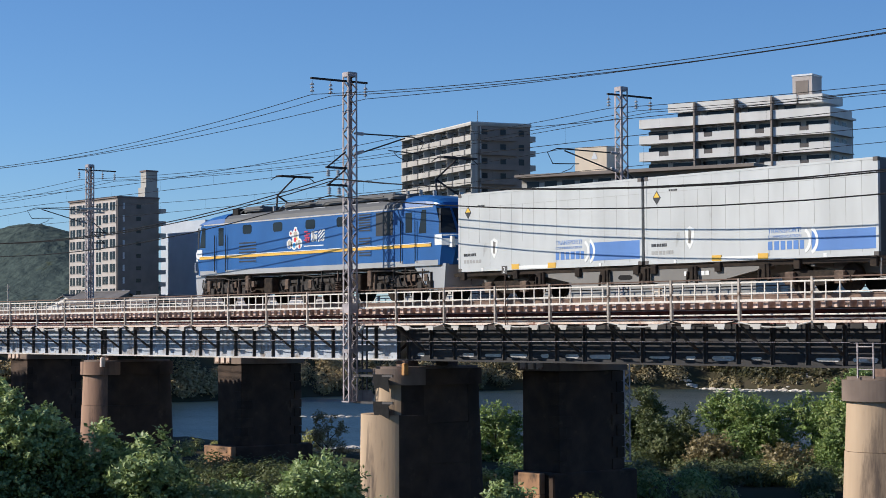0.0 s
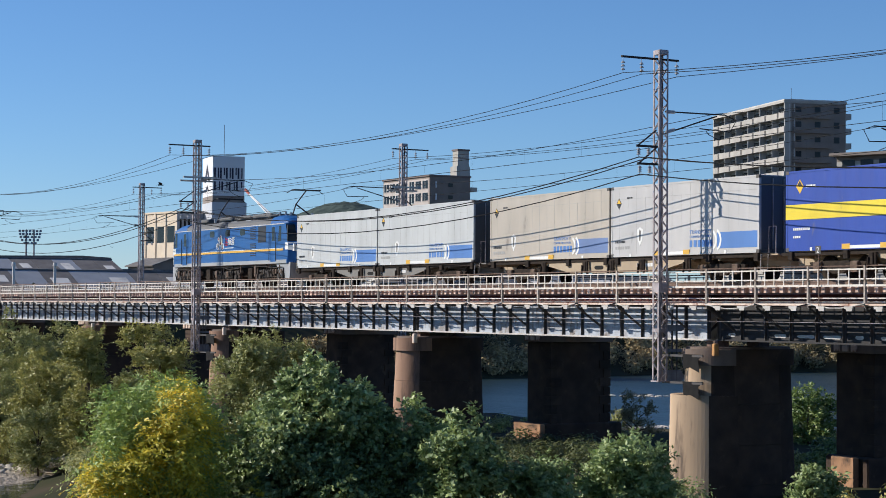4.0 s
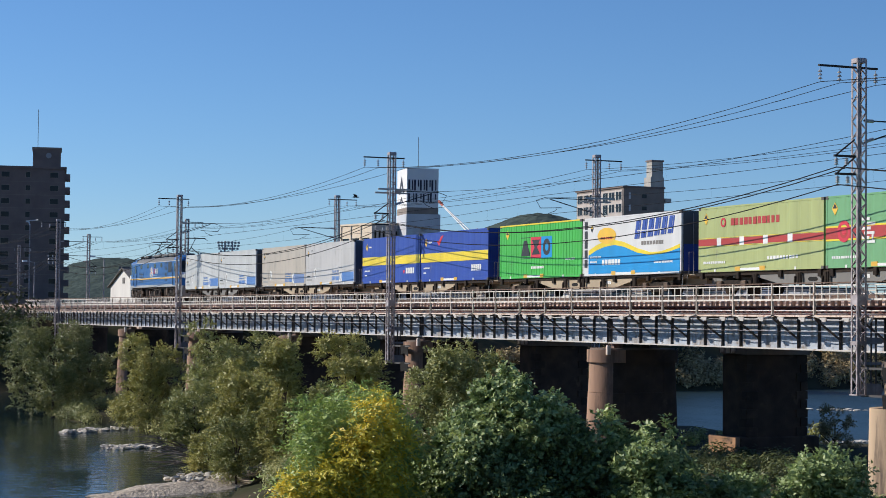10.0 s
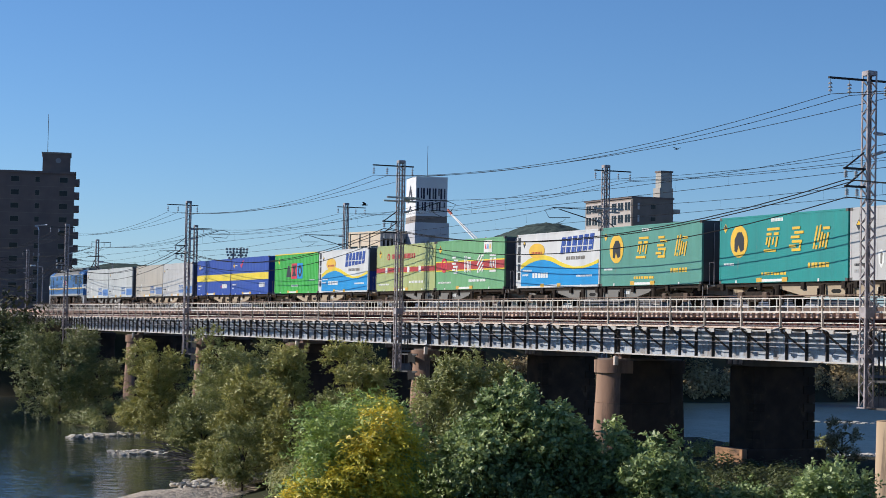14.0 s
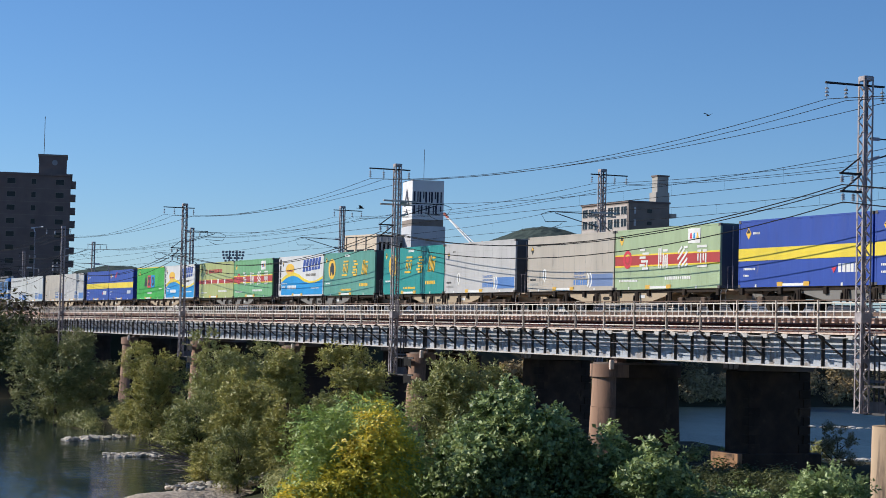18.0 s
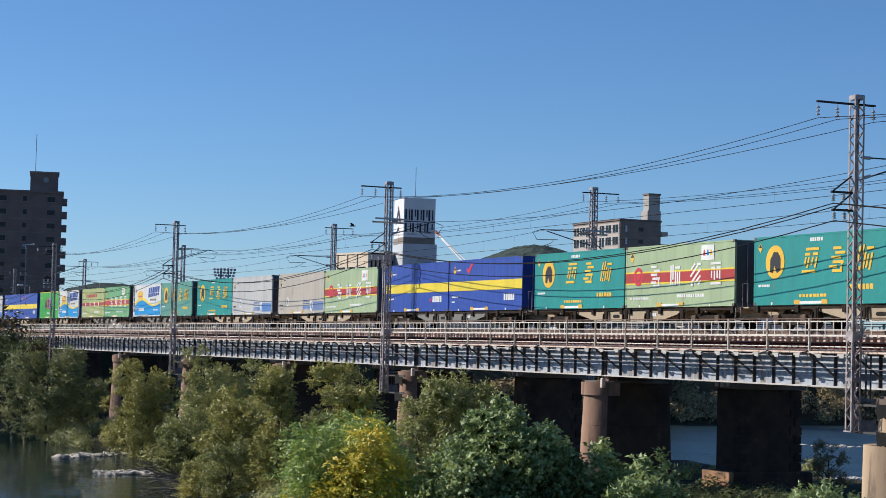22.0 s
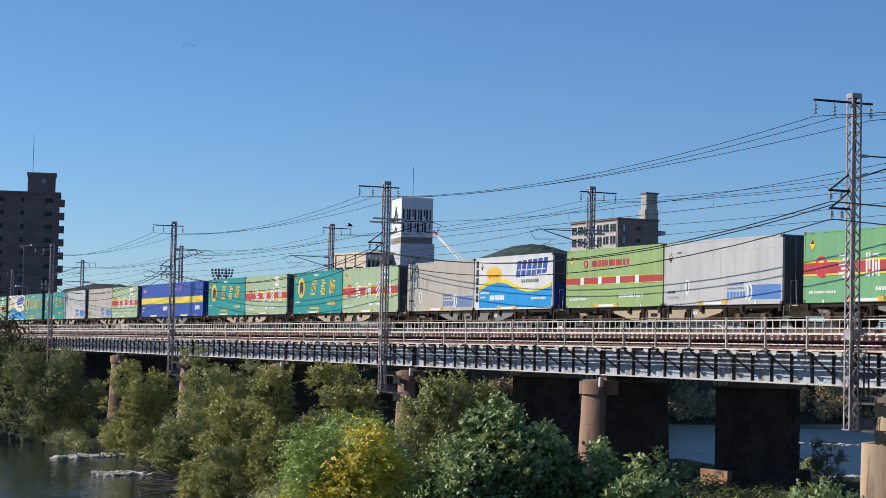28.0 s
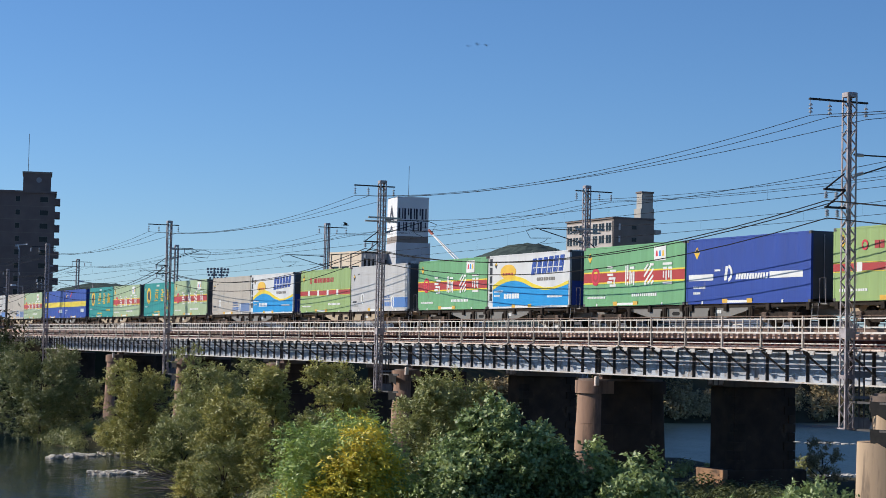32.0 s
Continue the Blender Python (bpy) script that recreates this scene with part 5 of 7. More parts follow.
    for k, m in enumerate((P_BRIGHTRED, P_LETTER, P_LETTER)):
        block_sign(t, 8.75 + 0.5 * k, 2.45, 0.42, 0.46, m, 80 + k, lean=0.05)
    decal(t, "thin_line", P_LETTER, 8.75, 10.1, 2.28, 2.32)
    for x in (3.0, 9.05, 15.0):
        b = part("bogie", Geo().prism([(x - 1.75, 0.78), (x - 1.6, 0.34), (x + 1.6, 0.34), (x + 1.75, 0.78), (x + 0.6, 0.86), (x - 0.6, 0.86)], 0.12, 0.28), P_BOGIE, t, "dark bogie frame")
        for dx in (-1.25, 1.25):
            g = Geo()
            for y0, y1 in ((0.83, 0.97), (1.92, 2.06)):
                g.prism([(x + dx + 0.56 * math.cos(a * math.pi / 10), 0.56 + 0.56 * math.sin(a * math.pi / 10)) for a in range(20)], y0, y1)
            g.tube([(x + dx, 0.3, 0.56), (x + dx, W - 0.3, 0.56)], 0.09, 8)
            part("wheelset", g, P_BOGIE, b)
            part("axle_box", Geo().chamfer_box(x + dx - 0.16, x + dx + 0.16, 0.02, 0.14, 0.4, 0.74, 0.04), P_GEAR, b)
            part("spring", Geo().tube([(x + dx + 0.45, 0.1, 0.4), (x + dx + 0.45, 0.1, 0.9)], 0.06, 8), P_GEAR, b)
            part("damper", Geo().tube([(x + dx - 0.5, 0.1, 0.45), (x + dx - 0.42, 0.1, 1.0)], 0.045, 6), P_BOGIE, b)
    part("underframe", Geo().box(1.2, 17.0, 1.0, W - 1.0, 0.5, 1.2), M_BLACK, t)
    gr = random.Random(33)
    for x in (3.0, 9.05, 15.0):
        part("bogie_beam", Geo().box(x - 2.1, x + 2.1, 0.10, 0.20, 0.86, 0.98).box(x - 0.5, x + 0.5, 0.04, 0.16, 0.55, 0.9), P_GEAR, t)
        for dx in (-1.9, -1.55, -0.85, -0.4, 0.1, 0.45, 0.85, 1.55, 1.9):
            q, top = x + dx + gr.uniform(-0.06, 0.06), gr.uniform(0.85, 1.28)
            kind = gr.randrange(4)
            if kind == 0:
                g = Geo().tube([(q, 0.06, 0.45), (q, 0.06, 0.75)], 0.10, 10).tube([(q, 0.06, 0.75), (q, 0.06, top)], 0.05, 8)
            elif kind == 1:
                g = Geo().chamfer_box(q - 0.14, q + 0.14, 0.0, 0.2, 0.62, top, 0.03).tube([(q, 0.04, 0.62), (q + 0.06, 0.04, 0.3)], 0.03, 6)
            elif kind == 2:
                g = Geo().tube([(q - 0.1, 0.03, top), (q - 0.1, 0.0, 0.8), (q + 0.05, 0.0, 0.55), (q + 0.25, 0.06, 0.6)], 0.03, 6).chamfer_box(q - 0.05, q + 0.16, 0.04, 0.2, 0.75, 1.0, 0.02)
            else:
                g = Geo()
                for k in range(5):
                    g.tube([(q, 0.08, 0.46 + 0.08 * k), (q, 0.08, 0.50 + 0.08 * k)], 0.11, 10)
                g.tube([(q, 0.08, 0.86), (q, 0.08, 1.28)], 0.035, 6)
            part("running_gear", g, P_GEAR if gr.random() < 0.6 else P_RUSTB, t)
        part("air_pipe", Geo().tube([(x - 1.8, 0.02, 1.18), (x - 0.4, 0.02, 1.16), (x + 0.3, 0.02, 1.06), (x + 1.8, 0.02, 1.1)], 0.025, 6), P_GEAR, t)
    part("equipment_box", Geo().chamfer_box(5.6, 6.2, 0.15, 0.5, 0.5, 1.1, 0.03), P_BOGIE, t)
    part("equipment_box", Geo().chamfer_box(11.8, 12.4, 0.15, 0.5, 0.5, 1.1, 0.03), P_BOGIE, t)
    for x, up in ((5.4, 1), (16.2, 1)):
        p = part("pantograph", Geo().tube([(x, 0.9, 3.98), (x - 0.75 * up, 1.44, 4.62)], 0.04, 6).tube([(x, 1.98, 3.98), (x - 0.75 * up, 1.44, 4.62)], 0.04, 6).tube([(x - 0.75 * up, 1.44, 4.62), (x + 0.55, 1.44, 5.3)], 0.035, 6), M_ARM, t, "raised single-arm pantograph")
        part("pan_head", Geo().box(x + 0.35, x + 0.75, 0.65, 2.25, 5.3, 5.36).tube([(x + 0.4, 0.65, 5.33), (x + 0.4, 0.35, 5.15)], 0.02, 5).tube([(x + 0.4, 2.25, 5.33), (x + 0.4, 2.55, 5.15)], 0.02, 5), M_ARM, p)
        for y in (0.8, 2.08):
            part("roof_insulator", Geo().tube([(x, y, 3.9), (x, y, 4.12)], 0.08, 8), M_PORCELAIN, p)
    for x0, x1 in ((3.3, 4.6), (6.4, 8.3), (8.6, 11.0), (11.3, 13.9)):
        part("roof_housing", Geo().chamfer_box(x0, x1, 0.62, W - 0.62, 3.93, 4.16, 0.06), L_ROOF, t)
    for x0, x1, z0 in ((3.2, 5.0, 3.9), (6.2, 9.0, 3.93), (9.3, 13.4, 3.92), (13.8, 15.2, 3.9)):
        part("roof_conduit", Geo().tube([(x0, 0.5, z0), (x0 + 0.3, 0.5, z0 + 0.12), (x1, 0.5, z0 + 0.12)], 0.028, 6), L_ROOF, t)
    for x in (3.6, 5.9, 7.2, 9.0, 11.1, 12.6, 14.2):
        part("roof_panel", Geo().box(x, x + 0.8, 0.30, 0.36, 3.62, 3.84), M_BLACK if int(x * 10) % 3 else L_GREY, t)
    for x in (4.2, 6.0, 14.3, 15.1):
        part("roof_insulator", Geo().tube([(x, 1.0, 3.9), (x, 1.0, 4.22)], 0.07, 8), M_PORCELAIN, t)
    part("roof_bus_bar", Geo().tube([(4.2, 1.0, 4.22), (15.1, 1.0, 4.22)], 0.02, 5), M_ARM, t)
    part("roof_vent", Geo().chamfer_box(2.72, 3.25, 0.4, W - 0.4, 3.75, 4.12, 0.06), M_BLACK, t)
    part("coupler", Geo().box(-0.1, 0.6, 1.29, 1.59, 0.75, 1.05), P_BOGIE, t)
    part("coupler", Geo().box(17.6, 18.1, 1.29, 1.59, 0.75, 1.05), P_BOGIE, t)
    return t


BOX = {
    "grey": lambda: parcel_grey(P_GREY, "pale grey container with soft blue stripe and shield", 2.0),
    "tan": lambda: parcel_grey(P_TAN, "dusty beige-grey container with soft blue stripe and shield", 2.0),
    "silver": lambda: parcel_grey(P_SILVER, "silver-grey container with soft blue stripe and shield", 2.0),
    "blue1": lambda: blue_band_box("deep blue container with broad yellow stripe", False),
    "blue2": lambda: blue_band_box("deep blue container with broad yellow stripe and red tick", True),
    "green": bright_green_box,
    "wave": wave_box,
    "faded": lambda: red_band_box(P_PALEGREEN, "faded yellow-green container with thin red stripe", False),
    "lime": lambda: red_band_box(P_LIME, "lime green container with thin red stripe and squares", False),
    "leaf": lambda: red_band_box(P_LEAF, "green corrugated container with red stripe and white sign shapes", True),
    "pale": lambda: red_band_box(P_MINT, "faded pale green container with red stripe and white sign shapes", True),
    "teal": teal_box,
    "oldteal": lambda: teal_box(P_TEALFADE, "sun-faded teal"),
    "navy": plain_blue_box,
}
CONSIST = [("grey", "grey"), ("tan", "silver"), ("blue1", "blue2"), ("green", "wave"), ("faded", "leaf"), ("wave", "oldteal"), ("teal", "silver"), ("tan", "pale"),
           ("blue1", "blue2"), ("teal", "pale"), ("teal", "pale"), ("tan", "wave"), ("lime", "silver"), ("leaf", "wave"), ("leaf", "navy"), ("lime", "leaf")]
PITCH, DECK, SIDE_Y = 20.45, 1.02, 43.3
TRAIN = []
made = {}
loco = locomotive()
TRAIN.append((loco, -18.36, TRACK_Y - 1.44, RAIL))
for k, pair in enumerate(CONSIST):
    grey = k in (0, 4, 5, 8, 11, 13, 14)
    key = "wagon_grey" if grey else "wagon_tan"
    if key not in made:
        made[key] = w = wagon(P_FRAME if grey else P_FRAMETAN, "grey flat container wagon" if grey else "dusty brown flat container wagon")
    else:
        w = copy_thing(made[key], pose(0, 0, 0))
    TRAIN.append((w, PITCH * k, SIDE_Y, RAIL))
    for j, kind in enumerate(pair):
        if kind not in made:
            made[kind] = c = BOX[kind]()
        else:
            c = copy_thing(made[kind], pose(0, 0, 0))
        TRAIN.append((c, PITCH * k + 9.55 * j, SIDE_Y, RAIL + DECK))


# the digit on the span's number board
lettering(plate, "2", -0.06, 1.79, 0.12, 0.19, P_LETTER, "white digit").location.y = -0.012


# ---- the town behind ----
B_CONC = surface("pale_render", (0.44, 0.42, 0.38), (0.36, 0.34, 0.31), rough=0.85, scale=0.3, fine=6, bump=0.05, stain=(0.25, 0.24, 0.22), stain_scale=0.25, stain_at=0.6, streak=4)
B_WHITE = surface("light_grey_render", (0.56, 0.55, 0.52), (0.48, 0.47, 0.45), rough=0.85, scale=0.3, fine=6, bump=0.05, stain=(0.34, 0.33, 0.31), stain_scale=0.3, stain_at=0.6, streak=4)
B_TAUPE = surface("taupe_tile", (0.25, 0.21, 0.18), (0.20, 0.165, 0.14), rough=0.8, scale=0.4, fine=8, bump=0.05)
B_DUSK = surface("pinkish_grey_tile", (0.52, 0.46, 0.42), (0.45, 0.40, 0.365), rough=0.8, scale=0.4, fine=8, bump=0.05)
B_BROWN = surface("brown_tile", (0.19, 0.145, 0.13), (0.145, 0.11, 0.10), rough=0.75, scale=0.4, fine=8, bump=0.05)
B_CREAM = surface("cream_cladding", (0.74, 0.62, 0.47), (0.66, 0.55, 0.42), rough=0.8, scale=0.4, bump=0.03)
B_METAL = surface("ribbed_grey_cladding", (0.32, 0.33, 0.35), (0.27, 0.28, 0.30), rough=0.55, scale=0.4, bump=0.03)
B_SIGN = surface("white_sign_panel", (0.74, 0.74, 0.74), (0.68, 0.68, 0.69), rough=0.6, scale=0.3, bump=0.02)
B_NAVY = surface("navy_sign", (0.02, 0.022, 0.05), (0.03, 0.03, 0.06), rough=0.6, scale=0.5)
B_ROOF = surface("dark_roof_sheet", (0.17, 0.155, 0.145), (0.11, 0.10, 0.095), rough=0.8, scale=0.5, stain=(0.24, 0.23, 0.22), stain_scale=0.35, stain_at=0.62)
B_PLASTER = surface("white_plaster", (0.70, 0.67, 0.62), (0.6, 0.57, 0.53), rough=0.9, scale=0.4, stain=(0.4, 0.38, 0.35), stain_scale=0.5, streak=3)
M_CRANE = surface("faded_crane_red", (0.50, 0.13, 0.09), (0.40, 0.10, 0.07), rough=0.7, scale=0.5)
M_SMOKE = surface("smoke", (0.80, 0.84, 0.88), (0.70, 0.75, 0.80), rough=1.0, scale=0.3, bump=0, spec=0.0)
M_SMOKE.node_tree.nodes["Principled BSDF"].inputs["Alpha"].default_value = 0.075
# Distance haze is put into the hill's colour: paler and bluer green.
M_HAZY_HILL = surface("hazed_wooded_hill", (0.085, 0.110, 0.100), (0.052, 0.068, 0.066), rough=1.0, scale=0.12, fine=0.2, bump=1.0, depth=1.6, spec=0.0, stain=(0.075, 0.085, 0.05), stain_scale=0.04, stain_at=0.6)


def building(name, label, x, y, rz, base=5.8):
    return thing(name, label, "building", "", (x, y, base), rz)


def balcony_block(name, label, x, y, rz, length, depth, floors, wall, bays, fl=2.9, storeys_seen=7, side_balcony=True, base=5.8):
    """Slab block; origin at the front right corner, front along -x, depth along +y. The upper storeys carry the detail that can be seen."""
    t = building(name, label, x, y, rz, base)
    h = floors * fl
    part("plinth", Geo().box(-length, 0, 0.5, depth, -3.5, 0), wall, t)
    part("wall", Geo().box(-length, 0, 1.5, depth, 0, h), wall, t)
    part("side_wall", Geo().box(-0.25, 0.02, 0.1, 1.5, 0, h), wall, t)
    part("side_wall", Geo().box(-length - 0.02, -length + 0.25, 0.1, 1.5, 0, h), wall, t)
    part("roof", Geo().box(-length - 0.2, 0.2, -0.1, depth + 0.2, h, h + 0.45), wall, t)
    part("roof_kerb", Geo().box(-length - 0.1, 0.1, 0.0, depth + 0.1, h + 0.45, h + 0.7), B_WHITE, t)
    for k in range(floors):
        z = h - (k + 1) * fl
        if k > storeys_seen:
            part("balcony", Geo().box(-length, 0, 0, 1.5, z, z + 1.15), wall, t)
            continue
        b = part("balcony", Geo().box(-length, 0, 0, 0.12, z - 0.05, z + 1.12).box(-length, 0, 0.12, 1.5, z - 0.05, z + 0.12), wall, t)
        part("coping", Geo().box(-length, 0, -0.03, 0.16, z + 1.12, z + 1.18), B_WHITE, b)
        for j in range(bays):
            xa = -length + length * j / bays
            w = length / bays
            part("window", Geo().box(xa + 0.5, xa + w * 0.48, 1.42, 1.5, z + 0.15, z + 2.2), M_GLASS, t)
            part("window", Geo().box(xa + w * 0.58, xa + w - 0.5, 1.42, 1.5, z + 0.15, z + 2.2), M_GLASS, t)
            part("party_screen", Geo().box(xa - 0.04, xa + 0.04, 0.12, 1.5, z + 0.12, z + 2.75), B_WHITE, t)
            part("drain_panel", Geo().box(xa + w * 0.5 - 0.35, xa + w * 0.5 + 0.35, -0.02, 0.0, z + 0.0, z + 1.1), M_STRUT, b)
        for j in range(3):
            ya = 3 + (depth - 5) * j / 2
            if side_balcony:
                part("side_window", Geo().box(-0.02, 0.09, ya - 0.6, ya + 0.6, z + 1.0, z + 2.2), M_GLASS, t)
        if side_balcony:
            # Side balconies share the darker colour that paints the side's shade.
            part("side_balcony", Geo().box(0.02, 0.75, 1.8, depth * 0.74, z - 0.1, z + 1.05), B_TAUPE, t, "side balcony in the shaded wall's taupe")
            part("corner_balcony", Geo().box(-2.5, 0.0, depth, depth + 1.2, z, z + 1.1), wall, t)
    return t


slab = balcony_block("apartment_block", "tall beige apartment block with rows of balconies", -293, 239, -14.7, 36, 13.1, 14, B_CONC, 6, base=7.6)
# Taupe skin over the render paints the shade of this side.
part("side_shade_skin", Geo().box(0.021, 0.06, 1.5, 13.0, 0, 40.5), B_TAUPE, slab, "taupe side wall with its shade in the colour")
for y in (1.0, 2.0):
    part("downpipe", Geo().box(0.0 if y < 1.5 else 0.06, 0.12 if y < 1.5 else 0.2, y, y + 0.18, 0, 40.4), B_WHITE, slab)
part("roof_plant", Geo().box(-14, -10.5, 6, 9, 41.3, 42.6), B_TAUPE, slab)
part("aerial", Geo().tube([(-12, 7, 42.6), (-12, 7, 45)], 0.05, 5), M_STRUT, slab)

B_BRIGHT = surface("white_masonry_paint", (0.70, 0.685, 0.65), (0.62, 0.605, 0.57), rough=0.85, scale=0.3, fine=6, bump=0.05, stain=(0.52, 0.50, 0.46), stain_scale=0.3, stain_at=0.62, streak=4)


def terrace_block(name, label, x, y, rz, length, depth, floors, fins, notches, fl=2.9, seen=6):
    """White block with deep continuous balconies: every parapet is cut by a railed notch, and fins part the bays."""
    t = building(name, label, x, y, rz)
    h = floors * fl
    part("wall", Geo().box(-length + 1.2, -0.6, 2.0, depth, -3.5, h), B_CONC, t)
    part("roof", Geo().box(-length, 0.0, 0.14, depth, h - 0.25, h + 0.1), B_BRIGHT, t)
    edges = [-length, *fins, 0.0]
    for k in range(seen + 1):
        z = h - k * fl - 0.35
        part("balcony_slab", Geo().box(-length, 0.0, 0.14, 2.0, z, z + 0.2), B_CONC, t)
        for j, (a, b) in enumerate(zip(edges[:-1], edges[1:])):
            n0, n1 = notches[j]
            u, v = a + (b - a) * n0, a + (b - a) * n1
            top = z + 1.55
            outline = [(a + 0.02, z), (b - 0.02, z), (b - 0.02, top), (v, top), (v, z + 0.75), (u, z + 0.75), (u, top), (a + 0.02, top)] if k else [(a + 0.02, z), (b - 0.02, z), (b - 0.02, top), (a + 0.02, top)]
            p = part("parapet", Geo().prism(outline, 0.0, 0.14), B_BRIGHT, t)
            part("coping", Geo().box(a + 0.02, b - 0.02 if not k else u, -0.03, 0.17, top, top + 0.06), B_SIGN, p)
            if k:
                part("coping", Geo().box(v, b - 0.02, -0.03, 0.17, top, top + 0.06), B_SIGN, p)
                part("notch_railing", Geo().box(u + 0.03, v - 0.03, 0.05, 0.08, z + 0.78, top - 0.06), M_STRUT, p, "dark railing in the notch")
            if k < seen:
                w = b - a
                for c, d in ((0.08, 0.42), (0.52, 0.9)):
                    part("window", Geo().box(a + w * c, a + w * d, 1.9, 1.999, z - fl + 0.45, z - 0.45), M_GLASS, t)
        part("end_parapet", Geo().box(0.0, 0.16, 0.0, depth - 2.2, z, z + 1.55), B_BRIGHT, t)
        part("end_slab", Geo().box(-0.6, 0.0, 2.0, depth - 1.0, z, z + 0.2), B_CONC, t)
        for ya in (3.4, 6.6):
            if k < seen:
                part("end_window", Geo().box(-0.61, -0.55, ya, ya + 1.8, z - fl + 0.5, z - 0.5), M_GLASS, t)
    for f in fins:
        part("fin_wall", Geo().box(f - 0.14, f + 0.14, -0.35, 2.0, -3.5, h + 3.6), B_TAUPE, t)
    return t


wide = terrace_block("apartment_block", "white apartment block with deep notched balconies", -209.5, 248, 17, 36.0, 11.4, 13, (-25.0, -17.2, -10.4), ((0.36, 0.53), (0.22, 0.43), (0.54, 0.78), (0.48, 0.64)))
part("attic_wall", Geo().box(-28.5, -4.5, 2.2, 10, 37.8, 40.6), B_CONC, wide)
part("attic_roof", Geo().box(-30.2, -3.4, 0.9, 10.3, 40.2, 40.5), B_BRIGHT, wide)
for a, b in ((-30.6, -25.15), (-24.85, -17.35), (-17.05, -10.55), (-10.25, -6.2)):
    part("attic_parapet", Geo().box(a, b, 0.7, 0.9, 39.9, 41.45), B_BRIGHT, wide)
    part("attic_window", Geo().box(a + 1.2, b - 0.8, 2.1, 2.19, 38.0, 39.8), M_GLASS, wide)
part("attic_end", Geo().box(-6.0, -1.6, 0.9, 9.5, 39.9, 41.3), B_BRIGHT, wide)
part("lift_tower", Geo().box(-8.6, -5.0, 4.5, 8.5, 41.2, 45.0), B_DUSK, wide, "brown lift tower on the roof")
part("lift_panel", Geo().box(-8.0, -5.7, 4.44, 4.499, 41.6, 44.2), B_TAUPE, wide)
part("lift_cap", Geo().box(-8.7, -4.9, 4.4, 8.6, 45.0, 45.3), B_SIGN, wide)

flat = building("flat_roofed_building", "long low beige building with a dark roof edge", -233, 200, 20)
part("wall", Geo().box(0, 40, 0.9, 14, 0, 25.4), B_CONC, flat)
part("roof", Geo().box(-0.5, 40.5, -0.6, 14.5, 26.2, 26.7), B_TAUPE, flat)
part("balcony", Geo().box(0, 40, -0.4, -0.2, 22.6, 23.7).box(0, 40, -0.2, 0.9, 22.6, 22.8), B_CONC, flat)
part("upper_wall", Geo().box(0, 40, 0.9, 14, 25.4, 26.2), B_TAUPE, flat)
for k in range(12):
    part("window", Geo().box(1 + 3.2 * k, 3.2 + 3.2 * k, 0.84, 0.9, 23.2, 25.6), M_GLASS, flat)
pent = part("penthouse", Geo().box(8.6, 14.2, 3, 8.2, 26.7, 30.9), B_CREAM, flat, "cream stair penthouse")
part("emblem", Geo().prism([(11.5, 28.9), (12.6, 28.9), (12.05, 30.2)], 2.95, 3.0), B_SIGN, pent)

office = building("brown_apartment_building", "grey-brown apartment building with square windows and stair tower", -398, 218, 0)
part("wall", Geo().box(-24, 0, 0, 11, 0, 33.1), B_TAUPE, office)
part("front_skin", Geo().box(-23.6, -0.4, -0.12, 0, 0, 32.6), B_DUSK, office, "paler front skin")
for k in range(9):
    z = 32.6 - 2.9 * (k + 1)
    for j, (xa, w) in enumerate(((-23.2, 2.5), (-20.0, 2.5), (-16.9, 1.9), (-13.4, 1.9), (-10.0, 2.3), (-6.9, 2.6), (-3.4, 2.6))):
        door = j in (2, 3, 4)
        p = part("window", Geo().box(xa, xa + w, -0.17, -0.10, z + (0.12 if door else 0.55), z + 2.45), M_GLASS, office)
        part("window_frame", Geo().box(xa + w * 0.48, xa + w * 0.52, -0.19, -0.171, z + (0.12 if door else 0.55), z + 2.45).box(xa - 0.05, xa + w + 0.05, -0.24, -0.12, z + (0.0 if door else 0.47), z + (0.12 if door else 0.549)), B_BRIGHT if door else B_DUSK, p)
    part("pipe_hood", Geo().box(0.0, 0.4, 1.4, 1.7, z + 0.7, z + 2.2), B_SIGN, office)
    part("side_window", Geo().box(-0.02, 0.05, 5.0, 6.2, z + 1.0, z + 1.9), M_GLASS, office)
    part("rear_balcony", Geo().box(-3, 0.6, 11, 12.6, z + 0.1, z + 1.1), B_CONC, office)
part("roof_slab", Geo().box(-24.2, 0.2, -0.3, 11.2, 33.1, 33.5), B_BROWN, office)
part("stair_tower", Geo().box(-2.6, 0.0, 7.6, 10.6, 33.5, 39.5), B_CONC, office, "pale stair tower")
part("stair_tower_foot", Geo().box(-3.0, 0.2, 7.2, 10.8, 33.5, 35.8), B_CONC, office)
part("tower_cap", Geo().box(-2.8, 0.2, 7.4, 10.8, 39.5, 39.9), B_BROWN, office)

annex = building("grey_building", "plain pale blue-grey building with few windows", -399, 240, 0)
B_ICE = surface("pale_blue_panel", (0.50, 0.55, 0.63), (0.44, 0.49, 0.57), rough=0.6, scale=0.3, bump=0.02)
part("wall", Geo().box(-17, 4, 0, 14, 0, 28.5), B_ICE, annex)
part("lower_wing", Geo().box(4, 15, -2, 12, 0, 20.5), B_ICE, annex)
for k in range(3):
    part("window", Geo().box(6.5, 7.6, -2.06, -2.0, 8 + 3 * k, 9.4 + 3 * k), M_GLASS, annex)

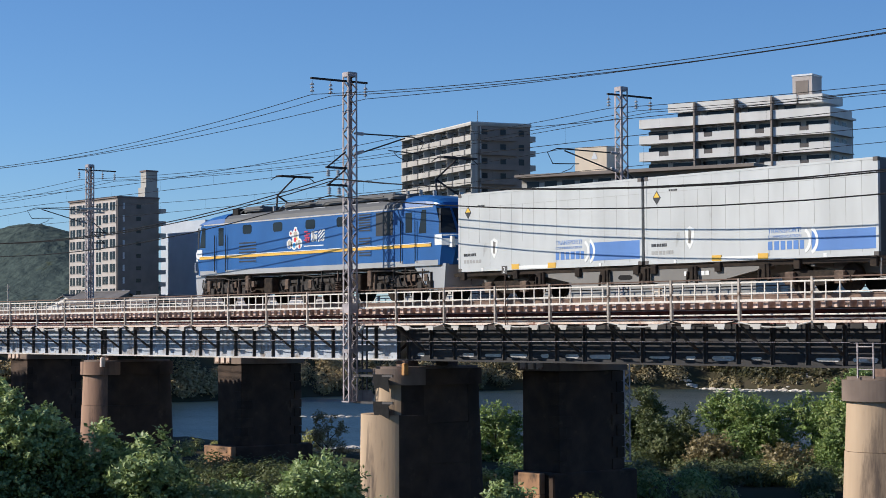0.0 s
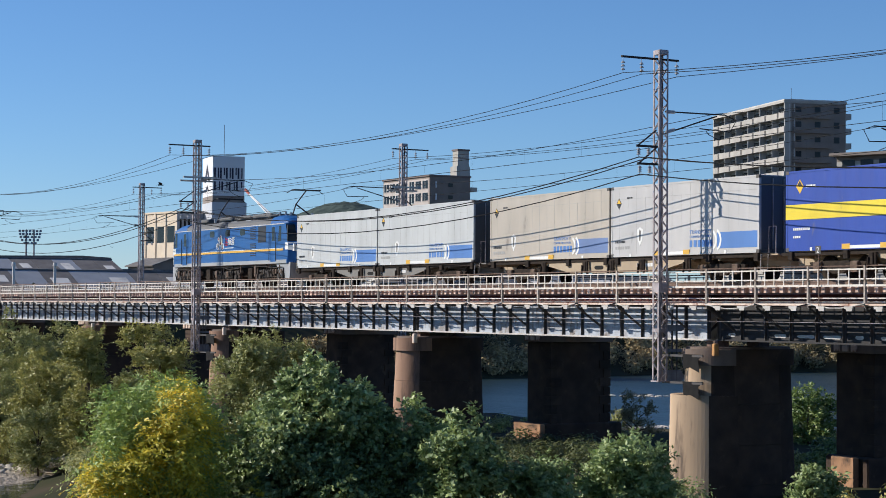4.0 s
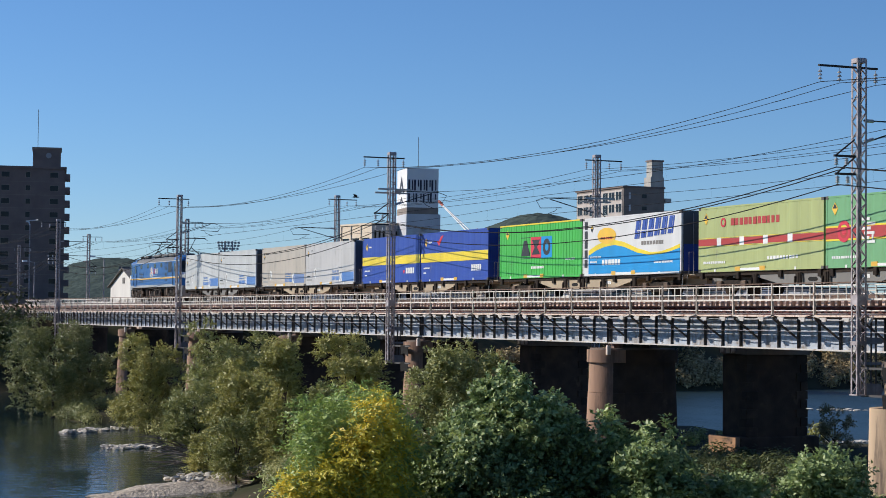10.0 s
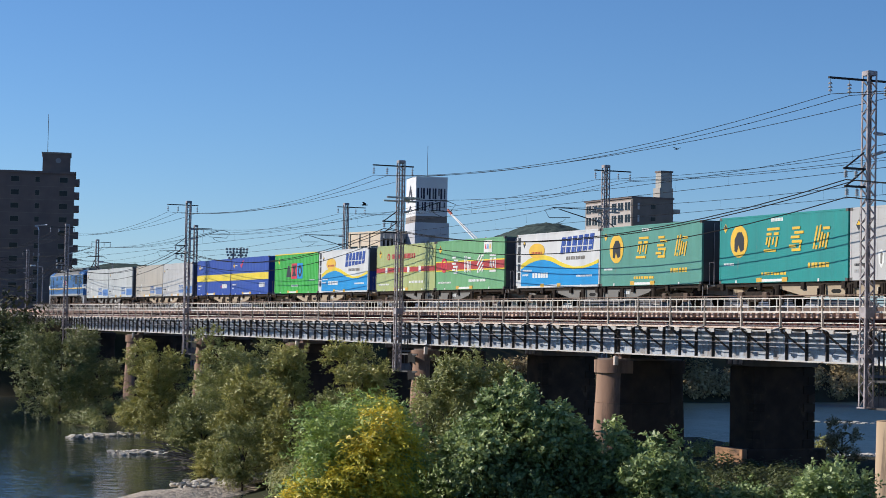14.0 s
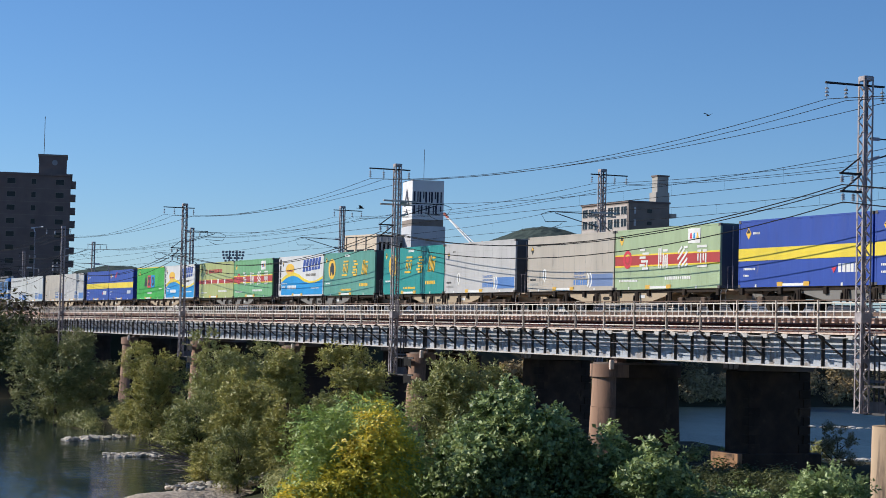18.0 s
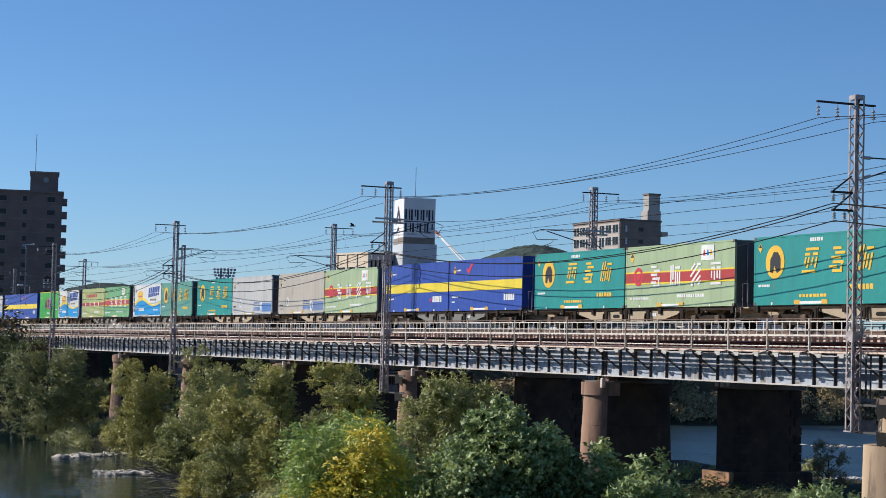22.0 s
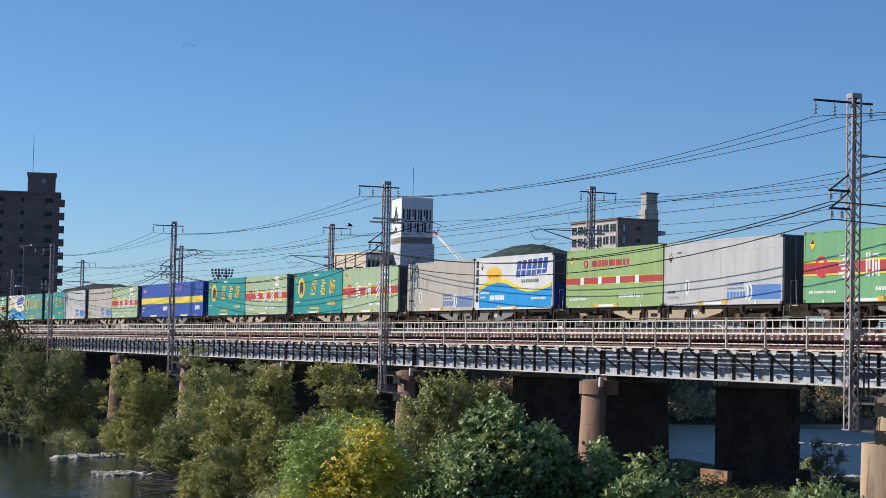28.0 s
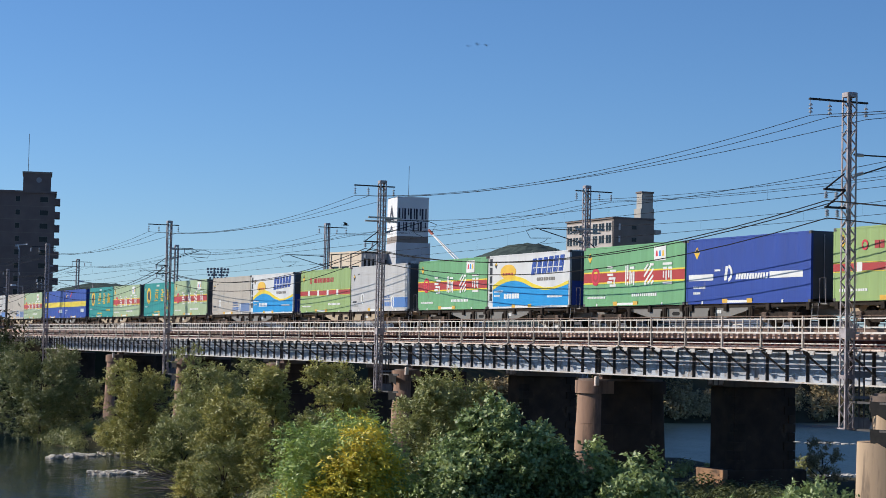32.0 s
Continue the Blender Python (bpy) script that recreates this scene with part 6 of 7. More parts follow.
mall = building("shopping_tower", "white sign tower of a shopping centre with dark lettering shapes", -489, 200, 80)
part("tower", Geo().box(0, 8.9, 0, 13, 0, 43.1), B_SIGN, mall)
B_SHAFT = surface("pale_blue_grey_panel", (0.60, 0.61, 0.64), (0.53, 0.54, 0.57), rough=0.5, scale=0.3, bump=0.02, tint=0.16)
part("tower_shaft", Geo().box(-0.12, 9.5, -0.12, 13.1, 0, 30.4), B_SHAFT, mall, "pale panelled lower shaft")
hall = part("low_hall", Geo().box(9.6, 27, 3.0, 12, 0, 16.6), B_SHAFT, mall, "low panelled hall")
pr = random.Random(12)
for k in range(22):
    w, z = pr.uniform(1.6, 3.4), 1.5 * pr.randrange(7, 19)
    x = pr.uniform(0.1, 9.3 - w)
    part("panel", Geo().box(x, x + w, -0.17, -0.121, z + 0.05, z + 1.45), B_SHAFT, mall)
for k in range(8):
    x, z = 9.9 + 2.1 * k, 1.6 * pr.randrange(6, 10)
    part("panel", Geo().box(x, x + 2.0, 2.93, 2.999, z, z + 1.5), B_SHAFT, hall)
part("dark_band", Geo().box(-0.02, 8.92, -0.02, 13.02, 30.4, 32.2), B_TAUPE, mall)
for row, (z, n, h) in enumerate(((36.9, 5, 3.0), (33.6, 4, 2.5))):
    for k in range(n):
        xa = 0.35 + (8.2 / n) * k
        w = 8.2 / n * 0.84
        g = Geo().box(xa, xa + 0.5, -0.1, -0.02, z, z + h).box(xa + w - 0.32, xa + w, -0.1, -0.02, z + (0.35 * h if k % 2 else 0.1), z + h)
        part("sign_shape", g, B_NAVY, mall, "dark plain sign bars")
part("emblem", Geo().add([(-0.1, 3.6, 36.2), (-0.1, 10.4, 36.2), (-0.1, 7.0, 41.2), (-0.1, 5.2, 36.2), (-0.1, 8.8, 36.2), (-0.1, 7.0, 39.2)], [(0, 3, 5, 2), (3, 0, 2, 5), (1, 2, 5, 4), (4, 5, 2, 1)]), B_NAVY, mall)
part("emblem", Geo().prism([(4.4, 33.4), (6.9, 35.4), (9.6, 33.4), (6.9, 34.4)], -0.12, -0.02, "x"), B_NAVY, mall)
part("aerial", Geo().tube([(4, 4, 43), (4, 4, 52)], 0.07, 5), M_STRUT, mall)

store = building("cream_store", "cream store building with framed upper windows", -515, 190, 10)
part("wall", Geo().box(0, 17.6, 0, 14, 0, 27.6), B_CREAM, store)
for k in range(3):
    part("window", Geo().box(1.8 + 5.4 * k, 5.6 + 5.4 * k, -0.08, 0.0, 19.5, 24.0), M_GLASS, store)
    part("pilaster", Geo().box(0.4 + 5.4 * k, 1.2 + 5.4 * k, -0.25, 0.0, 0, 27.6), B_CREAM, store)
part("roof_edge", Geo().box(-0.3, 17.9, -0.3, 14.3, 27.6, 28.1), B_CREAM, store)
part("side_cladding", Geo().box(17.6, 17.75, 0, 14, 0, 27.6), B_METAL, store, "grey louvred side cladding")
for k in range(9):
    part("louvre_slot", Geo().box(17.75, 17.82, 0.8 + 1.35 * k, 1.4 + 1.35 * k, 21.0, 26.0), M_BLACK, store)

dark = building("brown_tower_block", "tall dark brown apartment tower with stacked balconies", -418, 90, 78)
part("wall", Geo().box(-34, 0, 0, 14, 0, 33.6), B_BROWN, dark)
part("penthouse", Geo().box(-7.0, -1.0, 1, 10, 33.6, 38.0), B_BROWN, dark)
part("penthouse_cap", Geo().box(-7.2, -0.8, 0.8, 10.2, 38.0, 38.4), B_TAUPE, dark)
disc_g = Geo().prism([(-3.6 + 0.6 * math.cos(a * math.pi / 8), 36.6 + 0.6 * math.sin(a * math.pi / 8)) for a in range(16)], 0.93, 0.99)
part("emblem", disc_g, B_METAL, dark, "pale round emblem")
part("roof_edge", Geo().box(-34.3, 0.3, -0.3, 14.3, 33.6, 34.1), B_BROWN, dark)
part("aerial", Geo().tube([(-6, 4, 38.4), (-6, 4, 47)], 0.06, 5), M_STRUT, dark)
for k in range(11):
    z = 33.6 - 2.9 * (k + 1)
    part("balcony", Geo().box(0.0, 1.1, 0.4, 5.0, z + 0.5, z + 1.9), B_BROWN, dark)
    for j in range(6):
        xa = -3.2 - 5.2 * j
        part("window", Geo().box(xa, xa + (0.9 if j % 2 else 1.7), -0.05, 0.02, z + 1.0, z + 2.1), M_GLASS, dark)
        part("window_frame", Geo().box(xa - 0.1, xa + (1.0 if j % 2 else 1.8), -0.035, 0.01, z + 0.9, z + 2.2), B_TAUPE, dark)
    part("storey_line", Geo().box(-34, 0, -0.03, 0.0, z, z + 0.08), B_TAUPE, dark)


def warehouse(label, x, y, width, length, eave, ridge, patches):
    t = building("warehouse", label, x, y, 0, 5.5)
    h = width / 2
    part("wall", Geo().prism([(-h, 0), (h, 0), (h, eave), (0, ridge), (-h, eave)], 0, length), B_PLASTER, t)
    for s in (-1, 1):
        n = 9
        for k in range(n):
            a, b = length * k / n - (0.4 if k == 0 else 0), length * (k + 1) / n - 0.05
            g = Geo().add([(0, a, ridge + 0.12), (0, b, ridge + 0.12), (s * (h + 0.7), b, eave - 0.15), (s * (h + 0.7), a, eave - 0.15),
                           (0, a, ridge), (0, b, ridge), (s * (h + 0.7), b, eave - 0.27), (s * (h + 0.7), a, eave - 0.27)],
                          [(0, 1, 2, 3), (7, 6, 5, 4), (0, 4, 5, 1), (1, 5, 6, 2), (2, 6, 7, 3), (3, 7, 4, 0)])
            part("roof_sheet", g, B_METAL if (k in patches) else B_ROOF, t)
            if s > 0 and k % 2 == 0 and patches:
                u0, u1 = 0.25 + 0.05 * (k % 3), 0.55 + 0.06 * (k % 4)
                q = [(u * (h + 0.7), y, ridge + 0.12 - u * (ridge - eave + 0.27) + 0.02) for u, y in ((u0, a + 0.8), (u0, b - 1.0), (u1, b - 1.0), (u1, a + 0.8))]
                part("skylight_sheet", Geo().add(q + [(x_, y_, z_ + 0.03) for x_, y_, z_ in q], [(0, 1, 2, 3), (7, 6, 5, 4), (0, 4, 5, 1), (1, 5, 6, 2), (2, 6, 7, 3), (3, 7, 4, 0)]), B_PLASTER, t, "pale skylight sheet")
    part("ridge_cap", Geo().tube([(0, -0.4, ridge + 0.15), (0, length, ridge + 0.15)], 0.16, 6), B_ROOF, t)
    part("gable_vent", Geo().box(-0.7, 0.7, -0.05, 0.0, eave + 0.3, eave + 1.2), B_ROOF, t)
    return t


warehouse("old warehouse with white gable and dark sheet roof", -291, 72, 17, 30, 6.8, 9.4, (3, 6))
warehouse("long low warehouse with patched dark roof", -268, 74, 16, 40, 4.2, 7.2, (1, 3, 4, 7))
for vy in (77.6, 83.5):
    v = thing("roof_ventilator", "white sheet metal roof ventilator stack", "ventilator", "ventilators", (-262, vy, 10.1))
    part("stack", Geo().tube([(0, 0, 0), (0, 0, 3.2)], 0.2, 10), B_PLASTER, v)
    part("cowl", Geo().tube([(0, 0, 3.2), (0, 0, 3.7)], 0.34, 10, 0.22), B_PLASTER, v)
long_shed = building("long_shed", "long flat-roofed shed with pale eaves line", -372, 92, 50.4, 5.5)
part("wall", Geo().box(0, 32, 0.4, 14, 0, 10.9), B_TAUPE, long_shed)
part("roof", Geo().box(-0.8, 33, -0.6, 15, 11.2, 11.7), B_ROOF, long_shed)
part("eaves_line", Geo().box(-0.8, 33, -0.7, -0.6, 10.9, 11.2), B_PLASTER, long_shed, "pale eaves line")
part("gutter", Geo().box(-0.6, 32.8, -0.1, 0.39, 10.4, 10.7), B_METAL, long_shed)
warehouse("long low warehouse with patched dark roof", -330, 110, 18, 40, 5.5, 8.6, (3,))
warehouse("long low warehouse with patched dark roof", -292, 150, 26, 60, 5.0, 8.2, (1, 5))

flood = thing("floodlight_mast", "stadium floodlight mast with an oval rack of lamps", "floodlight", "", (-492, 150, 5.5), 68)
for x in (-1.0, 1.0):
    part("pole", Geo().tube([(x, 0, 0), (x, 0, 22.0)], 0.3, 8, 0.22), B_METAL, flood)
for k, z in enumerate((18.4, 19.2, 20.0, 20.8, 21.6)):
    w = (1.7, 2.3, 2.7, 2.9, 3.0)[k]
    part("rack_bar", Geo().box(-w, w, -0.08, 0.08, z - 0.06, z + 0.06), B_METAL, flood)
    n = (4, 5, 6, 7, 7)[k]
    for q in range(n):
        x = -w + 0.3 + (2 * w - 0.6) * q / (n - 1)
        part("lamp", Geo().chamfer_box(x - 0.3, x + 0.3, -0.45, -0.1, z - 0.3, z + 0.3, 0.08), B_METAL, flood)

def house(x, y, w, d, eave, ridge, rz, tone):
    t = building("small_house", "small tile-roofed house beyond the railway", x, y, rz, 5.5)
    part("wall", Geo().box(-w / 2, w / 2, 0, d, 0, eave), tone, t)
    for s in (-1, 1):
        part("roof_slope", Geo().prism([(d / 2, ridge), (d / 2, ridge - 0.25), (d / 2 + s * (d / 2 + 0.6), eave - 0.35), (d / 2 + s * (d / 2 + 0.6), eave - 0.1)], -w / 2 - 0.5, w / 2 + 0.5, "x"), B_ROOF, t)
    part("ridge_tile", Geo().tube([(-w / 2 - 0.5, d / 2, ridge), (w / 2 + 0.5, d / 2, ridge)], 0.16, 6), B_ROOF, t)
    part("gable", Geo().prism([(0.1, eave - 0.1), (d - 0.1, eave - 0.1), (d / 2, ridge - 0.3)], -w / 2 + 0.02, w / 2 - 0.02, "x"), tone, t)
    return t


house(-227.9, 120.0, 9, 7, 5.95, 7.55, 12, B_TAUPE)
house(-190.7, 105.0, 7, 6, 4.72, 6.32, -8, B_TAUPE)
house(-408.6, 150.0, 12, 9, 11.33, 12.93, 8, B_TAUPE)
house(-281.0, 110.0, 9, 7, 4.14, 5.74, 0, B_TAUPE)
house(-254.6, 120.0, 8, 6, 3.98, 5.58, 10, B_TAUPE)

crane = thing("crane_jib", "red and white lattice crane jib far behind", "crane", "", (-671, 300, 6))
part("jib", Geo().beam((3, 0, 33), (-28.6, 0, 47.5), 0.5, 0.5).beam((3, 0, 34.4), (-28.6, 0, 47.6), 0.3, 0.3), B_SIGN, crane, "pale lattice jib")
part("jib_tip", Geo().beam((-24.6, 0, 45.8), (-28.8, 0, 47.8), 0.6, 0.9), M_CRANE, crane, "red jib tip")
part("cab_frame", Geo().beam((3, 0, 33), (8.8, 0, 35.3), 0.5, 0.5).beam((8.8, 0, 35.3), (10.2, 0, 27.8), 0.6, 0.6).beam((3.4, 0, 32.6), (4.2, 0, 27.8), 0.6, 0.6).beam((3.6, 0, 28), (9.0, 0, 34), 0.4, 0.4).box(3.6, 12.4, -1, 1, 27.2, 29.4), M_CRANE, crane, "red crane cab and frame")
part("mast", Geo().box(5.6, 7.0, -0.6, 0.6, 0, 27.2), B_SIGN, crane)

smoke = thing("smoke_plume", "thin bluish white smoke drifting over the roofs", "smoke", "", (-419, 190, 5.8))
sr = random.Random(3)
for k in range(9):
    u = k / 8
    bm = bmesh.new()
    bmesh.ops.create_icosphere(bm, subdivisions=3, radius=0.7 + 1.5 * u)
    for v in bm.verts:
        v.co *= 0.8 + 0.55 * noise.noise(v.co * 0.9 + Vector((9 * k, 0, 0))) + 0.2 * noise.noise(v.co * 2.6)
        v.co += Vector((10.0 * u + sr.uniform(-0.01, 0.01), 0.4 * (k % 2), 1.6 + 15.0 * u ** 0.9))
    me = bpy.data.meshes.new("wisp")
    bm.to_mesh(me)
    bm.free()
    for poly in me.polygons:
        poly.use_smooth = True
    part("wisp", me, M_SMOKE, smoke)
for px_, py_, h in ((-553, 260, 24.4), (-431, 200, 15.0), (-446, 200, 13.5), (-418, 200, 13.0)):
    pole = thing("utility_pole", "concrete utility pole with short crossarms", "utility pole", "utility poles", (px_, py_, 5.8))
    part("pole", Geo().tube([(0, 0, 0), (0, 0, h)], 0.22, 7, 0.16), B_CONC, pole)
    for dz in (0.5, 1.6):
        part("crossarm", Geo().box(-1.3, 1.3, -0.06, 0.06, h - dz - 0.08, h - dz), M_STRUT, pole)

lamp = thing("bracket_lamp_mast", "slim mast with a long level bracket and a pale lantern", "street lamp", "", (-415.5, 82, 5.6))
part("pole", Geo().tube([(0, 0, 0), (0, 0, 21.2)], 0.16, 7, 0.12), M_GALV, lamp)
part("bracket", Geo().tube([(0, 0, 21.2), (-1.2, 0, 22.0), (-43, 0, 23.9)], 0.14, 6).tube([(-8, 0, 22.4), (8.5, 0, 22.0)], 0.12, 6), B_SIGN, lamp)
part("lantern", Geo().chamfer_box(-13.6, -10.8, -0.7, 0.7, 22.7, 24.3, 0.2), B_SIGN, lamp, "pale lantern box")
for lx, ly, h in ((-262, 62, 10), (-330, 66, 11), (-352, 75, 12)):
    lamp = thing("street_lamp", "tall grey street lamp on a pole", "street lamp", "street lamps", (lx, ly, 5.6))
    part("pole", Geo().tube([(0, 0, 0), (0, 0, h)], 0.12, 6, 0.07), M_GALV, lamp)
    part("arm", Geo().tube([(0, 0, h), (0.6, -1.6, h + 0.15)], 0.05, 5), M_GALV, lamp)
    part("lantern", Geo().chamfer_box(0.3, 0.9, -2.2, -1.4, h + 0.05, h + 0.3, 0.05), B_SIGN, lamp)


def hill(name, label, cx, cy, h, sx, sy, seed, shoulder=()):
    n, m = 150, 90
    v, f = [], []
    for j in range(m):
        for i in range(n):
            x, y = (i / (n - 1) - 0.5) * 2 * sx * 2.2, (j / (m - 1) - 0.5) * 2 * sy * 2.2
            z = h * math.exp(-(x / sx) ** 2 - (y / sy) ** 2)
            for dx, hh, s in shoulder:
                z += hh * math.exp(-((x - dx) / s) ** 2 - (y / sy) ** 2)
            k = min(1, z / 20)
            z += k * 2.6 * noise.fractal((x / 40 + seed, y / 40, 0.2), 0.9, 2.2, 4) + k * 2.2 * abs(noise.noise((x / 15, y / 15, seed))) + k * 3.0 * abs(noise.noise((x / 6, y / 6, seed)))
            v.append((cx + x, cy + y, 4 + z))
    f = [(j * n + i, j * n + i + 1, (j + 1) * n + i + 1, (j + 1) * n + i) for j in range(m - 1) for i in range(n - 1)]
    me = bpy.data.meshes.new(name)
    me.from_pydata(v, [], f)
    me.materials.append(M_HAZY_HILL)
    return setting(new(name, me), label)


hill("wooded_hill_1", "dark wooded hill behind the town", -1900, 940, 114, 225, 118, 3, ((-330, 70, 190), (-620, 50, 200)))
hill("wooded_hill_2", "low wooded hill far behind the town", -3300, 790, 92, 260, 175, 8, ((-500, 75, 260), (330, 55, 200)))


# ---- trees, bushes, stones ----
BARK = surface("bark", (0.11, 0.085, 0.06), (0.06, 0.045, 0.035), rough=0.95, scale=6, fine=40, bump=0.6)
L_WILLOW = leaf_material("willow_leaves", [(0.13, 0.155, 0.055), (0.25, 0.275, 0.095), (0.40, 0.40, 0.145), (0.56, 0.51, 0.19)])
L_OLIVE = leaf_material("olive_leaves", [(0.17, 0.175, 0.055), (0.32, 0.32, 0.095), (0.48, 0.45, 0.14), (0.62, 0.53, 0.20)])
L_DARK = leaf_material("dark_leaves", [(0.085, 0.13, 0.055), (0.19, 0.26, 0.105), (0.42, 0.50, 0.20), (0.74, 0.76, 0.34)], rough=0.5, gloss=0.35)
L_GREEN = leaf_material("fresh_leaves", [(0.08, 0.13, 0.04), (0.16, 0.24, 0.07), (0.29, 0.37, 0.11), (0.46, 0.44, 0.16)])
L_GOLD = leaf_material("yellowing_leaves", [(0.46, 0.45, 0.06), (0.66, 0.58, 0.06), (0.80, 0.63, 0.06), (0.80, 0.56, 0.07)])
L_LIME = leaf_material("lime_leaves", [(0.18, 0.27, 0.09), (0.31, 0.42, 0.12), (0.46, 0.54, 0.15), (0.62, 0.62, 0.17)])
L_PALE = leaf_material("pale_leaves", [(0.184, 0.253, 0.103), (0.287, 0.368, 0.138), (0.414, 0.494, 0.207), (0.506, 0.529, 0.23)])
L_BROWN = leaf_material("dry_twigs", [(0.18, 0.155, 0.075), (0.27, 0.225, 0.11), (0.36, 0.29, 0.15), (0.42, 0.32, 0.18)])
L_SHADE = leaf_material("deep_green_shade_leaves", [(0.05, 0.075, 0.03), (0.09, 0.12, 0.045), (0.16, 0.18, 0.07), (0.26, 0.26, 0.10)])
L_DUSKY = leaf_material("dusky_willow_leaves", [(0.10, 0.125, 0.05), (0.19, 0.22, 0.085), (0.30, 0.31, 0.125), (0.42, 0.38, 0.17)])
L_FAR = leaf_material("far_woods", [(0.024, 0.030, 0.013), (0.052, 0.056, 0.021), (0.10, 0.088, 0.036), (0.19, 0.145, 0.066)])
L_REED = leaf_material("dry_reeds", [(0.25, 0.18, 0.09), (0.40, 0.30, 0.145), (0.55, 0.42, 0.20), (0.66, 0.50, 0.24)])


def leaf_mesh(name, lobes, count, size, slender, seed, droop=0.3, shell=0.35):
    """Many single leaves, each a small folded blade, spread in the lobes (x, y, z, radius, height)."""
    r = np.random.RandomState(seed)
    lob = np.array(lobes, float)
    wt = lob[:, 3] ** 2
    pick = r.choice(len(lob), count, p=wt / wt.sum())
    d = r.normal(size=(count, 3))
    d /= np.linalg.norm(d, axis=1, keepdims=True)
    rad = shell + (1 - shell) * r.rand(count) ** 0.6
    stray = r.rand(count) < 0.10
    rad = np.where(stray, rad * r.uniform(1.05, 1.32, count), rad)
    L = lob[pick]
    pos = L[:, :3] + d * rad[:, None] * np.stack([L[:, 3], L[:, 3], L[:, 4]], -1)
    face = d * 0.75 + r.normal(size=(count, 3)) * 0.42 + np.array([0, 0, 0.55])
    face /= np.linalg.norm(face, axis=1, keepdims=True)
    axis = np.cross(face, np.cross(d * 0.6 + r.normal(size=(count, 3)) * 0.6 + np.array([0, 0, -droop]), face))
    axis /= np.linalg.norm(axis, axis=1, keepdims=True)
    side = np.cross(axis, face)
    s = size * r.uniform(0.6, 1.35, count)[:, None]
    w = s * slender
    a, b = pos - axis * s / 2, pos + axis * s / 2
    mid = pos + np.cross(axis, side) * w * 0.25
    verts = np.stack([a, mid + side * w / 2, b, mid - side * w / 2], 1).reshape(-1, 3)
    me = bpy.data.meshes.new(name)
    me.vertices.add(count * 4)
    me.vertices.foreach_set("co", verts.ravel())
    me.loops.add(count * 4)
    me.loops.foreach_set("vertex_index", np.arange(count * 4))
    me.polygons.add(count)
    me.polygons.foreach_set("loop_start", np.arange(count) * 4)
    me.polygons.foreach_set("loop_total", np.full(count, 4))
    me.update()
    return me


def spray_mesh(name, lobes, shoots, per, length, size, slender, seed, rise=0.5, droop=0.25, bunch=15):
    """Leafy shoots that spring from the lobes, with single leaves set along each of them."""
    r = np.random.RandomState(seed)
    lob = np.array(lobes, float)
    wt = lob[:, 3] ** 2
    # tufts: the shoots spring in bunches from the ends of twigs, with gaps between them
    tufts = max(12, shoots // bunch)
    T = lob[r.choice(len(lob), tufts, p=wt / wt.sum())]
    td = r.normal(size=(tufts, 3))
    td /= np.linalg.norm(td, axis=1, keepdims=True)
    tc = T[:, :3] + td * (0.55 + 0.45 * r.rand(tufts) ** 0.5)[:, None] * np.stack([T[:, 3], T[:, 3], T[:, 4]], -1)
    of = r.randint(0, tufts, shoots)
    e = r.normal(size=(shoots, 3))
    e /= np.linalg.norm(e, axis=1, keepdims=True)
    start = tc[of] + e * (0.55 * length * r.rand(shoots) ** 0.5)[:, None]
    d = td[of] * 0.6 + e * 0.75
    d /= np.linalg.norm(d, axis=1, keepdims=True)
    out = d * 0.8 + r.normal(size=(shoots, 3)) * 0.3 + np.array([0, 0, rise])
    out /= np.linalg.norm(out, axis=1, keepdims=True)
    ln = length * r.uniform(0.45, 1.25, shoots)
    t = (np.arange(per) + 0.5) / per
    n = shoots * per
    pos = start[:, None] + out[:, None] * (ln[:, None] * t)[..., None]
    pos[..., 2] -= droop * ln[:, None] * t ** 2
    pos = pos.reshape(n, 3) + r.normal(size=(n, 3)) * size * 0.15
    o = np.repeat(out, per, 0)
    dd = np.repeat(d, per, 0)
    turn = np.cross(o, np.array([0, 0, 1.0]) + r.normal(size=(n, 3)) * 0.5)
    turn /= np.linalg.norm(turn, axis=1, keepdims=True) + 1e-9
    turn *= np.tile(np.where(np.arange(per) % 2, 1.0, -1.0), shoots)[:, None]
    axis = o * 0.55 + turn * 0.8 + r.normal(size=(n, 3)) * 0.25 + np.array([0, 0, -droop * 0.6])
    axis /= np.linalg.norm(axis, axis=1, keepdims=True)
    face = dd * 0.8 + np.array([-0.30, -0.32, 0.42]) + r.normal(size=(n, 3)) * 0.42
    side = np.cross(axis, face)
    side /= np.linalg.norm(side, axis=1, keepdims=True) + 1e-9
    s = size * r.uniform(0.65, 1.3, n)[:, None]
    w = s * slender
    mid = pos + axis * s * 0.45 + np.cross(side, axis) * w * 0.18
    verts = np.stack([pos, mid + side * w / 2, pos + axis * s, mid - side * w / 2], 1).reshape(-1, 3)
    return blades(name, verts)


def blades(name, verts):
    count = len(verts) // 4
    me = bpy.data.meshes.new(name)
    me.vertices.add(count * 4)
    me.vertices.foreach_set("co", verts.ravel())
    me.loops.add(count * 4)
    me.loops.foreach_set("vertex_index", np.arange(count * 4))
    me.polygons.add(count)
    me.polygons.foreach_set("loop_start", np.arange(count) * 4)
    me.polygons.foreach_set("loop_total", np.full(count, 4))
    me.update()
    return me


